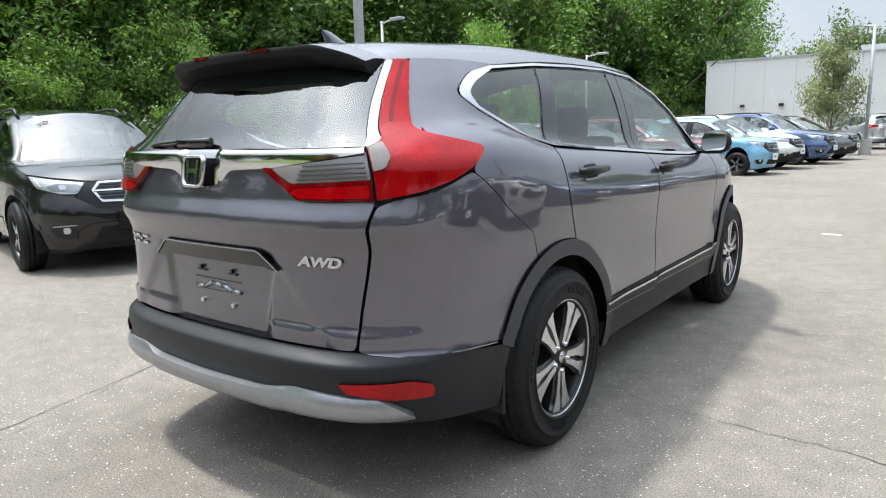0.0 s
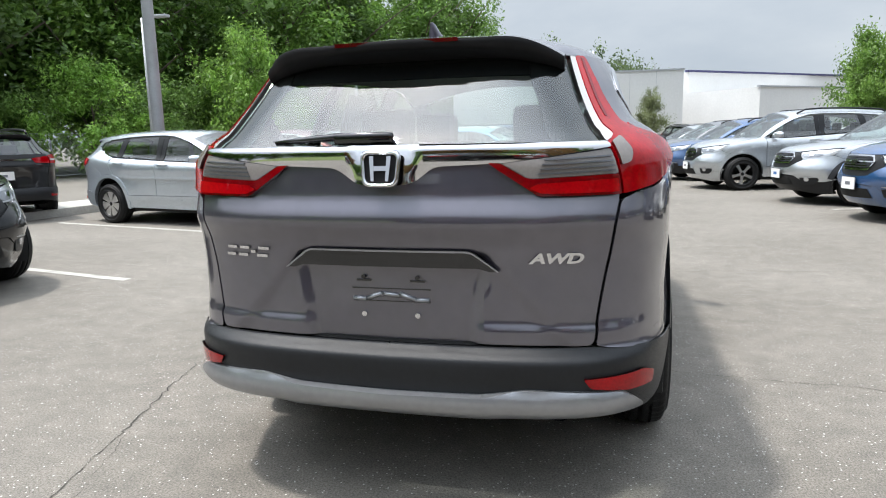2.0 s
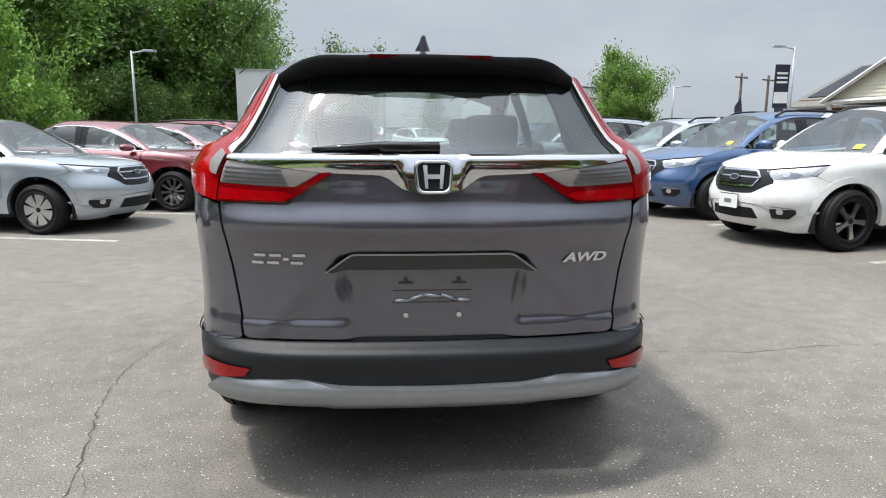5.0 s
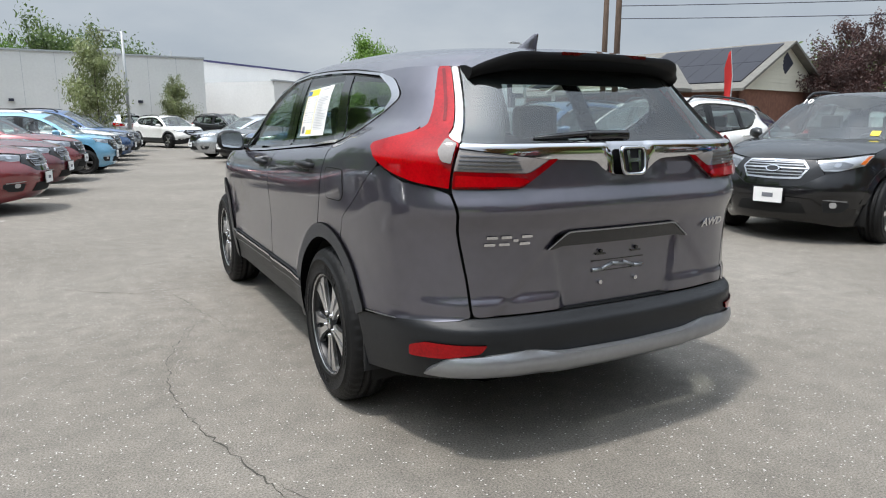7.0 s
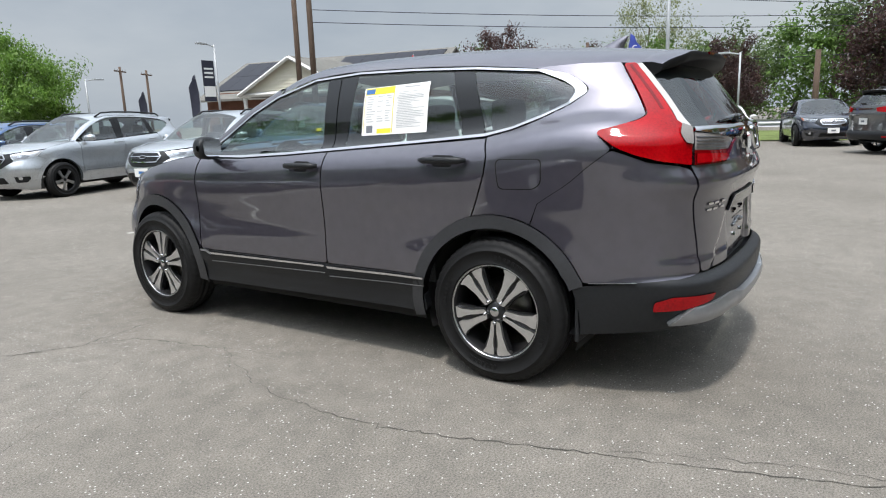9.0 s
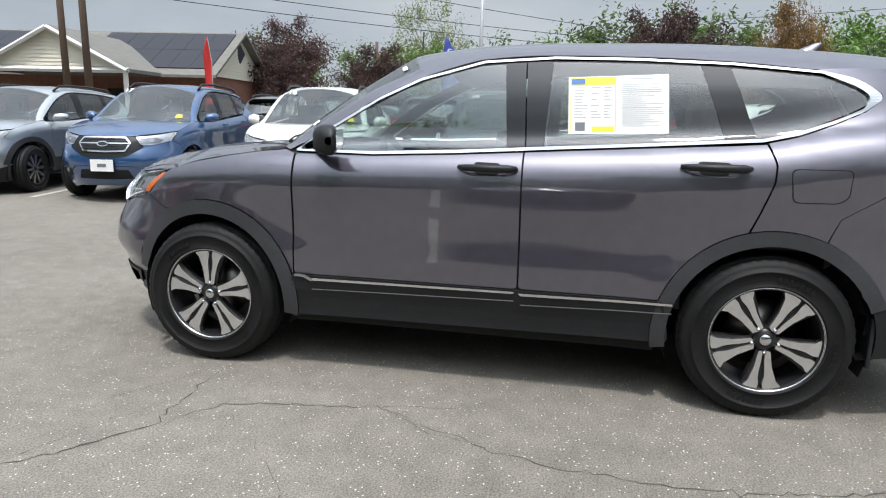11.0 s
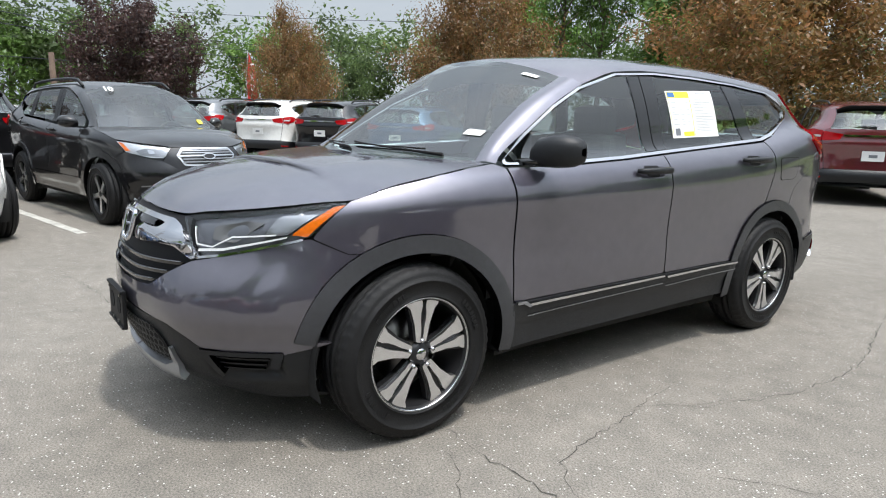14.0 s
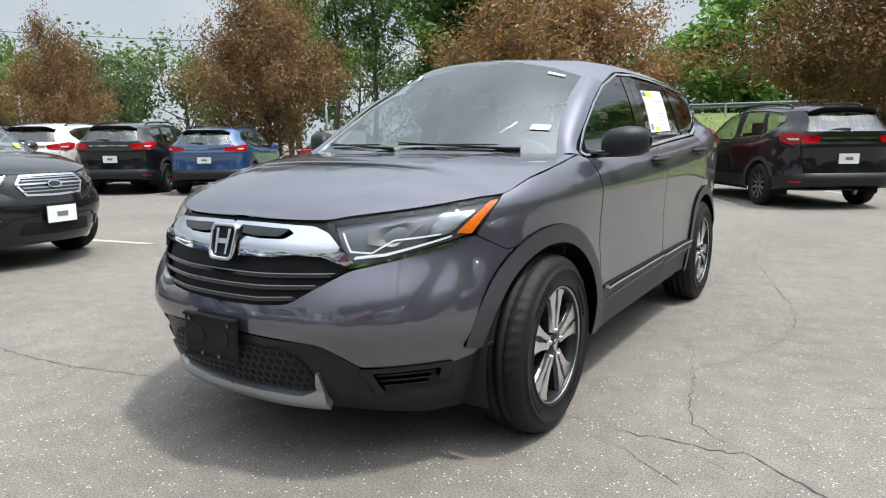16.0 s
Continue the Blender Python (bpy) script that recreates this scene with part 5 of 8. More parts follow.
    for i in range(11):
        v = 0.80 - i * 0.052
        for u0, u1 in ((0.06, 0.20), (0.23, 0.33), (0.36, 0.45)):
            if rnd.random() < 0.8:
                bar(u0, u0 + (u1 - u0) * rnd.uniform(0.5, 1), v, v + 0.012, M["print_grey"], 0.0012)
    bar(0.62, 0.86, 0.93, 0.955, M["print_grey"], 0.0012)
    for i in range(22):
        v = 0.84 - i * 0.034
        if i in (3, 4, 12):
            bar(0.53, 0.93, v, v + 0.012, M["print_grey"], 0.0012)
        else:
            bar(0.54, 0.54 + rnd.uniform(0.2, 0.42), v, v + 0.008, M["print_grey"], 0.0012)
    # ---- nose
    both("grille_back", [(BASE.s3, 0.612), (5.561, 0.616), (5.44, 0.626), (5.228, 0.745, 0.01), (5.345, 0.905, 0.01), (BASE.s3, 0.912)], M["under"], car, lift=-0.012, depth=0.02)
    wing = both("grille_wing", [(BASE.s3, 0.888), (5.600, 0.888, 0.01), (5.395, 0.884, 0.02), (5.335, 0.865, 0.02), (5.215, 0.762, 0.01), (5.235, 0.752, 0.01), (5.330, 0.790, 0.02), (5.44, 0.792), (5.52, 0.782, 0.02), (BASE.s3, 0.776)],
                chrome, car, lift=0.014, depth=0.03, dent=lambda s, z: 0.012 * np.exp(-((z - 0.815) / 0.03) ** 2), label="chrome grille wing")
    both("grille_slot", [(5.68, 0.872, 0.008), (5.47, 0.868, 0.006), (5.50, 0.845, 0.012), (5.60, 0.842, 0.012), (5.69, 0.850, 0.008)], M["gloss_black"], car, lift=0.030, depth=0.02)
    for z, s0 in ((0.735, 5.285), (0.695, 5.345), (0.655, 5.42)):
        both("grille_bar", [(BASE.s3, z - 0.022), (5.56, z - 0.020), (s0, z - 0.008, 0.004), (s0 - 0.02, z + 0.004, 0.004), (5.56, z - 0.008), (BASE.s3, z - 0.010)], M["gloss_black"], car, lift=0.006, depth=0.025, dent=lambda s, zz: 0.006 * smooth(z - 0.02, z, zz))
        both("grille_bar_edge", [(BASE.s3, z - 0.010), (5.56, z - 0.008), (s0, z + 0.003, 0), (s0, z + 0.006, 0), (5.56, z - 0.005), (BASE.s3, z - 0.007)], M["silver"], car, lift=0.014, depth=0.004, round_by=0)
    emblem(k, car, (0.0, float(BASE.front(0.825)) + 0.030, 0.828), 0.28, 0.142, 0.130, face=1)
    lamp_line = [(5.372, 0.900, 0.02), (5.345, 0.880), (5.222, 0.766, 0.02), (5.112, 0.784), (4.835, 0.846, 0.02), (4.812, 0.848, 0.01), (4.742, 0.974, 0.01), (4.843, 0.968), (5.074, 0.939), (5.292, 0.914)]
    both("lamp_bowl", lamp_line, M["bowl"], car, lift=-0.035, depth=0.01, label="dark headlamp bowl")
    heads = both("headlamp", lamp_line, M["lamp_glass"], car, lift=0.002, depth=0.03, label="clear headlamp with an amber corner")
    for mir, hl in zip((False, True), heads):
        pan("amber_corner", [(4.748, 0.968, 0.006), (4.790, 0.962, 0.006), (4.885, 0.858, 0.006), (4.822, 0.852, 0.006)], M["amber"], hl, lift=-0.006, depth=0.01, mirror=mir, label="amber side lamp")
        line = [(5.297, 0.874), (5.252, 0.812), (5.178, 0.806), (5.112, 0.846), (4.945, 0.858)]
        for (sa, za), (sb, zb) in zip(line[:-1], line[1:]):
            dl = math.hypot(sb - sa, zb - za)
            os_, oz_ = -(zb - za) / dl * 0.0028, (sb - sa) / dl * 0.0028
            pan("light_guide", [(sa + os_, za + oz_, 0), (sb + os_, zb + oz_, 0), (sb - os_, zb - oz_, 0), (sa - os_, za - oz_, 0)], M["paper"], hl, lift=-0.012, depth=0.006, mirror=mir, round_by=0)
        pan("light_bar", [(5.235, 0.786, 0.003), (5.13, 0.794, 0.004), (4.90, 0.846, 0.003), (4.90, 0.852, 0.003), (5.13, 0.804, 0.004), (5.23, 0.796, 0.003)], M["paper"], hl, lift=-0.008, depth=0.01, mirror=mir)
        pan("reflector_bowl", [(5.20, 0.835, 0.01), (5.10, 0.825, 0.01), (5.02, 0.905, 0.01), (5.10, 0.915, 0.01), (5.22, 0.885, 0.02)], M["disc"], hl, lift=-0.026, depth=0.01, mirror=mir, dent=lambda s, z: -0.02 * np.exp(-(((s - 5.11) / 0.05) ** 2 + ((z - 0.868) / 0.035) ** 2)))
        pan("reflector_step", [(4.99, 0.850, 0.01), (4.90, 0.860, 0.01), (4.83, 0.940, 0.01), (4.98, 0.935, 0.02)], M["silver"], hl, lift=-0.024, depth=0.01, mirror=mir, dent=lambda s, z: 0.003 * np.sin(z * 420))
        for sc, zc, rr in ((4.935, 0.902, 0.036),):
            c, n = BASE.at(sc, zc), BASE.normal(sc, zc)
            n = np.abs(n)
            sg = -1 if mir else 1
            o, d = Vector((c[0] * sg, c[1], c[2])), Vector((n[0] * sg * 0.5, 1.0, 0.0)).normalized()
            bm = bmesh.new()
            bm_tube(bm, o - d * 0.10, o - d * 0.062, rr, rr * 0.95, n=24)
            bm_tube(bm, o - d * 0.062, o - d * 0.052, rr * 0.82, rr * 0.5, n=24)
            part("projector", bm, M["silver"], hl, shade=True)
        pan("lamp_strip", [(5.228, 0.757, 0.004), (5.112, 0.774), (4.835, 0.838, 0.004), (4.835, 0.846, 0.004), (5.112, 0.784), (5.215, 0.768, 0.004)], chrome, hl, lift=0.006, depth=0.01, mirror=mir, round_by=0.003)
    # lower grille with a honeycomb, silver lip, lamp recesses, plate holder
    both("lower_grille", [(BASE.s3, 0.475), (5.46, 0.470, 0.01), (5.385, 0.430, 0.02), (5.345, 0.335, 0.01), (BASE.s3, 0.318)], M["dark"], car, lift=0.004, depth=0.004)
    rows_h = bmesh.new()
    for sg in (1, -1):
        for r in range(5):
            for c in range(14):
                s0, z0 = BASE.s3 - 0.016 - c * 0.033 - (0.0165 if r % 2 else 0), 0.340 + r * 0.030
                if s0 < 5.36 + (z0 - 0.33) * 0.45:
                    continue
                ring_o = [BASE.at(sg * (s0 + 0.0195 * math.cos(a)), z0 + 0.0185 * math.sin(a)) + (0, 0.010, 0) for a in np.arange(6) * math.tau / 6 + math.pi / 6]
                ring_i = [BASE.at(sg * (s0 + 0.0145 * math.cos(a)), z0 + 0.0135 * math.sin(a)) + (0, 0.010, 0) for a in np.arange(6) * math.tau / 6 + math.pi / 6]
                vo, vi = [rows_h.verts.new(q) for q in ring_o], [rows_h.verts.new(q) for q in ring_i]
                for i in range(6):
                    rows_h.faces.new((vo[i], vo[(i + 1) % 6], vi[(i + 1) % 6], vi[i]))
    tagged(part("honeycomb_mesh", rows_h, M["plastic"], car), kind="stuff")
    both("silver_lip", [(BASE.s3, 0.312), (5.42, 0.312, 0.01), (5.365, 0.330, 0.006), (5.350, 0.400, 0.004), (5.340, 0.396, 0.004), (5.335, 0.300, 0.01), (5.322, 0.278, 0.01), (5.55, 0.276, 0.02), (BASE.s3, 0.280)], M["silver"], car, lift=0.014, depth=0.03, dent=lambda s, z: 0.024 * smooth(0.335, 0.285, z), label="silver lower lip", step=0.010)
    both("lamp_recess", [(5.155, 0.390, 0.01), (4.918, 0.384, 0.01), (4.935, 0.345, 0.02), (4.985, 0.310, 0.02), (5.120, 0.308, 0.02)], M["under"], car, lift=-0.029, depth=0.004)
    both("recess_frame", [(5.205, 0.414, 0.01), (4.872, 0.414, 0.01), (4.902, 0.345, 0.02), (4.935, 0.352, 0.01), (4.918, 0.396, 0.01), (5.160, 0.396, 0.01), (5.125, 0.312, 0.01), (5.145, 0.296, 0.01)], M["plastic"], car, lift=0.008, depth=0.035)
    for i in range(3):
        both("recess_slat", [(5.135 + 0.006 * i, 0.326 + 0.022 * i, 0), (4.965 - 0.014 * i, 0.326 + 0.022 * i, 0), (4.965 - 0.014 * i, 0.332 + 0.022 * i, 0), (5.135 + 0.006 * i, 0.332 + 0.022 * i, 0)], M["plastic"], car, lift=-0.014, depth=0.012, round_by=0)
    bm = bmesh.new()
    bm_box(bm, 0.02, 2.292, 0.487, 0.275, 0.016, 0.165, bevel=0.006)
    for z in (0.412, 0.562):
        bm_box(bm, 0.02, 2.302, z, 0.275, 0.010, 0.010)
    holder = part("plate_holder", bm, M["under"], car, "empty black plastic plate holder")
    for x in (-0.045, 0.085):
        bm = bmesh.new()
        bm_tube(bm, (x, 2.298, 0.495), (x, 2.3022, 0.495), 0.036, n=20)
        part("holder_hole", bm, M["dark"], holder)
    for x in (-0.085, 0.125, 0.06, -0.03):
        bm = bmesh.new()
        bm_tube(bm, (x, 2.295, 0.545 if abs(x - 0.02) > 0.09 else 0.425), (x, 2.306, 0.545 if abs(x - 0.02) > 0.09 else 0.425), 0.007, n=10)
        part("holder_screw", bm, M["disc"], holder)
    # ---- top: aerial fin, wipers, lamp in the spoiler, labels
    rows = []
    for z, l, w, y in ((0.0, 0.19, 0.040, -1.55), (0.02, 0.16, 0.032, -1.565), (0.045, 0.10, 0.018, -1.60), (0.066, 0.055, 0.010, -1.625), (0.072, 0.03, 0.005, -1.632)):
        rows.append([(w * math.sin(a), y - l / 2 * math.cos(a) * (1 if math.cos(a) < 0 else 0.75), 1.612 + z) for a in np.linspace(0, math.tau, 16, endpoint=False)])
    k.loft("aerial_fin", rows, pm, car, close=True)
    bm = bmesh.new()
    bm_box(bm, 0, -2.100, 1.549, 0.42, 0.012, 0.012)
    part("high_brake_lamp", bm, M["red_dark"], car, "dark red brake lamp in the spoiler")
    for x0, x1 in ((-0.60, 0.02), (0.02, 0.58)):
        a, b = screen_row(0.03, 41), screen_row(0.10, 41)
        line = [(x, float(np.interp(x, b[:, 0], b[:, 1])) + 0.014 + 0.02 * (1 - i / 5), float(np.interp(x, b[:, 0], b[:, 2])) + 0.014 - 0.03 * (1 - i / 5)) for i, x in enumerate(np.linspace(x0 + 0.02, x1, 6))]
        arm = k.tube("wiper_arm", line, [0.009, 0.006, 0.0045, 0.004, 0.003, 0.003], M["under"], car)
        line2 = [(x + 0.0, float(np.interp(x, b[:, 0], b[:, 1])) + 0.012, float(np.interp(x, b[:, 0], b[:, 2])) + 0.004) for x in np.linspace(x0 + 0.12, x1 - 0.0, 6)]
        k.tube("wiper_blade", line2, 0.0035, M["dark"], arm)
    def on_screen(u, v):
        r = screen_row(v, 41)
        x = u
        return (x, float(np.interp(x, r[:, 0], r[:, 1])) + 0.004, float(np.interp(x, r[:, 0], r[:, 2])) + 0.004)
    for nm, u0, u1, v0, v1 in (("screen_label", -0.645, -0.565, 0.245, 0.295), ("screen_sticker", -0.53, -0.45, 0.90, 0.93)):
        q = [on_screen(u0, v0), on_screen(u1, v0), on_screen(u1, v1), on_screen(u0, v1)]
        put(nm, mesh_of(nm, q, [(0, 1, 2, 3)], M["paper"], False), car, "small white label on the windscreen")
    # year written on the windscreen
    for dx in (0.30, 0.40):
        put("year_mark", mesh_of("year_mark", [on_screen(dx, 0.84), on_screen(dx + 0.025, 0.84), on_screen(dx + 0.055, 0.93), on_screen(dx + 0.03, 0.93)], [(0, 1, 2, 3)], M["paper"], False), car)

# ---------------------------------------------------------------- the other cars
def car_warp(rear, axle_r, axle_f, front, width, belt, roof, wheel_r, sedan=False, upright=0.0):
    ky = pchip([(-2.32, rear), (AXLE_R, axle_r), (AXLE_F, axle_f), (2.30, front)])
    kz = pchip([(0.0, 0.0), (AXLE_Z, wheel_r * 0.985), (0.80, 0.80 * (0.5 + 0.5 * belt / 1.12)), (1.12, belt), (1.66, roof), (1.75, roof + 0.09)])
    kx = width / 1.835

    def warp(v):
        x, y, z = v[..., 0], v[..., 1], v[..., 2]
        y2, z2 = ky(y), kz(z)
        y2 = np.where(y < -2.3, rear + (y + 2.32), np.where(y > 2.29, front + (y - 2.30), y2))
        if upright:
            y2 = y2 - upright * np.clip(z - 1.15, 0, 1) * smooth(-1.2, -2.0, y)
        if sedan:
            g = 1 - 0.86 * smooth(-0.55, -1.75, y)
            z2 = np.where(z2 > belt, belt + (z2 - belt) * g, z2)
        return np.stack((x * kx, y2, z2), -1)
    return warp


KINDS = dict(
    wagon_suv=dict(dims=(-2.30, -1.32, 1.35, 2.26, 1.80, 1.10, 1.66, 0.352), upright=0.22, rails=True),
    estate=dict(dims=(-2.45, -1.37, 1.38, 2.37, 1.84, 1.06, 1.60, 0.35), rails=True),
    crossover=dict(dims=(-2.22, -1.33, 1.33, 2.23, 1.80, 1.04, 1.55, 0.345), rails=True),
    hatchback=dict(dims=(-2.20, -1.32, 1.32, 2.20, 1.74, 0.98, 1.46, 0.318)),
    small_hatch=dict(dims=(-1.78, -1.15, 1.15, 1.77, 1.63, 0.98, 1.50, 0.30)),
    saloon=dict(dims=(-2.40, -1.38, 1.37, 2.40, 1.82, 0.99, 1.47, 0.33), sedan=True),
    coupe=dict(dims=(-2.35, -1.40, 1.42, 2.33, 1.84, 0.94, 1.38, 0.34), sedan=True),
    midsize_suv=dict(dims=(-2.34, -1.34, 1.36, 2.30, 1.84, 1.12, 1.67, 0.355), rails=True),
    large_suv=dict(dims=(-2.52, -1.44, 1.46, 2.48, 1.93, 1.16, 1.76, 0.37), rails=True, upright=0.1))


def simple_front(k, car, style, plate, pm):
    both, pan = k.both, k.panel
    both("grille_back", [(BASE.s3, 0.612), (5.561, 0.616), (5.44, 0.626), (5.228, 0.745, 0.01), (5.345, 0.905, 0.01), (BASE.s3, 0.912)], M["plastic"] if style == "hex" else M["gloss_black"], car, lift=-0.006, depth=0.02)
    hexa = [(BASE.s3, 0.900), (5.46, 0.896, 0.01), (5.385, 0.815, 0.02), (5.455, 0.700, 0.01), (BASE.s3, 0.690)]
    hexi = [(BASE.s3, 0.880), (5.475, 0.876, 0.01), (5.410, 0.815, 0.02), (5.468, 0.720, 0.01), (BASE.s3, 0.710)]
    both("grille_frame", hexa, M["chrome"], car, lift=0.010, depth=0.02)
    both("grille", hexi, M["gloss_black"], car, lift=0.013, depth=0.004)
    for i, z in enumerate((0.740, 0.772, 0.838, 0.862)):
        s0 = 5.445 if i < 3 else 5.46
        both("grille_bar", [(BASE.s3, z - 0.006), (s0, z - 0.006, 0), (s0, z + 0.005, 0), (BASE.s3, z + 0.005)], M["silver"] if style == "bright" else M["plastic"], car, lift=0.022, depth=0.012, round_by=0)
    pan("grille_wing", [(BASE.s3 - 0.34, 0.798, 0.008), (BASE.s3, 0.798, 0), (BASE.s3, 0.816, 0), (BASE.s3 - 0.34, 0.812, 0.008)], M["chrome"], car, lift=0.024, depth=0.012)
    pan("grille_wing", [(BASE.s3 - 0.34, 0.798, 0.008), (BASE.s3, 0.798, 0), (BASE.s3, 0.816, 0), (BASE.s3 - 0.34, 0.812, 0.008)], M["chrome"], car, lift=0.024, depth=0.012, mirror=True)
    y0 = float(BASE.front(0.81)) + 0.030
    oval = [(0.075 * math.cos(a), y0 + 0.006 - 0.42 * 0.036 * math.sin(a), 0.808 + 0.036 * math.sin(a)) for a in np.arange(18) * math.tau / 18]
    put("badge", mesh_of("badge", k.bend(oval), [tuple(range(18))[::-1]], M["chrome"], False), car)
    inner = [(0.062 * math.cos(a), y0 + 0.010 - 0.42 * 0.026 * math.sin(a), 0.808 + 0.026 * math.sin(a)) for a in np.arange(18) * math.tau / 18]
    put("badge_field", mesh_of("badge_field", k.bend(inner), [tuple(range(18))[::-1]], M["gloss_black"], False), car)
    line = [(5.372, 0.900, 0.02), (5.345, 0.880), (5.240, 0.790, 0.02), (5.112, 0.788), (4.835, 0.846, 0.02), (4.812, 0.848, 0.01), (4.742, 0.974, 0.01), (4.843, 0.968), (5.074, 0.939), (5.292, 0.914)]
    both("lamp_bowl", line, M["alloy"], car, lift=-0.020, depth=0.01)
    heads = both("headlamp", line, M["lamp_glass"], car, lift=0.002, depth=0.02, label="clear headlamp")
    both("nose_filler", [(5.24, 0.790), (5.228, 0.745), (5.112, 0.770), (4.83, 0.832), (4.83, 0.846), (5.112, 0.788)], pm, car, lift=-0.002, depth=0.02, round_by=0.0)
    for mir, hl in zip((False, True), heads):
        pan("lamp_bezel", [(5.33, 0.862, 0.01), (5.235, 0.802, 0.02), (5.00, 0.818), (4.95, 0.862, 0.02), (5.10, 0.90, 0.02), (5.28, 0.888, 0.02)], M["silver"], hl, lift=-0.014, depth=0.01, mirror=mir)
        pan("projector", [(5.17, 0.835, 0.022), (5.10, 0.830, 0.022), (5.09, 0.880, 0.022), (5.16, 0.885, 0.022)], M["chrome"], hl, lift=-0.008, depth=0.01, mirror=mir)
        pan("indicator", [(4.765, 0.960, 0.006), (4.82, 0.952, 0.006), (4.88, 0.862, 0.006), (4.825, 0.856, 0.006)], M["amber"] if style == "bright" else M["clear"], hl, lift=-0.008, depth=0.01, mirror=mir)
    both("lower_grille", [(BASE.s3, 0.470), (5.42, 0.462, 0.01), (5.36, 0.345, 0.01), (BASE.s3, 0.335)], M["dark"], car, lift=0.006, depth=0.006)
    both("fog_recess", [(5.235, 0.520, 0.02), (4.960, 0.500, 0.02), (4.940, 0.430, 0.02), (5.02, 0.360, 0.02), (5.20, 0.360, 0.02)], M["plastic"], car, lift=0.006, depth=0.012)
    both("fog_lamp", [(5.15, 0.415, 0.03), (5.08, 0.412, 0.03), (5.08, 0.470, 0.03), (5.15, 0.474, 0.03)], M["clear"], car, lift=0.014, depth=0.012)
    both("fog_trim", [(5.22, 0.505, 0.004), (4.975, 0.486, 0.004), (4.975, 0.474, 0.004), (5.22, 0.492, 0.004)], M["silver"], car, lift=0.016, depth=0.012, round_by=0.003)
    if plate:
        v = [(-0.155, 2.305, 0.445), (0.155, 2.305, 0.445), (0.155, 2.305, 0.600), (-0.155, 2.305, 0.600)]
        pl = put("number_plate", mesh_of("number_plate", k.bend(v + [(a, b - 0.015, c) for a, b, c in v]), [(3, 2, 1, 0), (0, 1, 5, 4), (1, 2, 6, 5), (2, 3, 7, 6), (3, 0, 4, 7)], M["under" if plate == "dark" else "paper"], False), car, "dark plate with unreadable print" if plate == "dark" else "white plate with unreadable print")
        v = [(-0.165, 2.297, 0.435), (0.165, 2.297, 0.435), (0.165, 2.297, 0.610), (-0.165, 2.297, 0.610)]
        put("plate_frame", mesh_of("plate_frame", k.bend(v), [(3, 2, 1, 0)], M["plastic"], False), pl)
        v = [(-0.06, 2.308, 0.500), (0.06, 2.308, 0.500), (0.06, 2.308, 0.545), (-0.06, 2.308, 0.545)]
        put("plate_print", mesh_of("plate_print", k.bend(v), [(3, 2, 1, 0)], M["sticker_blue" if plate == "blue" else "paper" if plate == "dark" else "ink"], False), pl)


def simple_rear(k, car, pm, plate):
    both, pan = k.both, k.panel
    both("lamp_pillar", [(0.750, 1.058, 0.006), (0.88, 1.080), (0.98, 1.106), (1.07, 1.142, 0.03), (1.146, 1.200, 0.012), (1.14, 1.214, 0.012), (0.962, 1.252, 0.03), (0.926, 1.272, 0.02), (0.934, 1.31), (0.968, 1.508, 0.02), (0.83, 1.508, 0.01), (0.70, 1.215, 0.006), (0.750, 1.205, 0)],
         pm, car, lift=0.0, depth=0.02)
    both("tail_lamp", [(0.752, 1.175, 0.02), (0.752, 1.030, 0.02), (0.88, 1.020, 0.02), (1.06, 1.085, 0.03), (1.13, 1.180, 0.02), (0.95, 1.200, 0.03)], M["red"], car, lift=0.016, depth=0.03, label="red tail lamp")
    both("lamp_insert", [(0.765, 1.115, 0.01), (0.765, 1.085, 0.01), (0.88, 1.085, 0.01), (0.94, 1.115, 0.01)], M["clear"], car, lift=0.024, depth=0.012)
    both("gate_lamp", [(0.46, 1.135, 0.02), (0.50, 1.050, 0.02), (0.742, 1.032, 0.01), (0.742, 1.172, 0.01)], M["red"], car, lift=0.012, depth=0.02)
    pan("gate_trim", [(-0.45, 1.130, 0.006), (0.45, 1.130, 0.006), (0.45, 1.100, 0.006), (-0.45, 1.100, 0.006)], M["chrome"], car, lift=0.016, depth=0.016)
    both("reflector", [(0.72, 0.470, 0.006), (0.88, 0.462, 0.006), (0.88, 0.430, 0.006), (0.72, 0.438, 0.006)], M["red"], car, lift=0.014, depth=0.012)
    if plate:
        v = [(-0.155, -2.252, 0.735), (0.155, -2.252, 0.735), (0.155, -2.256, 0.890), (-0.155, -2.256, 0.890)]
        pl = put("number_plate", mesh_of("number_plate", k.bend(v + [(a, b + 0.015, c) for a, b, c in v]), [(0, 1, 2, 3), (0, 4, 5, 1), (1, 5, 6, 2), (2, 6, 7, 3), (3, 7, 4, 0)], M["paper"], False), car, "white plate with unreadable print")
        v = [(-0.06, -2.256, 0.790), (0.06, -2.256, 0.790), (0.06, -2.258, 0.836), (-0.06, -2.258, 0.836)]
        put("plate_print", mesh_of("plate_print", k.bend(v), [(0, 1, 2, 3)], M["ink"], False), pl)
    k.tube("rear_wiper", [(-0.30, -2.196, 1.240), (-0.16, -2.214, 1.250), (0.0, -2.225, 1.240)], [0.006, 0.012, 0.018], M["gloss_black"], car)


PROTO = {}


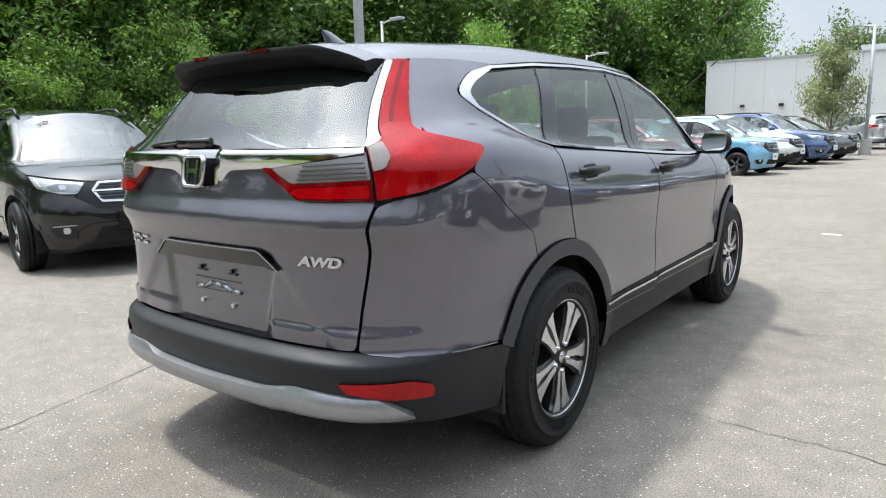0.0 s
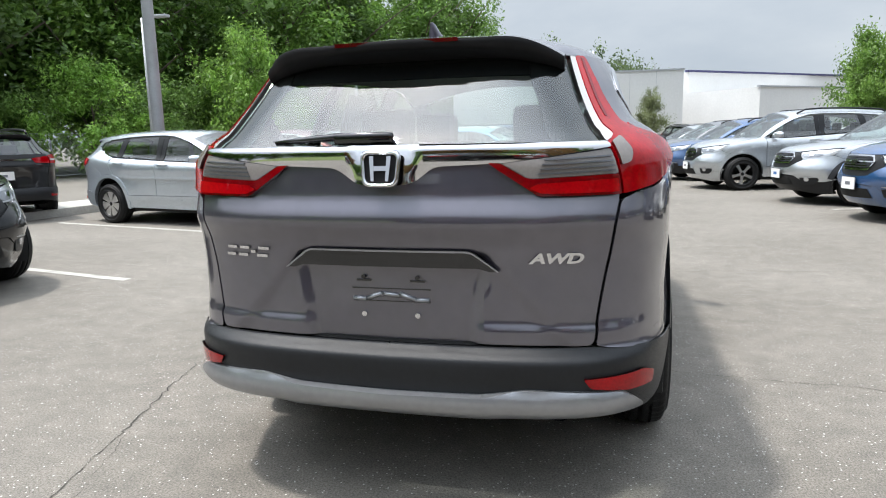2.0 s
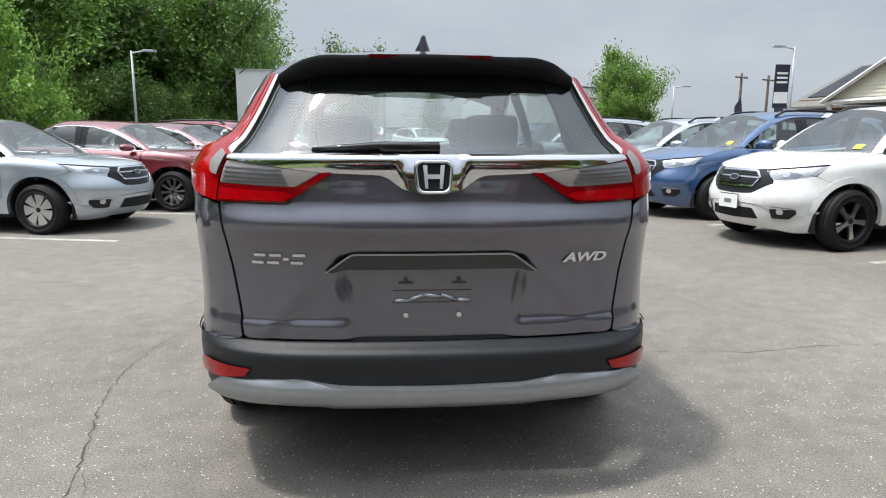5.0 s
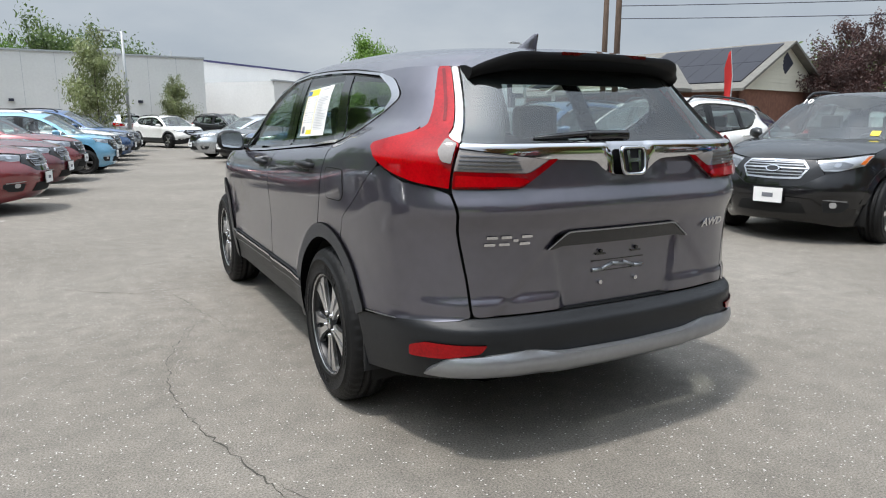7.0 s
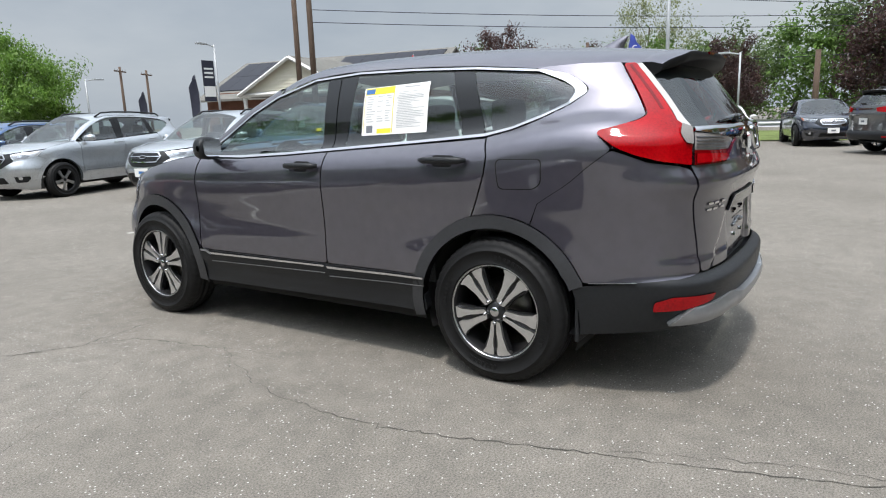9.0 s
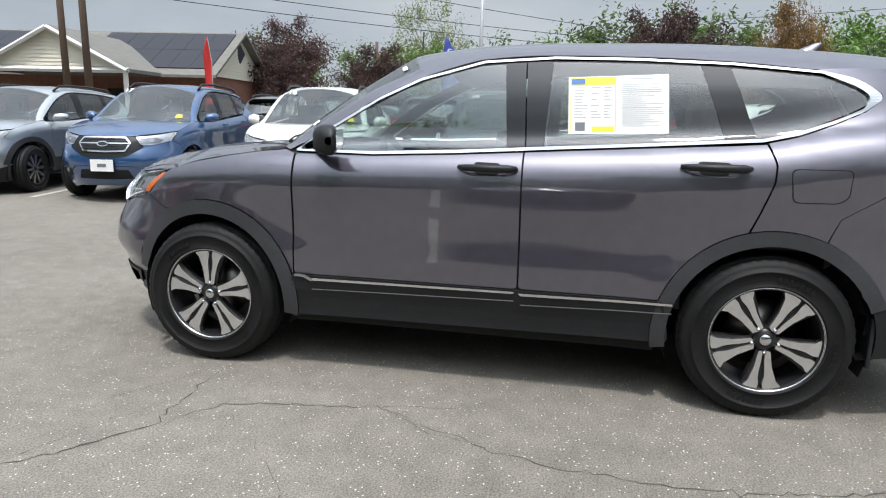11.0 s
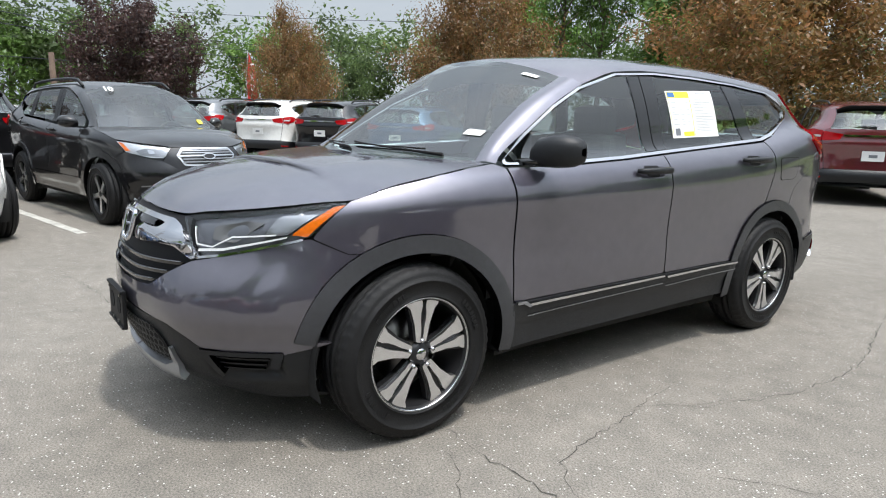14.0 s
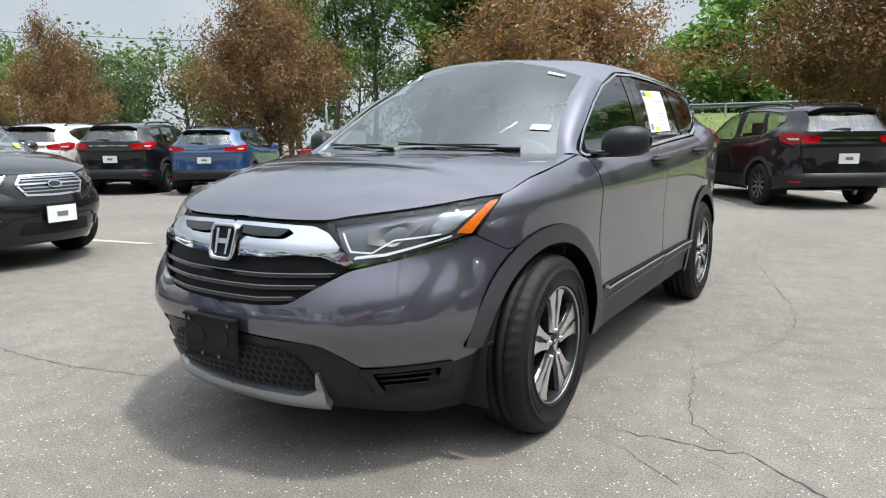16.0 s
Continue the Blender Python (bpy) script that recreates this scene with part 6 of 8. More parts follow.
def build_body(car, kind, front, plate, pm):
    """The first car of a kind: all that does not depend on its paint, wheels and papers."""
    spec = KINDS[kind]
    dims = spec["dims"]
    k = CarMaker(BASE, 0.06, car_warp(*dims, sedan=spec.get("sedan", False), upright=spec.get("upright", 0.0)))
    body_panels(k, car, pm, False, "clad" if kind in ("crossover", "estate", "midsize_suv", "large_suv") else "painted")
    window_panels(k, car, M["dark_glass"], M["dark_glass"], False, M["chrome"] if kind == "saloon" else None)
    if kind == "hatchback":
        k.both("side_mould", [(*P(0.84, 0.745), 0.006), (*P(-1.02, 0.765), 0.006), (*P(-1.02, 0.795), 0.006), (*P(0.84, 0.775), 0.006)], pm, car, lift=0.014, depth=0.014, round_by=0.004)
    top_panels(k, car, pm, M["glass"], M["dark_glass"], False)
    inner_shell(k, car, False)
    simple_front(k, car, front, plate, pm)
    simple_rear(k, car, pm, plate)
    if spec.get("rails"):
        for sg in (1, -1):
            line = []
            for ye in (0.10, 0.0, -0.3, -0.8, -1.2, -1.45, -1.55):
                r = roof_row(ye)
                q = r[int(len(r) * 0.09)] if sg < 0 else r[int(len(r) * 0.91)]
                lift = 0.012 if ye in (0.10, -1.55) else 0.055
                line.append((float(q[0]), float(q[1]), float(q[2]) + lift))
            k.tube("roof_rail", line, 0.018, M["plastic"], car)
    for sg in (1, -1):
        rows = []
        for px, py, pz, ry, rz in ((0.862, 0.725, 1.140, 0.04, 0.04), (0.885, 0.70, 1.155, 0.075, 0.066), (0.97, 0.67, 1.162, 0.08, 0.072), (1.035, 0.645, 1.162, 0.06, 0.052), (1.05, 0.635, 1.162, 0.02, 0.018)):
            row = [(px * sg, py + ry * math.cos(a) * (1 if math.cos(a) > 0 else 0.5), pz + rz * math.sin(a)) for a in np.linspace(0, math.tau, 12, endpoint=False)]
            rows.append(row if sg < 0 else row[::-1])
        k.loft("door_mirror", rows, pm, car, close=True)
        for y0, z0 in ((-0.06, 1.05), (-1.03, 1.085)):
            q = BASE.at(BASE.side(y0, z0), z0)
            k.tube("door_handle", [(sg * (float(q[0]) + 0.012), y0 + 0.11, z0), (sg * (float(q[0]) + 0.034), y0, z0), (sg * (float(q[0]) + 0.012), y0 - 0.11, z0)], 0.013, pm, car)
    return k


def other_car(name, kind, paint_key, x, y, turn, label, wheel="five", front="hex", plate="grey", year="", sheet=False):
    dims = KINDS[kind]["dims"]
    car = thing(name, pose(x, y, 0, 0, 0, turn), label, "car")
    key, pm = (kind, front, plate), M[paint_key]
    if key not in PROTO:
        k = build_body(car, kind, front, plate, pm)
        parts = [(o, o.parent) for o in car.children_recursive]
        PROTO[key] = k, pm, parts
    else:
        k, first, parts = PROTO[key]
        made = {}
        for o, up in parts:
            q = o.copy()
            scene.collection.objects.link(q)
            q.parent = made.get(up, car)
            made[o] = q
            if o.data.materials[0] == first and first != pm:
                q.material_slots[0].link = "OBJECT"
                q.material_slots[0].material = pm
    kx = dims[4] / 1.835
    for sg in (1, -1):
        add_wheel(car, wheel, 0.81 * kx, dims[1], sg, dims[7])
        add_wheel(car, wheel, 0.81 * kx, dims[2], sg, dims[7])
    if year:
        r = screen_row(0.86, 41)
        c = k.bend(np.array([(0.40, float(np.interp(0.40, r[:, 0], r[:, 1])), float(np.interp(0.40, r[:, 0], r[:, 2])))]))[0]
        slope = math.degrees(math.atan2(0.505, 0.76))
        letters("year_mark", year, 0.13, Matrix.Translation((float(c[0]), float(c[1]) + 0.022, float(c[2]) + 0.030)) @ pose(0, 0, 0, 0, 0, 180) @ pose(0, 0, 0, slope, 0, 0), M["paper"], car, "white numerals on the windscreen", 0.002)
        lo, hi = screen_row(0.10, 41), screen_row(0.20, 41)
        q = [(x_, float(np.interp(x_, r_[:, 0], r_[:, 1])) + 0.006, float(np.interp(x_, r_[:, 0], r_[:, 2])) + 0.006) for x_, r_ in ((-0.60, lo), (-0.52, lo), (-0.52, hi), (-0.60, hi))]
        put("screen_label", mesh_of("screen_label", k.bend(q), [(0, 1, 2, 3)], M["yellow"], False), car, "small yellow label on the windscreen")
    if sheet:
        k.panel("price_sheet", [(*P(-0.45, 1.24), 0), (*P(-0.80, 1.26), 0), (*P(-0.80, 1.47), 0), (*P(-0.45, 1.46), 0)], M["paper"], car, lift=0.0, depth=0.001, round_by=0)
    return car

# ---------------------------------------------------------------- paints of the other cars
for key, c, mt in (("p_black", (0.007, 0.007, 0.008), 0.0), ("p_silver", (0.50, 0.53, 0.56), 0.75), ("p_red", (0.20, 0.012, 0.018), 0.35), ("p_blue", (0.020, 0.075, 0.20), 0.35), ("p_white", (0.78, 0.78, 0.76), 0.0),
                   ("p_ice", (0.46, 0.51, 0.56), 0.6), ("p_sky", (0.16, 0.42, 0.62), 0.1), ("p_grey", (0.10, 0.105, 0.11), 0.5), ("p_navy", (0.010, 0.016, 0.035), 0.3), ("p_brown", (0.05, 0.03, 0.024), 0.4), ("p_wine", (0.12, 0.008, 0.016), 0.35)):
    M[key] = paint(key[2:] + "_paint", c, mt, 0.30)


# ---------------------------------------------------------------- ground
def asphalt():
    m = bpy.data.materials.new("asphalt")
    m.use_nodes = True
    t = m.node_tree
    b = t.nodes["Principled BSDF"]
    tc = t.nodes.new("ShaderNodeTexCoord")

    def tex(kind, scale, **kw):
        n = t.nodes.new(kind)
        n.inputs["Scale"].default_value = scale
        for k_, v_ in kw.items():
            n.inputs[k_].default_value = v_
        t.links.new(tc.outputs["Object"], n.inputs["Vector"])
        return n

    def ramp(src, a, b_, ca, cb):
        r = t.nodes.new("ShaderNodeValToRGB")
        r.color_ramp.elements[0].position, r.color_ramp.elements[1].position = a, b_
        r.color_ramp.elements[0].color, r.color_ramp.elements[1].color = (*ca, 1), (*cb, 1)
        t.links.new(src, r.inputs["Fac"])
        return r.outputs["Color"]

    def mix(kind, a, b_, fac):
        n = t.nodes.new("ShaderNodeMix")
        n.data_type, n.blend_type = "RGBA", kind
        n.inputs["Factor"].default_value = fac
        t.links.new(a, n.inputs["A"])
        t.links.new(b_, n.inputs["B"])
        return n.outputs["Result"]
    big = tex("ShaderNodeTexNoise", 0.45, Detail=7.0, Roughness=0.6)
    col = ramp(big.outputs["Fac"], 0.30, 0.72, (0.158, 0.146, 0.128), (0.218, 0.203, 0.181))
    mid = tex("ShaderNodeTexNoise", 7.0, Detail=8.0, Roughness=0.65)
    col = mix("MULTIPLY", col, ramp(mid.outputs["Fac"], 0.32, 0.68, (0.82, 0.82, 0.82), (1.12, 1.11, 1.10)), 1.0)
    fine = tex("ShaderNodeTexNoise", 120.0, Detail=5.0, Roughness=0.75)
    col = mix("MULTIPLY", col, ramp(fine.outputs["Fac"], 0.36, 0.66, (0.50, 0.49, 0.48), (1.50, 1.49, 1.47)), 1.0)
    stones = tex("ShaderNodeTexVoronoi", 105.0)
    pick = t.nodes.new("ShaderNodeSeparateColor")
    t.links.new(stones.outputs["Color"], pick.inputs["Color"])
    gt = t.nodes.new("ShaderNodeMath")
    gt.operation = "GREATER_THAN"
    gt.inputs[1].default_value = 0.962
    t.links.new(pick.outputs["Red"], gt.inputs[0])
    lt = t.nodes.new("ShaderNodeMath")
    lt.operation = "LESS_THAN"
    lt.inputs[1].default_value = 0.40
    t.links.new(stones.outputs["Distance"], lt.inputs[0])
    both_ = t.nodes.new("ShaderNodeMath")
    both_.operation = "MULTIPLY"
    t.links.new(gt.outputs[0], both_.inputs[0])
    t.links.new(lt.outputs[0], both_.inputs[1])
    chip = t.nodes.new("ShaderNodeMix")
    chip.data_type = "RGBA"
    chip.inputs["B"].default_value = (0.52, 0.505, 0.47, 1)
    t.links.new(both_.outputs[0], chip.inputs["Factor"])
    t.links.new(col, chip.inputs["A"])
    t.links.new(chip.outputs["Result"], b.inputs["Base Color"])
    b.inputs["Roughness"].default_value = 0.85
    b.inputs["Specular IOR Level"].default_value = 0.35
    bp = t.nodes.new("ShaderNodeBump")
    bp.inputs["Strength"].default_value = 0.6
    bp.inputs["Distance"].default_value = 0.006
    t.links.new(fine.outputs["Fac"], bp.inputs["Height"])
    t.links.new(bp.outputs["Normal"], b.inputs["Normal"])
    return m


bm = bmesh.new()
bmesh.ops.create_grid(bm, x_segments=8, y_segments=8, size=400)
ground = part("ground", bm, asphalt(), None)
tagged(ground, "worn warm-grey asphalt of a car park", "ground", kind="structure")

M["line"] = mat("worn_line_paint", (0.44, 0.43, 0.39), 0.8, vary=0.45, vary_scale=6, bump=0.3, bump_scale=200)
M["crack"] = mat("crack_dark", (0.060, 0.056, 0.048), 0.95, vary=0.4, vary_scale=30)
M["kerb"] = mat("kerb_concrete", (0.42, 0.41, 0.38), 0.85, vary=0.2, vary_scale=2, bump=0.3, bump_scale=60)


def parking_line(a, b, w=0.10):
    """A painted bay line with ragged ends and edges."""
    a, b = Vector((*a, 0)), Vector((*b, 0))
    d = (b - a).normalized()
    n = Vector((-d.y, d.x, 0))
    steps = max(4, int((b - a).length / 0.15))
    rng = random.Random(int(a.x * 100) + int(a.y * 77))
    verts, faces = [], []
    for i in range(steps + 1):
        p = a + (b - a) * i / steps
        for sg in (1, -1):
            q = p + n * sg * (w / 2 + rng.uniform(-0.008, 0.006))
            verts.append((q.x, q.y, 0.004))
    for i in range(steps):
        faces.append((2 * i, 2 * i + 1, 2 * i + 3, 2 * i + 2))
    ob = put("parking_line", mesh_of("parking_line", verts, faces, M["line"], False), None)
    return tagged(ob, "worn white painted parking bay line", "line", "bay lines", "structure")


for a, b in (((-3.66, 0.82), (-8.2, 1.78)), ((-3.36, 3.53), (-8.1, 4.56)), ((-2.93, 6.05), (-7.6, 7.1)), ((-2.55, 8.75), (-7.2, 9.8)), ((-2.2, 11.5), (-6.8, 12.5)), ((-1.85, 14.2), (-6.5, 15.2)),
             ((4.77, 1.78), (9.0, 2.65)), ((5.10, -0.80), (13.2, 0.72)), ((4.42, 4.55), (8.9, 5.45)), ((4.0, 7.15), (8.5, 8.1)), ((9.1, 0.35), (9.3, 0.05)),
             ((0.02, -8.75), (1.45, -11.6)), ((-2.0, -11.3), (-0.9, -13.4)), ((2.3, -7.6), (3.8, -10.4)), ((1.05, 5.02), (1.25, 4.99))):
    parking_line(a, b)


def crack(points, w=0.010, seed=1):
    """A wandering, branching-free crack in the asphalt, drawn as a thin dark ribbon just above it."""
    rng = random.Random(seed)
    line = []
    for (x0, y0), (x1, y1) in zip(points[:-1], points[1:]):
        n = max(2, int(math.hypot(x1 - x0, y1 - y0) / 0.035))
        for i in range(n):
            t = i / n
            line.append((x0 + (x1 - x0) * t + rng.gauss(0, 0.009), y0 + (y1 - y0) * t + rng.gauss(0, 0.009)))
    line.append(points[-1])
    verts, faces = [], []
    for i, p in enumerate(line):
        a, b = line[max(0, i - 1)], line[min(len(line) - 1, i + 1)]
        dx, dy = b[0] - a[0], b[1] - a[1]
        l = math.hypot(dx, dy) or 1
        ww = w * 0.72 * rng.uniform(0.15, 1.0) * (0.3 + 0.7 * math.sin(math.pi * min(1, max(0.03, i / len(line)))))
        verts += [(p[0] - dy / l * ww / 2, p[1] + dx / l * ww / 2, 0.002), (p[0] + dy / l * ww / 2, p[1] - dx / l * ww / 2, 0.002)]
    for i in range(len(line) - 1):
        faces.append((2 * i, 2 * i + 1, 2 * i + 3, 2 * i + 2))
    return put("asphalt_crack", mesh_of("asphalt_crack", verts, faces, M["crack"], False), ground)


for i, (pts, w) in enumerate((
        ([(-1.22, 0.35), (-1.40, 0.10), (-1.55, -0.40), (-1.60, -0.80), (-1.56, -1.20), (-1.46, -1.60), (-1.36, -1.93), (-1.29, -2.25), (-1.18, -2.65), (-1.05, -3.1), (-0.95, -3.8)], 0.013),
        ([(-1.40, 1.28), (-1.78, 1.47), (-2.77, 1.84), (-3.4, 1.9), (-5.0, 2.3)], 0.008),
        ([(-0.90, 1.24), (-1.15, 1.24), (-1.40, 1.22), (-1.63, 1.20), (-1.90, 1.40), (-2.3, 1.75)], 0.015),
        ([(-1.64, 1.17), (-1.52, 1.13), (-1.38, 1.02), (-1.31, 0.76), (-1.26, 0.46), (-1.19, 0.20), (-1.16, 0.0)], 0.010),
        ([(-1.22, 0.35), (-1.36, 0.11), (-1.45, -0.15)], 0.007), ([(-1.08, 1.32), (-1.31, 1.46), (-1.45, 1.56)], 0.006),
        ([(-1.47, -1.56), (-1.28, -2.1), (-1.09, -2.61), (-1.01, -3.17), (-0.9, -5.0)], 0.006),
        ([(0.75, -0.57), (1.01, -0.71), (1.31, -0.76), (1.72, -0.78), (2.05, -0.81), (2.45, -0.73), (3.3, -0.70), (4.6, -0.5)], 0.011),
        ([(0.60, 1.75), (0.82, 1.80), (1.57, 2.01), (2.22, 2.06), (3.1, 2.2)], 0.010), ([(1.55, 2.0), (1.75, 2.3), (2.1, 2.45)], 0.005),
        ([(-3.2, -0.2), (-2.6, 0.1), (-1.9, 0.5), (-1.45, 0.95)], 0.005), ([(1.3, -3.2), (1.9, -2.4), (2.8, -1.9), (4.0, -1.7)], 0.005))):
    crack(pts, w, i + 3)

# ---------------------------------------------------------------- the grey SUV
car = thing("suv", Matrix.Identity(4), "dark grey metallic compact SUV parked on asphalt", "car")
K = CarMaker(BASE, 0.026)
PANELS = body_panels(K, car, M["steel"])
window_panels(K, car, M["glass"], M["dark_glass"], True, M["chrome"])
top_panels(K, car, M["steel"], M["glass"], M["dark_glass"], True)
inner_shell(K, car)
grey_suv(K, car, PANELS)
for sd in (1, -1):
    add_wheel(car, "split", 0.812, AXLE_R, sd, fine=True)
    add_wheel(car, "split", 0.806, AXLE_F, sd, fine=True)

# ---------------------------------------------------------------- parked cars
L_ROW, R_ROW, S_ROW = -101.5, 101.5, -146.0
other_car("black_suv", "wagon_suv", "p_black", -6.42, 0.19, L_ROW, "glossy black SUV with a bright grille, parked nose out", "five", plate="dark", year="20")
other_car("silver_hatchback", "hatchback", "p_ice", -5.62, 5.19, L_ROW, "pale silver-blue hatchback with plastic wheel covers", "cover", plate="")
other_car("red_saloon", "saloon", "p_red", -4.78, 7.62, L_ROW, "dark red saloon parked in a row", "ten", "bright")
other_car("red_saloon", "saloon", "p_wine", -4.55, 10.2, L_ROW, "second dark red saloon parked in a row", "ten", "bright")
other_car("red_crossover", "crossover", "p_red", -4.15, 12.8, L_ROW, "red crossover with black cladding and roof rails", "five")
other_car("blue_hatchback", "small_hatch", "p_sky", -3.0, 15.3, L_ROW, "small sky blue hatchback", "five")
other_car("white_estate", "estate", "p_white", -3.35, 18.0, L_ROW, "white estate car with roof rails", "ten")
other_car("blue_suv", "wagon_suv", "p_blue", -2.75, 20.8, L_ROW, "metallic blue SUV parked in a row", "five")
other_car("grey_crossover", "crossover", "p_grey", -2.35, 23.6, L_ROW, "dark grey crossover parked in a row", "five")
other_car("white_suv", "wagon_suv", "p_white", 6.11, 3.55, R_ROW, "white SUV with tinted windows, parked nose out", "five", year="18")
other_car("blue_suv", "wagon_suv", "p_blue", 5.98, 6.22, R_ROW, "blue SUV with roof rails, parked nose out", "five", year="17")
other_car("silver_estate", "estate", "p_silver", 5.72, 8.72, R_ROW, "silver estate car with black lower cladding", "ten", plate="blue")
other_car("silver_suv", "wagon_suv", "p_silver", 4.45, 11.85, R_ROW, "silver SUV with a price sheet in its window", "five", sheet=True)
other_car("blue_crossover", "crossover", "p_blue", 4.0, 14.75, R_ROW, "bright blue crossover parked nose out", "five")
other_car("black_crossover", "crossover", "p_grey", 3.8, 17.7, R_ROW, "dark grey crossover parked nose out", "five")
other_car("silver_saloon", "saloon", "p_silver", 3.5, 20.6, R_ROW, "silver saloon parked nose out", "five")
other_car("black_suv", "wagon_suv", "p_black", 6.80, 0.90, R_ROW, "black SUV with a chrome grille and white dealer plate", "five", "bright", year="10")
other_car("black_suv", "wagon_suv", "p_black", 11.5, 3.0, R_ROW - 180, "black SUV seen from its tail, parked nose away", "five")
other_car("grey_estate", "estate", "p_grey", 11.3, 6.4, R_ROW - 180, "dark grey estate parked tail out", "five")
other_car("silver_saloon", "saloon", "p_silver", 15.2, 5.6, R_ROW, "pale silver saloon with a bright grille", "five", "bright")
other_car("blue_crossover", "crossover", "p_blue", 11.7, -5.9 - 1.6, S_ROW, "blue crossover seen from its tail", "five")
other_car("black_suv", "midsize_suv", "p_black", 13.75, -6.6, S_ROW, "black SUV with large red tail lamps", "ten")
other_car("white_suv", "midsize_suv", "p_white", 15.35, -5.6, S_ROW, "white SUV seen from its tail", "ten")
other_car("black_suv", "midsize_suv", "p_grey", 17.4, -4.4, S_ROW, "dark grey SUV seen from its tail", "ten")
other_car("brown_saloon", "saloon", "p_brown", 9.6, -9.4, S_ROW, "brown saloon parked tail out", "five")
other_car("red_suv", "large_suv", "p_wine", 2.95, -11.35, S_ROW, "large wine red SUV seen from its tail", "ten")
other_car("black_suv", "large_suv", "p_black", -0.25, -10.75, S_ROW, "large glossy black SUV with roof rails", "ten")
other_car("white_coupe", "coupe", "p_white", 20.2, 1.6, R_ROW + 2, "white coupe with a wide dark grille", "ten")
other_car("navy_saloon", "saloon", "p_navy", 21.6, -1.2, R_ROW + 2, "dark navy saloon with a bright grille", "ten", "bright")
other_car("grey_suv", "large_suv", "p_grey", 22.4, -4.6, -95, "dark grey SUV parked tail out", "ten")
other_car("white_suv", "midsize_suv", "p_white", 20.0, -6.0, -95, "white SUV parked tail out", "ten")
other_car("black_crossover", "crossover", "p_black", -10.7, 5.3, 62, "black crossover seen from its tail, beyond the kerb", "five")
other_car("black_suv", "wagon_suv", "p_black", -12.9, 3.9, 62, "black SUV with a roof rack, seen from its tail", "five")
other_car("white_crossover", "crossover", "p_white", 1.6, 31.5, -155, "white crossover at the far end of the lot", "five")
other_car("silver_suv", "wagon_suv", "p_silver", -1.0, 35.5, 30, "silver SUV at the far end of the lot", "five")
other_car("black_suv", "wagon_suv", "p_black", 5.0, 35.0, -150, "black SUV by the white building", "five")
other_car("grey_suv", "wagon_suv", "p_grey", 8.2, 36.0, -150, "dark grey SUV by the white building", "five")

# ---------------------------------------------------------------- trees
def leaf_material(name, c1, c2, through_amount=0.45):
    m = bpy.data.materials.new(name)
    m.use_nodes = True
    t = m.node_tree
    t.nodes.clear()
    out = t.nodes.new("ShaderNodeOutputMaterial")
    geo = t.nodes.new("ShaderNodeNewGeometry")
    info = t.nodes.new("ShaderNodeObjectInfo")
    ramp = t.nodes.new("ShaderNodeValToRGB")
    ramp.color_ramp.elements[0].color, ramp.color_ramp.elements[1].color = (*c1, 1), (*c2, 1)
    hsv = t.nodes.new("ShaderNodeHueSaturation")
    mr = t.nodes.new("ShaderNodeMapRange")
    mr.inputs["To Min"].default_value, mr.inputs["To Max"].default_value = 0.75, 1.25
    t.links.new(info.outputs["Random"], mr.inputs["Value"])
    tc = t.nodes.new("ShaderNodeTexCoord")
    nz = t.nodes.new("ShaderNodeTexNoise")
    nz.inputs["Scale"].default_value = 7.0
    nz.inputs["Detail"].default_value = 2.0
    clump = t.nodes.new("ShaderNodeMapRange")
    clump.inputs["From Min"].default_value, clump.inputs["From Max"].default_value = 0.35, 0.65
    clump.inputs["To Min"].default_value, clump.inputs["To Max"].default_value = 0.62, 1.35
    mul = t.nodes.new("ShaderNodeMath")
    mul.operation = "MULTIPLY"
    t.links.new(tc.outputs["Object"], nz.inputs["Vector"])
    t.links.new(nz.outputs["Fac"], clump.inputs["Value"])
    t.links.new(mr.outputs[0], mul.inputs[0])
    t.links.new(clump.outputs[0], mul.inputs[1])
    t.links.new(mul.outputs[0], hsv.inputs["Value"])
    t.links.new(geo.outputs["Random Per Island"], ramp.inputs["Fac"])
    t.links.new(ramp.outputs["Color"], hsv.inputs["Color"])
    d = t.nodes.new("ShaderNodeBsdfDiffuse")
    tr = t.nodes.new("ShaderNodeBsdfTranslucent")
    g = t.nodes.new("ShaderNodeBsdfGlossy")
    g.inputs["Roughness"].default_value = 0.45
    g.inputs["Color"].default_value = (0.6, 0.6, 0.6, 1)
    mx, mx2 = t.nodes.new("ShaderNodeMixShader"), t.nodes.new("ShaderNodeMixShader")
    mx.inputs[0].default_value, mx2.inputs[0].default_value = through_amount, 0.05
    t.links.new(hsv.outputs["Color"], d.inputs["Color"])
    t.links.new(hsv.outputs["Color"], tr.inputs["Color"])
    t.links.new(d.outputs[0], mx.inputs[1])
    t.links.new(tr.outputs[0], mx.inputs[2])
    t.links.new(mx.outputs[0], mx2.inputs[1])
    t.links.new(g.outputs[0], mx2.inputs[2])
    t.links.new(mx2.outputs[0], out.inputs["Surface"])
    return m


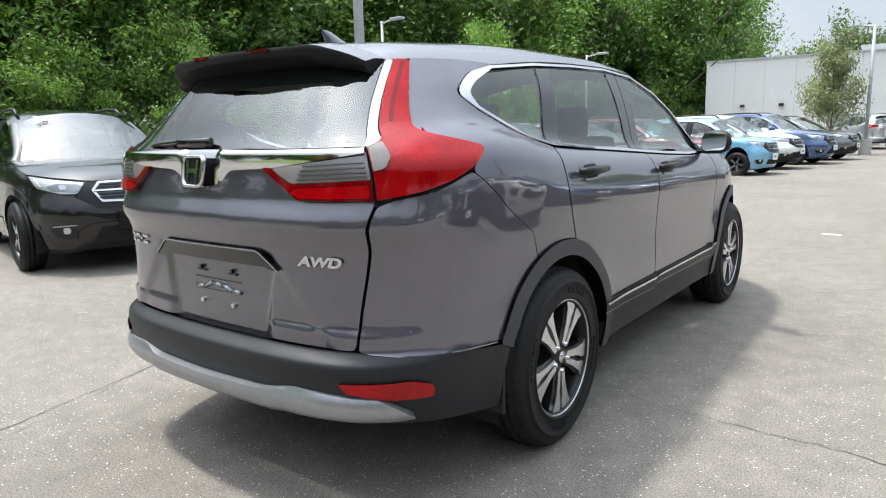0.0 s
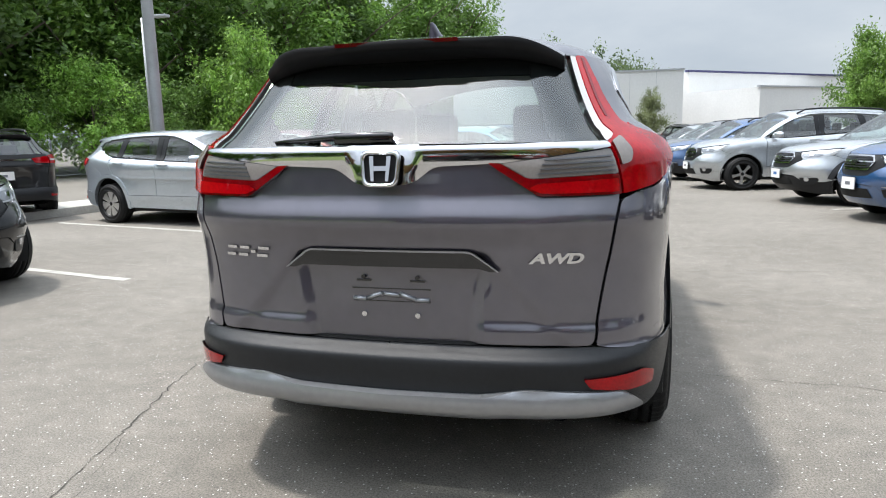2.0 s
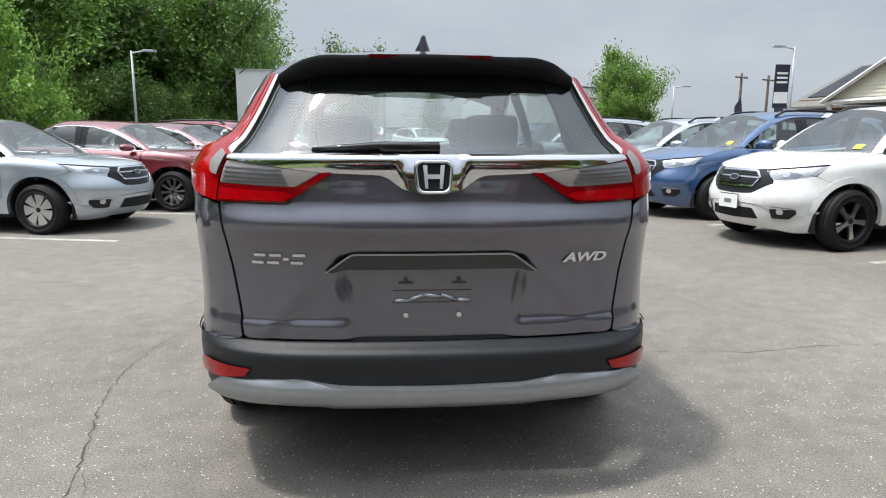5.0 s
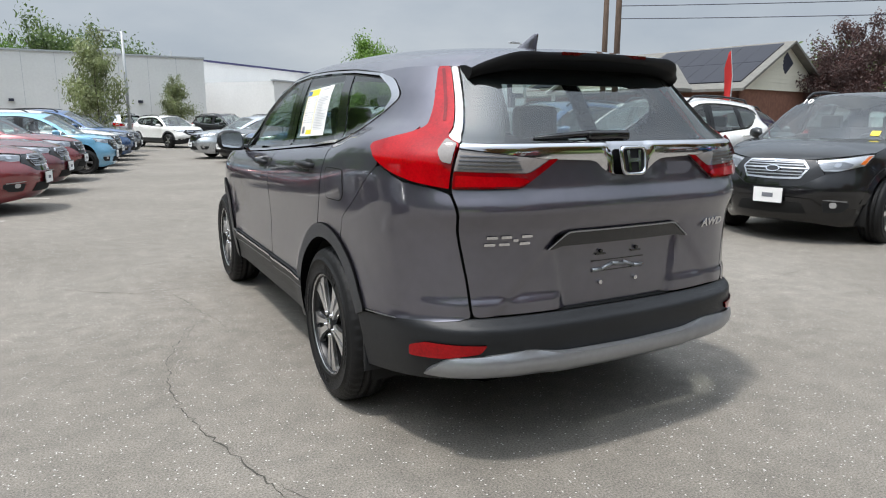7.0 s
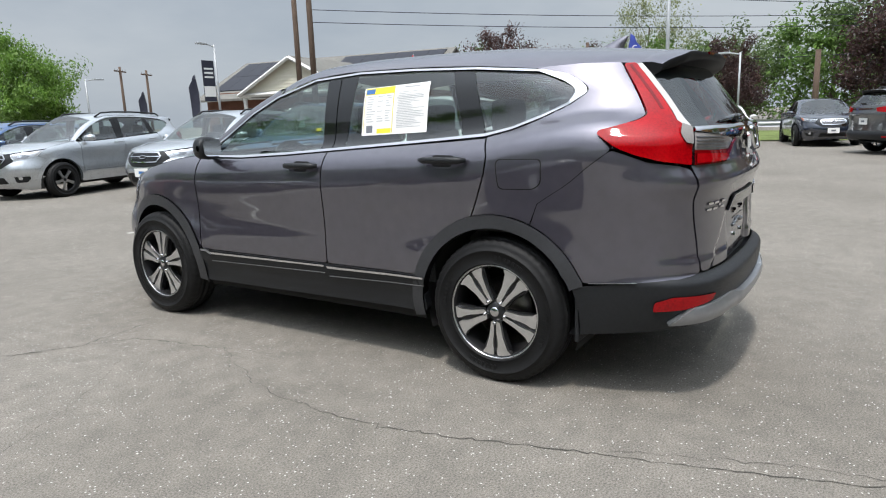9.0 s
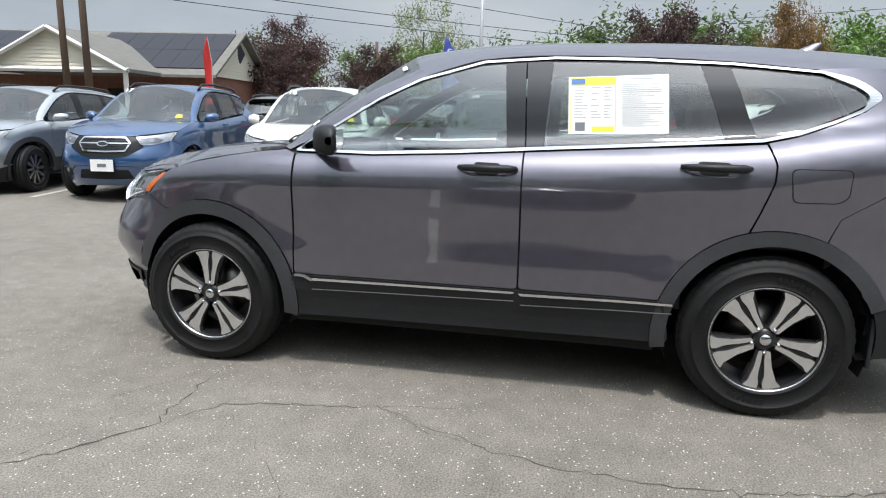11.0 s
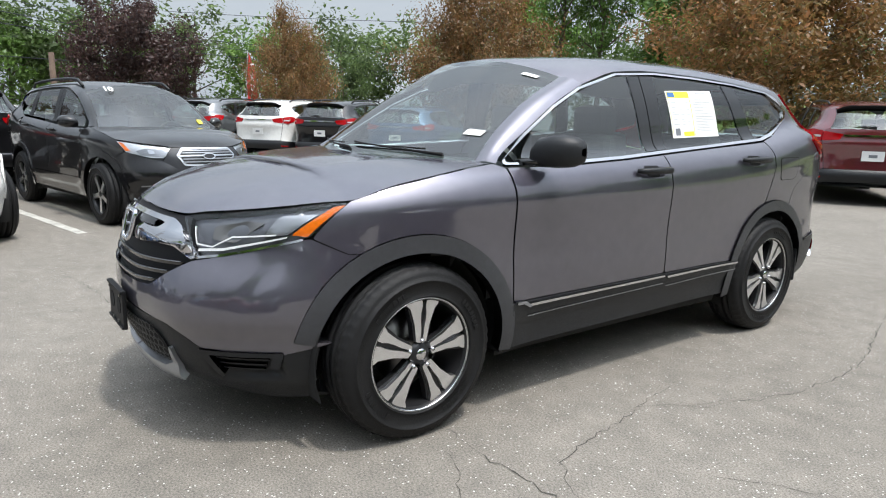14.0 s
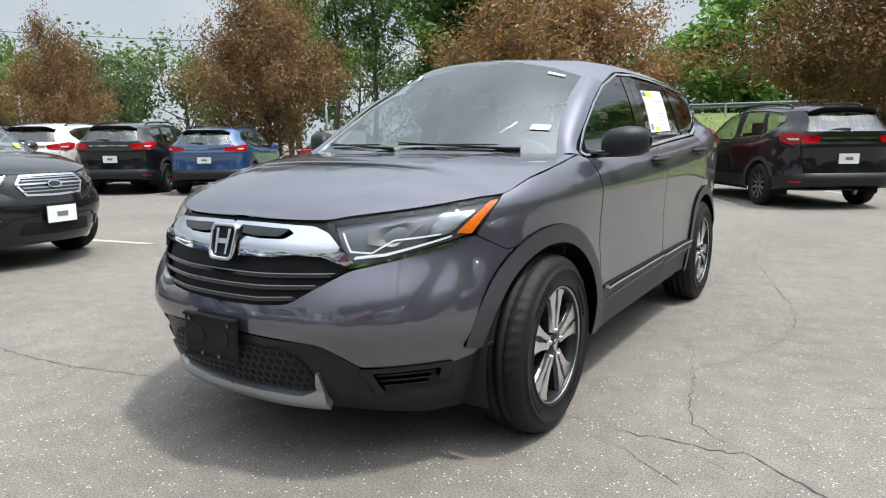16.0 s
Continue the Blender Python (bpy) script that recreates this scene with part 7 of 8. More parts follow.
M["leaf_dark"] = leaf_material("dark_green_leaves", (0.075, 0.160, 0.026), (0.180, 0.320, 0.060))
M["leaf"] = leaf_material("green_leaves", (0.080, 0.160, 0.030), (0.175, 0.290, 0.065))
M["leaf_far"] = leaf_material("muted_green_leaves", (0.065, 0.115, 0.034), (0.150, 0.215, 0.070))
M["leaf_light"] = leaf_material("light_green_leaves", (0.13, 0.26, 0.035), (0.26, 0.43, 0.085))
M["leaf_grey"] = leaf_material("pale_olive_leaves", (0.16, 0.20, 0.08), (0.32, 0.35, 0.18))
M["leaf_purple"] = leaf_material("purple_leaves", (0.040, 0.022, 0.022), (0.115, 0.060, 0.052))
M["leaf_rust"] = leaf_material("rusty_leaves", (0.125, 0.098, 0.034), (0.27, 0.128, 0.050))
M["bark"] = mat("bark", (0.10, 0.08, 0.06), 0.9, bump=0.8, bump_scale=14, vary=0.35, vary_scale=4)


def crown_mesh(name, material, seed, rx=0.5, base=0.15, blobs=40, leaves=110, leaf=0.045, top=1.0, lean=0.0, shape="round"):
    """Clumps of small leaves set round limbs, in a space one unit high."""
    rng = np.random.default_rng(seed)
    verts, faces = [], []
    cz, rz = (top + base) / 2, (top - base) / 2
    for b in range(blobs):
        while True:
            p = rng.uniform(-1, 1, 3)
            r = np.linalg.norm(p)
            if 0.35 < r < 1.0:
                break
        # the outline bulges and draws in by its direction
        bulge = 1 + 0.42 * noise.noise(Vector(p / r) * 1.9 + Vector((seed, 0, 0)))
        u = p / r
        p = u * (0.30 + 0.70 * rng.random() ** 0.6) * bulge
        w = rx
        if shape == "cone":
            w = rx * (0.25 + 0.75 * (1 - (p[2] + 1) / 2)) * 1.15
        elif shape == "vase":
            w = rx * (0.50 + 0.50 * (1 - abs(p[2] + 0.15)))
        c = np.array((p[0] * w, p[1] * w, cz + p[2] * rz))
        br = rng.uniform(0.07, 0.17) * (0.6 + rx)
        n = int(leaves * rng.uniform(0.6, 1.3))
        d = rng.normal(size=(n, 3))
        d /= np.linalg.norm(d, axis=1, keepdims=True)
        rad = br * rng.uniform(0.25, 1.0, (n, 1)) ** 0.6
        # a spray of leaves, drawn out along its limb
        limb = np.array((u[0], u[1], abs(u[2]) * 0.5 + 0.45))
        q = c + d * rad * (0.85, 0.85, 0.62) + limb * br * np.clip(rng.normal(0, 0.38, (n, 1)), -0.8, 0.8)
        nrm = d * 0.6 + rng.normal(size=(n, 3)) * 0.6 + (0, 0, 0.5)
        nrm /= np.linalg.norm(nrm, axis=1, keepdims=True)
        a = np.cross(nrm, rng.normal(size=(n, 3)))
        a /= np.linalg.norm(a, axis=1, keepdims=True)
        e = np.cross(nrm, a)
        s1 = leaf * rng.uniform(0.6, 1.4, (n, 1))
        s2 = s1 * rng.uniform(0.5, 0.9, (n, 1))
        k = len(verts)
        quad = np.stack((q - a * s1, q - e * s2 * 0.6 + nrm * s1 * 0.15, q + a * s1, q + e * s2 * 0.6), 1).reshape(-1, 3)
        verts.extend(quad.tolist())
        faces.extend([(k + 4 * i, k + 4 * i + 1, k + 4 * i + 2, k + 4 * i + 3) for i in range(n)])
    return mesh_of(name, verts, faces, material, False)


def trunk_mesh(seed, height=0.75, r=0.022, limbs=9, spread=0.32, first=0.22, two=False):
    rng = random.Random(seed)
    bm = bmesh.new()
    p, rad = Vector((0, 0, -0.02)), r
    pts = [(p.copy(), rad)]
    for i in range(7):
        p = p + Vector((rng.gauss(0, 0.010), rng.gauss(0, 0.010), height / 7))
        rad *= 0.84
        pts.append((p.copy(), rad))
    for (a, ra), (b, rb) in zip(pts[:-1], pts[1:]):
        bm_tube(bm, a, b, ra, rb, 9, False)
    for k in range(limbs):
        t = first + (0.95 - first) * k / limbs
        i = min(6, int(t * 7))
        a, ra = pts[i]
        ang = k * 2.4 + rng.random()
        b = a + Vector((math.cos(ang) * spread * 0.5, math.sin(ang) * spread * 0.5, spread * rng.uniform(0.25, 0.5)))
        c = b + Vector((math.cos(ang + 0.4) * spread * 0.45, math.sin(ang + 0.4) * spread * 0.45, spread * rng.uniform(0.15, 0.4)))
        bm_tube(bm, a, b, ra * 0.55, ra * 0.35, 6, False)
        bm_tube(bm, b, c, ra * 0.35, ra * 0.12, 6, False)
    me = bpy.data.meshes.new("trunk")
    bm.to_mesh(me)
    bm.free()
    me.materials.append(M["bark"])
    me.polygons.foreach_set("use_smooth", [True] * len(me.polygons))
    return me


TREES = {}


def tree_kind(kind):
    if kind in TREES:
        return TREES[kind]
    K_ = {
        "wood_a": (crown_mesh("crown", M["leaf_dark"], 11, 0.30, 0.04, 110, 190, 0.0105), trunk_mesh(1)),
        "wood_b": (crown_mesh("crown", M["leaf"], 12, 0.28, 0.04, 110, 190, 0.0105), trunk_mesh(2)),
        "wood_c": (crown_mesh("crown", M["leaf_dark"], 13, 0.24, 0.06, 100, 190, 0.0105, shape="cone"), trunk_mesh(3)),
        "wood_back": (crown_mesh("crown", M["leaf_dark"], 31, 0.32, 0.04, 70, 90, 0.021), trunk_mesh(1)),
        "bush": (crown_mesh("crown", M["leaf"], 14, 0.60, -0.05, 60, 220, 0.017), trunk_mesh(4, 0.6)),
        "bush_light": (crown_mesh("crown", M["leaf_light"], 15, 0.60, -0.05, 60, 220, 0.017), trunk_mesh(5, 0.6)),
        "round": (crown_mesh("crown", M["leaf_light"], 16, 0.50, 0.16, 110, 260, 0.0165), trunk_mesh(6)),
        "far": (crown_mesh("crown", M["leaf_far"], 17, 0.50, 0.05, 60, 110, 0.020), trunk_mesh(7)),
        "far_light": (crown_mesh("crown", M["leaf"], 27, 0.48, 0.06, 55, 120, 0.020), trunk_mesh(8)),
        "wispy": (crown_mesh("crown", M["leaf_grey"], 28, 0.40, 0.22, 70, 160, 0.0105), trunk_mesh(9)),
        "sapling": (crown_mesh("crown", M["leaf_grey"], 18, 0.42, 0.20, 70, 150, 0.017, shape="cone"), trunk_mesh(10, 0.8, 0.012)),
        "purple": (crown_mesh("crown", M["leaf_purple"], 19, 0.48, 0.10, 90, 330, 0.0125), trunk_mesh(11)),
        "rust": (crown_mesh("crown", M["leaf_rust"], 20, 0.60, 0.12, 120, 380, 0.0105, shape="vase"), trunk_mesh(12)),
        "ivy": (crown_mesh("crown", M["leaf_dark"], 21, 0.14, 0.0, 90, 260, 0.0095), trunk_mesh(13, 0.9, 0.02)),
        "pine": (crown_mesh("crown", M["leaf_dark"], 22, 0.17, 0.40, 34, 210, 0.0085), trunk_mesh(14, 0.96, 0.016, 12, 0.20, 0.40)),
        "fir": (crown_mesh("crown", M["leaf_dark"], 23, 0.22, 0.04, 60, 150, 0.018, shape="cone"), trunk_mesh(15, 0.9)),
    }
    TREES.update(K_)
    return TREES[kind]


def tree(kind, x, y, h, wide=1.0, turn=0.0, z=0.0, label="", name="tree", group="woodland trees"):
    crown, trunk = tree_kind(kind)
    ob = thing(name, pose(x, y, z, 0, 0, turn) @ Matrix.Diagonal((h * wide, h * wide, h, 1)), label or "leafy green tree at the edge of the car park", "tree", group)
    put("trunk", trunk, ob)
    put("crown", crown, ob)
    return ob


rng = random.Random(42)
# woods along the west side, in three ranks, low growth in front
for i in range(13):
    t = i / 12
    bx, by = -37 + 24 * t, -16 + 66 * t
    for rank, (off, hh) in enumerate(((0, 13.5), (6, 16))):
        kind = "wood_back" if rank else ("wood_a", "wood_b", "wood_c")[(i + (i * i) % 3) % 3]
        tree(kind, bx - off + rng.uniform(-1.2, 1.2), by + rng.uniform(-1.5, 1.5), hh * rng.uniform(0.88, 1.15), 1.15, rng.uniform(0, 360), label="tall dense green tree in the wood behind the lot")
    tree("bush_light" if i in (2, 4, 5, 6, 8) else "bush", bx + 4.6 + rng.uniform(-0.6, 0.6), by + 1.5, rng.uniform(4.0, 5.6), 0.95, rng.uniform(0, 360), label="low bright green growth in front of the wood", name="shrub", group="shrubs before the wood")
    tree("bush", bx + 3.5, by - 1.2, rng.uniform(3.2, 4.6), 1.1, rng.uniform(0, 360), label="dark green undergrowth in front of the wood", name="shrub", group="shrubs before the wood")
tree("bush_light", -21.5, 11.0, 6.0, 0.75, 30, label="bright yellow-green young tree before the wood", name="tree")
tree("bush_light", -15.5, 24.0, 6.5, 0.8, 80, label="bright yellow-green young tree before the wood", name="tree")
tree("wood_c", -12.6, 41.0, 13.5, 1.0, 10, label="tall dark tree at the end of the wood")
tree("wood_b", -11.3, 46.0, 14.5, 0.8, 70, label="tall airy tree at the end of the wood")
tree("bush", -12.2, 52.0, 6.2, 0.75, 0, label="round green tree beside the white building", name="tree")
tree("bush", -15.5, 50.0, 6.6, 0.8, 50, label="round green tree beside the white building", name="tree")
tree("fir", -11.3, 60.0, 8.3, 0.6, 0, label="small dark fir behind the white building")
for x, y, h in ((-7.5, 62, 8.6), (-4.8, 66, 10.6), (-2.0, 67, 10.0), (0.6, 68, 9.2), (2.6, 70, 8.6)):
    tree("far" if x != -7.5 else "far_light", x, y, h, 0.75, x * 40, label="green tree behind the white building", group="trees behind the building")
# car park trees in the aisle
tree("round", 12.4, 30.6, 5.35, 0.72, 0, label="round bright green street tree", group="street trees")
tree("sapling", -1.45, 27.2, 4.9, 0.62, 0, label="thin pale-leaved sapling by the lot", group="saplings")
tree("sapling", 2.85, 39.0, 3.9, 0.66, 120, label="thin pale-leaved sapling by the building", group="saplings")
# east: purple maples, green trees behind
tree("purple", 34.5, 17.4, 6.6, 0.80, 0, label="dark purple-leaved maple beside the road", group="purple maples")
tree("purple", 31.5, 17.0, 4.8, 0.9, 90, label="dark purple-leaved maple beside the road", group="purple maples")
tree("purple", 35.0, 4.2, 4.9, 0.85, 40, label="dark purple-leaved maple beside the road", group="purple maples")
tree("purple", 30.5, -4.2, 6.4, 0.95, 200, label="large dark purple-leaved maple", group="purple maples")
tree("purple", 27.5, 9.5, 4.4, 0.9, 10, label="dark purple-leaved maple beside the road", group="purple maples")
tree("wispy", 57.0, 14.5, 11.5, 0.75, 0, label="tall pale tree in flower", group="trees along the road")
for x, y, h, k_ in ((46, 24, 7.0, "far"), (44, 10, 6.6, "far_light"), (47, 5, 5.6, "far"), (45, 0, 7.6, "far_light"), (44, -4.5, 8.4, "far"), (50, -8, 8.6, "far_light"), (48, -12, 8.8, "far"), (46, -17, 8.6, "far_light"), (44, -22, 8.8, "far"), (40, -27, 8.8, "far"),
                    (60, 30, 8, "far"), (64, 42, 8, "far"), (62, 20, 8, "far"), (62, 8, 8.5, "far"), (60, -2, 8, "far")):
    tree(k_, x, y, h, 1.1, x * 13 + y * 7, label="green tree along the road", group="trees along the road")
# south: rust-coloured trees, pines, ivy-clad trunks
tree("rust", 17.2, -13.8, 6.6, 0.80, 0, label="rust and green leaved ornamental tree", group="rusty trees")
tree("rust", 17.0, -6.0, 4.3, 0.52, 60, label="rust and green leaved ornamental tree", group="rusty trees")
tree("rust", 7.2, -17.2, 7.0, 1.05, 130, label="broad rust and green leaved ornamental tree", group="rusty trees")
tree("rust", -2.2, -19.5, 7.2, 0.95, 220, label="broad rust and green leaved ornamental tree", group="rusty trees")
tree("far", 23.0, -11.0, 4.4, 0.7, 300, label="small round green tree by the road", group="street trees")
for x, y, h in ((22.0, -23.0, 12.5), (24.2, -22.5, 13.5), (20.6, -24.5, 12.0), (26.5, -24.0, 12.5)):
    tree("pine", x, y, h, 0.9, x * 31, label="tall bare-stemmed pine beside the road", group="pines")
for x, y, h in ((16.5, -25.5, 12.0), (14.6, -26.5, 11.0)):
    tree("ivy", x, y, h, 1.2, x * 31, label="tall trunk wrapped in ivy", group="ivy trees")
for x, y, h in ((38, -34, 9.2), (33, -38, 9.6), (28, -42, 8.5), (22, -46, 9.5), (16, -50, 9.5), (11, -52, 9.6), (6, -53, 9.2), (1, -54, 9.0), (-4, -54, 9.5), (-9, -52, 10), (-15, -48, 10), (-21, -44, 11)):
    tree("far", x, y, h, 0.9, x * 17, label="green tree on the far slope", group="trees on the slope")
# the wood goes on round the south-west, behind the camera's way
for i in range(9):
    a = radians(205 + i * 9)
    tree("wood_back", 40 * math.cos(a), 40 * math.sin(a), rng.uniform(10, 13), 1.25, i * 50, label="tall green tree behind the lot")

# ---------------------------------------------------------------- buildings
M["white_wall"] = mat("white_panel_wall", (0.70, 0.70, 0.69), 0.7, vary=0.06, vary_scale=0.6)
M["dull_rail"] = mat("dull_rail_steel", (0.16, 0.165, 0.165), 0.6, 0.2, vary=0.2, vary_scale=4)
M["grey_metal"] = mat("galvanised_metal", (0.42, 0.44, 0.46), 0.5, 0.25, vary=0.15, vary_scale=5)
M["shingle"] = mat("roof_shingle", (0.17, 0.165, 0.15), 0.9, vary=0.25, vary_scale=5, bump=0.4, bump_scale=30)
M["solar"] = mat("solar_panel", (0.022, 0.023, 0.032), 0.45, vary=0.15, vary_scale=2, spec=0.25)
M["siding"] = mat("cream_siding", (0.66, 0.63, 0.53), 0.7, vary=0.05, vary_scale=3)
M["brick"] = mat("brick", (0.20, 0.09, 0.06), 0.9, vary=0.35, vary_scale=6, bump=0.3, bump_scale=20)
M["wood_pole"] = mat("weathered_pole", (0.11, 0.075, 0.055), 0.9, vary=0.3, vary_scale=3, bump=0.4, bump_scale=20)
M["trim_blue"] = mat("blue_trim", (0.05, 0.05, 0.13), 0.5)
M["shutter"] = mat("roller_shutter", (0.34, 0.34, 0.34), 0.5, vary=0.1, vary_scale=2)
M["grass"] = mat("grass", (0.13, 0.17, 0.045), 0.95, vary=0.4, vary_scale=1.2, bump=0.8, bump_scale=30)
M["flag_blue"] = mat("blue_flag", (0.035, 0.06, 0.32), 0.7, vary=0.15, vary_scale=2)
M["flag_red"] = mat("red_flag", (0.50, 0.02, 0.02), 0.7, vary=0.15, vary_scale=2)
M["flag_dark"] = mat("dark_flag", (0.02, 0.022, 0.04), 0.7)


def box_part(name, parent, material, x0, x1, y0, y1, z0, z1, label="", bevel=0.0):
    bm = bmesh.new()
    bm_box(bm, (x0 + x1) / 2, (y0 + y1) / 2, (z0 + z1) / 2, x1 - x0, y1 - y0, z1 - z0, bevel=bevel)
    return part(name, bm, material, parent, label)


b1 = thing("white_building", pose(-9.8, 39.6, 0, 0, 0, 5.2), "long white windowless commercial building with a flat roof", "building")
wall = box_part("wall", b1, M["white_wall"], 0, 14.7, 0, 16, 0, 5.1)
box_part("roof_coping", b1, M["grey_metal"], -0.06, 14.76, -0.06, 0.25, 5.1, 5.2)
for i in range(1, 9):
    box_part("wall_joint", wall, M["grey_metal"], i * 1.63 - 0.008, i * 1.63 + 0.008, -0.006, 0.0, 0.1, 5.1)
box_part("roller_door", b1, M["shutter"], 6.6, 9.2, -0.05, 0.02, 0, 1.75)
for i in range(7):
    box_part("door_slat", b1, M["grey_metal"], 6.62, 9.18, -0.065, -0.05, 0.22 * i + 0.15, 0.22 * i + 0.165)
for x in (2.0, 4.1, 10.7):
    box_part("wall_lamp", b1, M["flag_dark"], x, x + 0.25, -0.15, 0.0, 2.35, 2.5)
box_part("roof_unit", b1, M["grey_metal"], 8.0, 10.4, 3.0, 5.0, 5.2, 5.75)
bm = bmesh.new()
bm_tube(bm, (13.2, 2, 5.2), (13.2, 2, 5.7), 0.06)
part("vent_pipe", bm, M["grey_metal"], b1)
b2 = thing("white_building", pose(6.3, 52.5, 0, 0, 0, 40), "taller white showroom building with a dark blue roof edge", "building")
box_part("wall", b2, M["white_wall"], 0, 30, 0, 16, 0, 5.9)
box_part("roof_edge", b2, M["trim_blue"], -0.15, 30.1, -0.15, 0.3, 5.9, 6.05)
box_part("low_wing", b2, M["white_wall"], -3.5, 3.4, -9.5, 0, 0, 4.0)
box_part("low_wing", b2, M["white_wall"], 3.4, 14, -5.0, 0, 0, 4.4)
box_part("wing_edge", b2, M["trim_blue"], 3.3, 14.1, -5.1, -4.8, 4.4, 4.52)
box_part("wing_edge", b2, M["grey_metal"], -3.6, 3.5, -9.6, -9.3, 4.0, 4.1)
box_part("window", b2, M["gloss_black"], 1.0, 2.0, -9.54, -9.5, 0.9, 1.7)
box_part("window", b2, M["gloss_black"], 5.0, 6.0, -5.04, -5.0, 0.9, 1.7)


# house with a cross gable
house = thing("house", Matrix.Identity(4), "brick and cream-sided house with solar panels on its roof", "house")


def poly_part(name, parent, material, verts, faces):
    return put(name, mesh_of(name, verts, faces, material, False), parent)


RA, RB = Vector((25.4, 30.4, 5.0)), Vector((28.0, 16.6, 5.0))
ax = (RB - RA).normalized()
sd_ = Vector((-ax.y, ax.x, 0))
if sd_.x > 0:
    sd_ = -sd_
E1, E2 = RA + sd_ * 4.6 - Vector((0, 0, 2.3)), RB + sd_ * 4.6 - Vector((0, 0, 2.3))
F1, F2 = RA - sd_ * 4.6 - Vector((0, 0, 2.3)), RB - sd_ * 4.6 - Vector((0, 0, 2.3))
E1 = E1 - ax * 0.2
poly_part("roof", house, M["shingle"], [RA, RB, E2, E1, F2, F1] + [p - Vector((0, 0, 0.12)) for p in (RA, RB, E2, E1, F2, F1)], [(0, 1, 2, 3), (1, 0, 5, 4), (6, 9, 8, 7), (7, 10, 11, 6), (3, 2, 8, 9), (1, 2, 8, 7), (0, 3, 9, 6), (1, 4, 10, 7), (0, 5, 11, 6), (4, 5, 11, 10)])


def on_roof(u, v, lift=0.05):
    """u along the ridge (0..1), v from ridge to eave."""
    return RA + (RB - RA) * u + (E2 - RB) * v + Vector((sd_.x * 0.4, sd_.y * 0.4, 0.9)).normalized() * lift


for u0, u1, v0, v1 in ((0.03, 0.30, 0.06, 0.80), (0.62, 0.97, 0.06, 0.88), (0.52, 0.62, 0.06, 0.40)):
    nu, nv = max(1, round((u1 - u0) * 14)), max(1, round((v1 - v0) * 3))
    for i in range(nu):
        for j in range(nv):
            a, b = u0 + (u1 - u0) * i / nu, u0 + (u1 - u0) * (i + 0.985) / nu
            c, d = v0 + (v1 - v0) * j / nv, v0 + (v1 - v0) * (j + 0.985) / nv
            q = [on_roof(a, c), on_roof(b, c), on_roof(b, d), on_roof(a, d)]
            q += [p - Vector((0, 0, 0.05)) for p in q]
            poly_part("solar_panel", house, M["solar"], q, [(0, 1, 2, 3), (0, 4, 5, 1), (1, 5, 6, 2), (2, 6, 7, 3), (3, 7, 4, 0)])
W1, W2 = E1 + ax * 0.5 - sd_ * 0.6, E2 - ax * 0.5 - sd_ * 0.6
for a, b, m_ in ((W1, W2, M["brick"]), (W2, F2 - ax * 0.5 + sd_ * 0.6, M["brick"]), (W1, F1 + ax * 0.5 + sd_ * 0.6, M["brick"])):
    n_ = Vector((-(b - a).y, (b - a).x, 0)).normalized() * 0.15
    lo, hi = -0.1, a.z + 0.35
    q = [Vector((p.x, p.y, z)) for p in (a, b, b + n_, a + n_) for z in (lo, hi)]
    poly_part("wall", house, m_, q, [(0, 2, 3, 1), (2, 4, 5, 3), (4, 6, 7, 5), (6, 0, 1, 7), (1, 3, 5, 7)])
# gable end in siding boards
GE = [E2 - ax * 0.45, F2 - ax * 0.45, RB - ax * 0.45]
for i in range(13):
    z0, z1 = GE[0].z + (5.0 - GE[0].z) * i / 13, GE[0].z + (5.0 - GE[0].z) * (i + 1) / 13
    t0, t1 = i / 13, (i + 1) / 13
    a0, b0 = GE[0].lerp(GE[2], t0), GE[1].lerp(GE[2], t0)
    a1, b1_ = GE[0].lerp(GE[2], t1), GE[1].lerp(GE[2], t1)
    poly_part("siding_board", house, M["siding"], [a0 + ax * 0.05, b0 + ax * 0.05, b1_ + ax * 0.03, a1 + ax * 0.03, a0, b0, b1_, a1], [(0, 1, 2, 3), (4, 5, 1, 0), (7, 6, 5, 4)])
gm = GE[0].lerp(GE[1], 0.5)
bm = bmesh.new()
bm_box(bm, gm.x + ax.x * 0.06, gm.y + ax.y * 0.06, 4.0, 0.7, 0.06, 0.7, Matrix.Rotation(radians(45), 3, "Y"))
part("gable_vent", bm, M["flag_dark"], house)
# the small cross gable over the porch
G0 = Vector((19.7, 20.7, 4.34))
gw = ax
GL, GR = G0 - gw * 3.1 - Vector((0, 0, 1.65)), G0 + gw * 3.1 - Vector((0, 0, 1.65))
back = -sd_ * 5.5
q = [G0, GL, GR, G0 + back, GL + back, GR + back]
q2 = [p + sd_ * 0.3 + Vector((0, 0, 0.06)) for p in (G0, GL, GR)] + [p + Vector((0, 0, 0.06)) for p in q[3:]]
poly_part("gable_roof", house, M["shingle"], q2 + [p - Vector((0, 0, 0.14)) for p in q2], [(0, 1, 4, 3), (2, 0, 3, 5), (0, 6, 7, 1), (0, 2, 8, 6), (1, 7, 10, 4), (2, 5, 11, 8)])
for i in range(11):
    t0, t1 = i / 11, (i + 1) / 11
    a0, b0, a1, b1_ = GL.lerp(G0, t0), GR.lerp(G0, t0), GL.lerp(G0, t1), GR.lerp(G0, t1)
    poly_part("siding_board", house, M["siding"], [a0 + sd_ * 0.05, b0 + sd_ * 0.05, b1_ + sd_ * 0.02, a1 + sd_ * 0.02, a0, b0, b1_, a1], [(0, 1, 2, 3), (4, 5, 1, 0), (7, 6, 5, 4)])
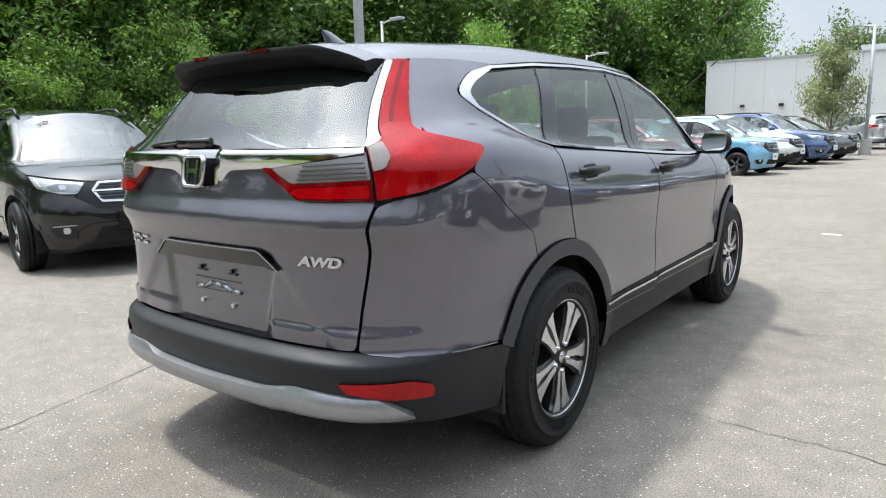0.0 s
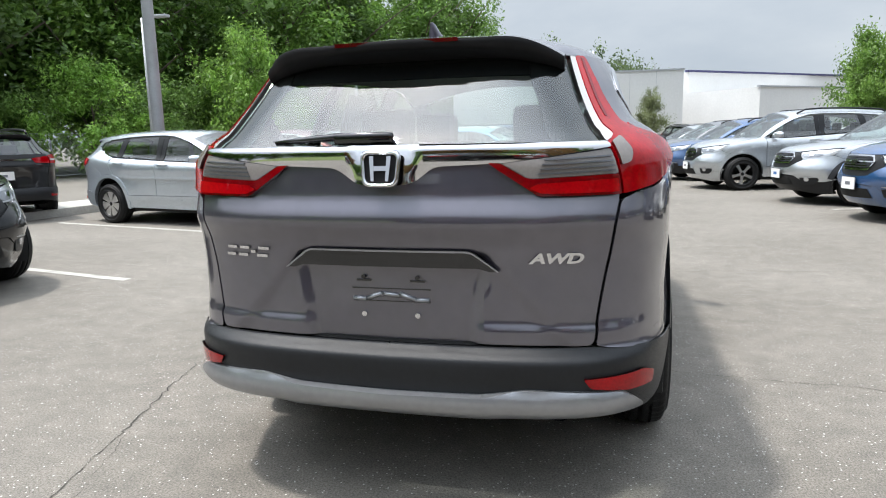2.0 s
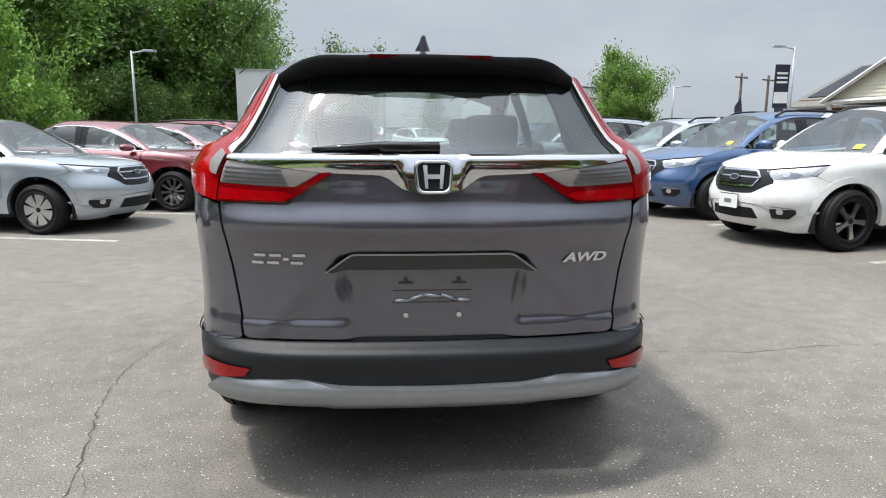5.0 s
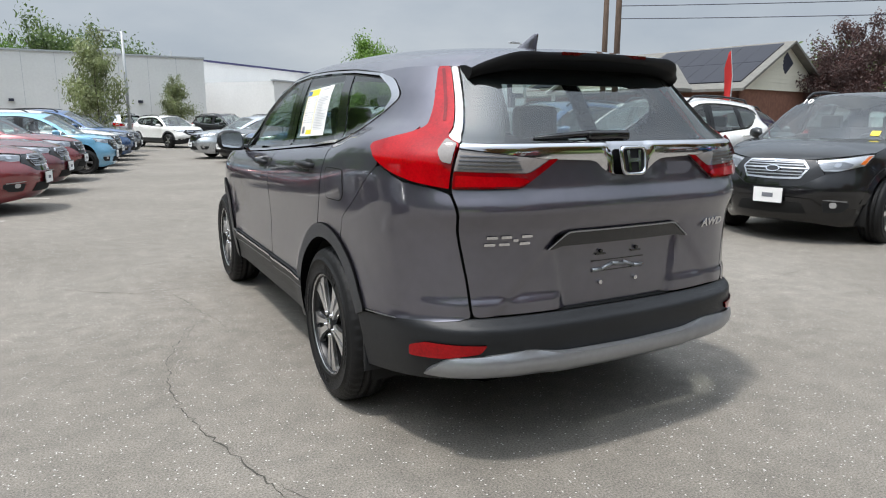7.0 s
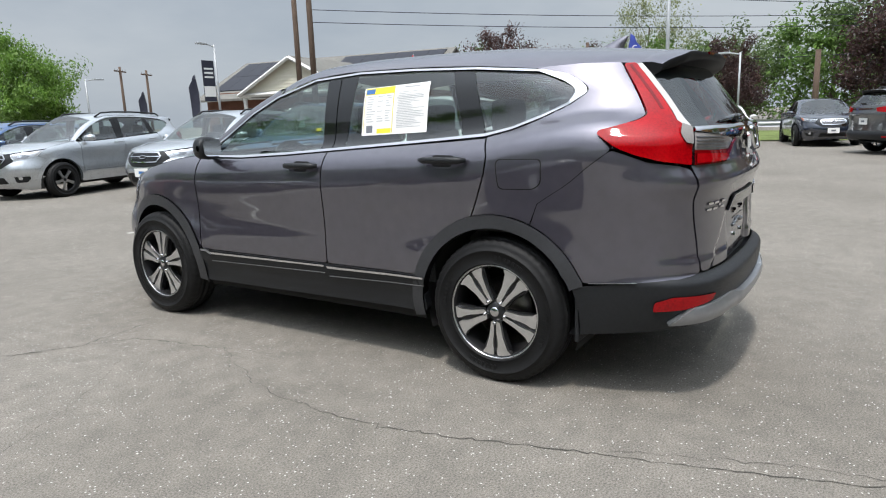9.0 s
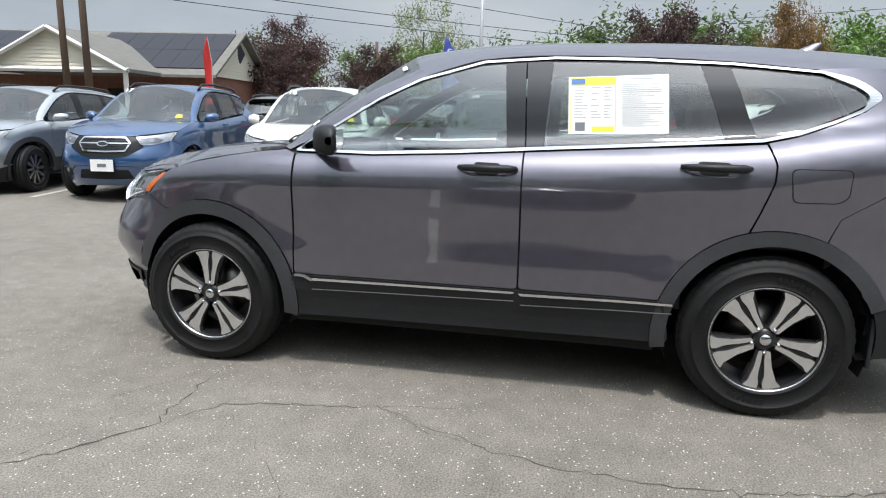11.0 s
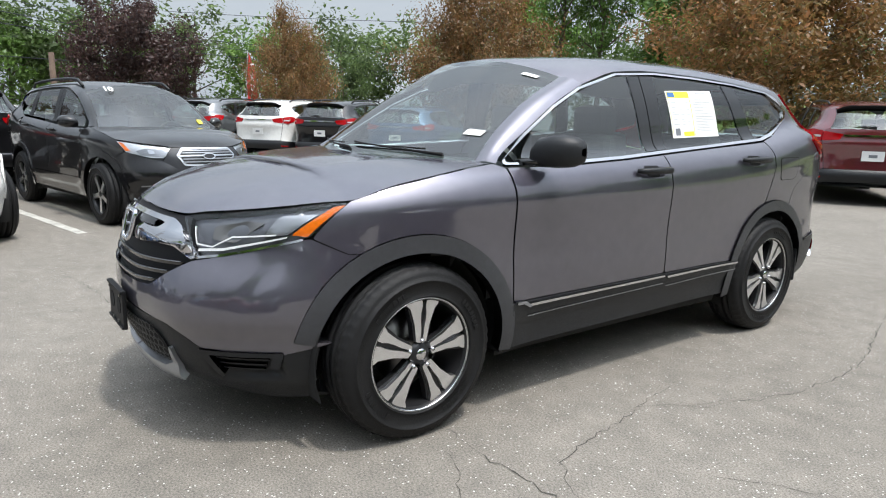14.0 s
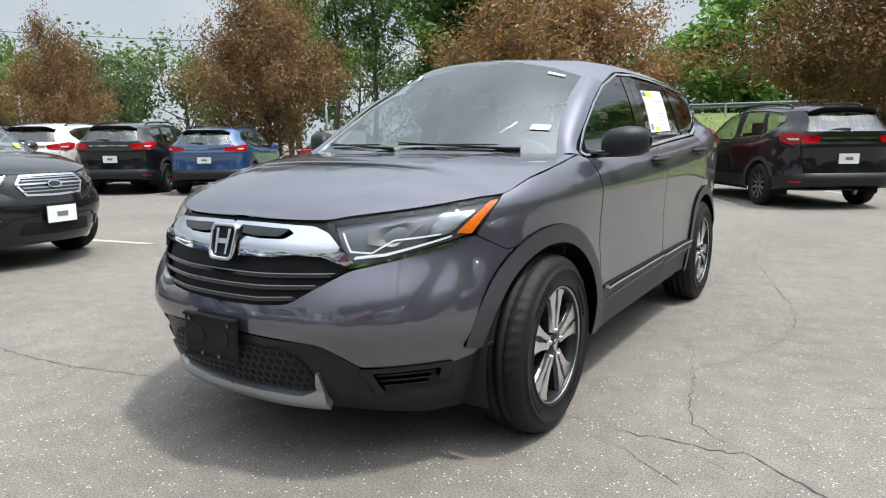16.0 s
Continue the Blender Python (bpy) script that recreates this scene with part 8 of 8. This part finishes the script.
for p0, p1 in ((GL, G0), (GR, G0)):
    bm = bmesh.new()
    bm_tube(bm, p0 + sd_ * 0.30 - Vector((0, 0, 0.03)), p1 + sd_ * 0.30 - Vector((0, 0, 0.03)), 0.09, n=4)
    part("barge_board", bm, M["white_wall"], house)
for t in (0.03, 0.97):
    c = GL.lerp(GR, t)
    bm = bmesh.new()
    bm_tube(bm, (c.x, c.y, -0.05), (c.x, c.y, c.z), 0.10, n=8)
    part("porch_post", bm, M["white_wall"], house)
bm = bmesh.new()
bm_tube(bm, GL + sd_ * 0.1, GR + sd_ * 0.1, 0.11, n=4)
part("porch_beam", bm, M["white_wall"], house)
for i in range(5):
    c = W1.lerp(W2, 0.12 + i * 0.19) + sd_ * 0.03
    bm = bmesh.new()
    bm_box(bm, c.x, c.y, 1.5, 0.06, 1.2, 1.1, Matrix.Rotation(math.atan2(ax.y, ax.x) - math.pi / 2, 3, "Z"))
    part("window", bm, M["gloss_black"], house)
bm = bmesh.new()
pv = on_roof(0.33, 0.62)
bm_tube(bm, pv - Vector((0, 0, 0.2)), pv + Vector((0, 0, 0.5)), 0.05)
part("vent_pipe", bm, M["white_wall"], house)


# ---------------------------------------------------------------- poles, lamps, wires, flags
def street_lamp(x, y, h, turn, r=0.07, label="grey metal car park lamp post", arm=0.9, box=True):
    ob = thing("street_lamp", pose(x, y, 0, 0, 0, turn), label, "lamp post", "lamp posts")
    bm = bmesh.new()
    bm_tube(bm, (0, 0, 0), (0, 0, 0.6), 0.22, n=14)
    part("base", bm, M["kerb"], ob)
    bm = bmesh.new()
    bm_tube(bm, (0, 0, 0.55), (0, 0, h), r, r * 0.8, n=12)
    part("post", bm, M["grey_metal"], ob, shade=True)
    bm = bmesh.new()
    bm_tube(bm, (0, 0, h - 0.08), (arm * 0.5, 0, h), 0.03, n=8)
    part("arm", bm, M["grey_metal"], ob)
    bm = bmesh.new()
    bm_box(bm, arm * 0.5 + 0.22, 0, h + 0.01, 0.48, 0.22, 0.08, bevel=0.02)
    part("lamp_head", bm, M["grey_metal"], ob)
    return ob


street_lamp(-7.53, 6.51, 9.0, 0, 0.11)
street_lamp(-13.2, 13.6, 5.0, 0, 0.055)
street_lamp(-9.95, 22.6, 4.3, 0, 0.05)
street_lamp(-0.32, 27.8, 5.0, 180, 0.07)
street_lamp(14.9, 30.1, 3.75, 0, 0.05)
lampb = street_lamp(16.4, 22.1, 4.8, 180, 0.06, "lamp post with a dark banner")
street_lamp(19.94, 3.31, 6.6, 90, 0.07)
street_lamp(28.5, 2.4, 3.6, 90, 0.05)
street_lamp(17.6, -17.4, 3.3, 90, 0.05)
street_lamp(25.5, -9.0, 3.0, 90, 0.04)


def utility_pole(x, y, h, arm_z=(), turn=0, lean=0.0):
    ob = thing("utility_pole", pose(x, y, 0, lean, 0, turn), "weathered brown wooden utility pole", "utility pole", "utility poles")
    bm = bmesh.new()
    bm_tube(bm, (0, 0, -0.1), (0, 0, h), 0.14, 0.10, n=12)
    part("pole", bm, M["wood_pole"], ob, shade=True)
    for z in arm_z:
        bm = bmesh.new()
        bm_box(bm, 0, 0, z, 1.9, 0.10, 0.11)
        part("cross_arm", bm, M["wood_pole"], ob)
        for k_ in (-0.85, -0.4, 0.4, 0.85):
            bm = bmesh.new()
            bm_tube(bm, (k_, 0, z + 0.05), (k_, 0, z + 0.18), 0.04, 0.03, n=8)
            part("insulator", bm, M["grey_metal"], ob)
    return ob


utility_pole(18.4, 19.0, 9.5)
utility_pole(17.75, 17.5, 10.5, (9.9,), 20)
utility_pole(41.0, -8.4, 5.9, (5.4,), 60)
utility_pole(27.5, -0.65, 3.4)
utility_pole(37.0, 12.6, 5.5)
utility_pole(31.0, 53.0, 6.6, (6.2,), 30)
utility_pole(33.5, 53.0, 6.4, (6.0,), 30)


def wire(a, b, sag, r=0.016):
    a, b = Vector(a), Vector(b)
    pts = [a.lerp(b, t) - Vector((0, 0, sag * 4 * t * (1 - t))) for t in np.linspace(0, 1, 18)]
    ob = CarMaker(None).tube("overhead_wire", [tuple(p) for p in pts], r, M["flag_dark"], None, n=5)
    return tagged(ob, "thin black overhead cable between poles", "cable", "overhead cables")


for dz, sag in ((7.4, 1.0), (5.9, 0.7), (5.4, 0.7)):
    wire((17.75, 17.5, dz), (41.0, -8.4, dz - 1.6 if dz > 6 else dz - 0.4), sag * 0.4)
    wire((41.0, -8.4, dz - 1.6 if dz > 6 else dz - 0.4), (34, -36, dz - 1.0), sag * 0.6)
wire((41.0, -8.4, 7.2), (20, -40, 8.0), 0.5)
wire((37.0, 12.6, 4.4), (41.0, -8.4, 4.0), 0.3)
wire((34.0, -36.0, 7.0), (-12.0, -44.0, 9.0), 0.6, 0.03)
wire((34.0, -36.0, 5.2), (-12.0, -44.0, 7.6), 0.6, 0.03)


def feather_flag(x, y, h, turn, material, label, text="", w=0.62):
    ob = thing("feather_flag", pose(x, y, 0, 0, 0, turn), label, "flag", "feather flags")
    bm = bmesh.new()
    bm_tube(bm, (0, 0, 0), (0, 0, h * 0.75), 0.02, n=8)
    bm_tube(bm, (0, 0, h * 0.75), (0.14, 0, h), 0.018, 0.01, n=8)
    part("flag_pole", bm, M["grey_metal"], ob)
    rows = []
    for t in np.linspace(0, 1, 14):
        z = h * (0.30 + 0.69 * t)
        ww = w * (1 - smooth(0.72, 1.0, t) * 0.80)
        off = 0.14 * smooth(0.65, 1.0, t)
        rows.append([(off + 0.02 + ww * u, 0.05 * math.sin(6 * t + 3 * u), z - 0.10 * u * float(smooth(0.7, 1, t))) for u in np.linspace(0, 1, 6)])
    v = [p for r in rows for p in r]
    f = [(i * 6 + j, i * 6 + j + 1, (i + 1) * 6 + j + 1, (i + 1) * 6 + j) for i in range(13) for j in range(5)]
    cloth = put("cloth", mesh_of("cloth", v, f, material), ob)
    mod = cloth.modifiers.new("thick", "SOLIDIFY")
    mod.thickness = 0.006
    for i, ch in enumerate(text):
        z = h * (0.90 - 0.56 * (i + 0.6) / max(1, len(text)))
        for sgn in (1, -1):
            letters("letter", ch, 0.62 * h / max(5, len(text) + 1), pose(0.30, 0.06 * -sgn, z, 90, 0, 0 if sgn > 0 else 180), M["paper"], cloth, depth=0.004)
    return ob


feather_flag(19.97, 4.75, 3.95, -75, M["flag_blue"], "tall blue feather flag with white letters", "CERTIFIED")
feather_flag(25.6, -7.7, 3.85, -60, M["flag_red"], "tall red feather flag with white letters", "TRUCK")
feather_flag(19.5, 27.5, 4.0, 120, M["flag_dark"], "dark feather flag at the roadside", w=0.5)
feather_flag(22.0, 36.0, 3.6, 120, M["flag_dark"], "dark feather flag far off", w=0.5)
feather_flag(21.3, 14.6, 4.1, 100, M["flag_red"], "red, white and blue feather flag", w=0.30)
# banner on the lamp post
box_part("banner", lampb, M["flag_dark"], 0.12, 0.75, -0.01, 0.01, 2.35, 4.1)
box_part("banner_field", lampb, M["paper"], 0.14, 0.73, -0.015, 0.015, 2.55, 3.0)
for i in range(3):
    box_part("banner_line", lampb, M["paper"], 0.2, 0.66, -0.016, 0.016, 3.35 + i * 0.18, 3.43 + i * 0.18)

# ---------------------------------------------------------------- kerb island, grass, rail, fence
bm = bmesh.new()
pts = [(-9.0, 4.2), (-8.75, 5.9), (-8.2, 8.5), (-9.4, 8.8), (-10.2, 5.6), (-10.0, 4.2)]
vs = [bm.verts.new((x, y, 0.0)) for x, y in pts]
f = bm.faces.new(vs)
r = bmesh.ops.extrude_face_region(bm, geom=[f])
bmesh.ops.translate(bm, vec=(0, 0, 0.14), verts=[v for v in r["geom"] if isinstance(v, bmesh.types.BMVert)])
bmesh.ops.bevel(bm, geom=[e for e in bm.edges if all(v.co.z > 0.1 for v in e.verts)], offset=0.02, segments=2, affect="EDGES")
bmesh.ops.recalc_face_normals(bm, faces=bm.faces[:])
tagged(part("kerb_island", bm, M["kerb"], None), "pale concrete kerb island between parking rows", "kerb", kind="structure")


def grass_patch(name, corners, heights, n=26, seed=3, label="mown grass bank"):
    rg = np.random.default_rng(seed)
    c = [np.array(p, float) for p in corners]
    verts = []
    for i in range(n + 1):
        for j in range(n + 1):
            u, v = i / n, j / n
            p = (c[0] * (1 - u) + c[1] * u) * (1 - v) + (c[3] * (1 - u) + c[2] * u) * v
            z = (heights[0] * (1 - u) + heights[1] * u) * (1 - v) + (heights[3] * (1 - u) + heights[2] * u) * v
            verts.append((p[0], p[1], z + rg.uniform(-0.02, 0.03)))
    faces = [(i * (n + 1) + j, (i + 1) * (n + 1) + j, (i + 1) * (n + 1) + j + 1, i * (n + 1) + j + 1) for i in range(n) for j in range(n)]
    ob = put(name, mesh_of(name, verts, faces, M["grass"]), None)
    return tagged(ob, label, "grass", kind="structure")


grass_patch("grass_bank", ((-16, -15), (16, -13.8), (22, -34), (-22, -36)), (0.03, 0.03, 2.4, 2.6))
grass_patch("verge", ((23.6, 12), (23.0, -12), (27, -12), (28, 12)), (0.03, 0.03, 0.25, 0.25), seed=4, label="grass verge beside the road")
# tufts that break the edge of the bank
rg = np.random.default_rng(9)
v, f = [], []
for i in range(5000):
    u, w = rg.random(), rg.random() ** 1.5
    x, y = -16 + 32 * u + (w * 6 * (u - 0.5) * 2), -14.5 - 20 * w
    z = 0.03 + 2.4 * w
    h, a = rg.uniform(0.06, 0.18), rg.uniform(0, math.tau)
    dx, dy = math.cos(a) * 0.03, math.sin(a) * 0.03
    k_ = len(v)
    v += [(x - dx, y - dy, z), (x + dx, y + dy, z), (x + rg.normal(0, 0.03), y + rg.normal(0, 0.03), z + h)]
    f.append((k_, k_ + 1, k_ + 2))
tagged(put("grass_tufts", mesh_of("grass_tufts", v, f, M["grass"], False), None), "blades of grass on the bank", "grass", kind="stuff")


def guard_rail(a, b, z=0.0, label="grey steel guard rail on posts", m=None):
    a, b = Vector(a), Vector(b)
    ob = thing("guard_rail", pose(a.x, a.y, z), label, "guard rail")
    d = b - a
    n = Vector((-d.y, d.x, 0)).normalized()
    L = d.length
    prof = [(0.0, 0.45), (0.05, 0.50), (0.0, 0.58), (0.05, 0.66), (0.0, 0.72)]
    rows = [[tuple(d * t + n * o + Vector((0, 0, h))) for o, h in prof] for t in (0, 0.5, 1)]
    vv = [p for r_ in rows for p in r_]
    ff = [(i * 5 + j, i * 5 + j + 1, (i + 1) * 5 + j + 1, (i + 1) * 5 + j) for i in range(2) for j in range(4)]
    put("rail", mesh_of("rail", vv, ff, m or M["grey_metal"], False), ob)
    for i in range(int(L / 2.5) + 1):
        p = d.normalized() * i * 2.5
        bm = bmesh.new()
        bm_box(bm, p.x, p.y, 0.35, 0.10, 0.10, 0.75)
        part("post", bm, M["grey_metal"], ob)
    return ob


guard_rail((24.2, 12, 0), (23.6, -11, 0), 0.05)
guard_rail((-18, -33.5, 0), (20, -32.0, 0), 2.2, "weathered guard rail along the top of the bank", M["dull_rail"])

# chain-link fence before the wood
fence = thing("fence", pose(-15.5, 22, 0, 0, 0, 0), "chain-link fence on thin metal posts", "fence")
fa, fb = Vector((-28.5, -4)), Vector((-12.5, 38))
for i in range(15):
    p = fa.lerp(fb, i / 14) - Vector((-15.5, 22))
    bm = bmesh.new()
    bm_tube(bm, (p.x, p.y, 0), (p.x, p.y, 1.75), 0.03, n=6)
    part("post", bm, M["grey_metal"], fence)
for z in (0.1, 1.72):
    bm = bmesh.new()
    p, q = fa - Vector((-15.5, 22)), fb - Vector((-15.5, 22))
    bm_tube(bm, (p.x, p.y, z), (q.x, q.y, z), 0.022, n=6)
    part("rail", bm, M["grey_metal"], fence)
v, f = [], []
p, q = fa - Vector((-15.5, 22)), fb - Vector((-15.5, 22))
d = (q - p).normalized()
for i in range(420):
    for sg in (1, -1):
        t0 = i * 0.107
        a0 = p + d * t0
        a1 = p + d * (t0 + sg * 1.6)
        k_ = len(v)
        v += [(a0.x, a0.y, 0.1), (a0.x, a0.y, 0.112), (a1.x, a1.y, 1.712), (a1.x, a1.y, 1.70)]
        f.append((k_, k_ + 1, k_ + 2, k_ + 3))
tagged(put("wire_mesh", mesh_of("wire_mesh", v, f, M["grey_metal"], False), fence), kind="stuff")
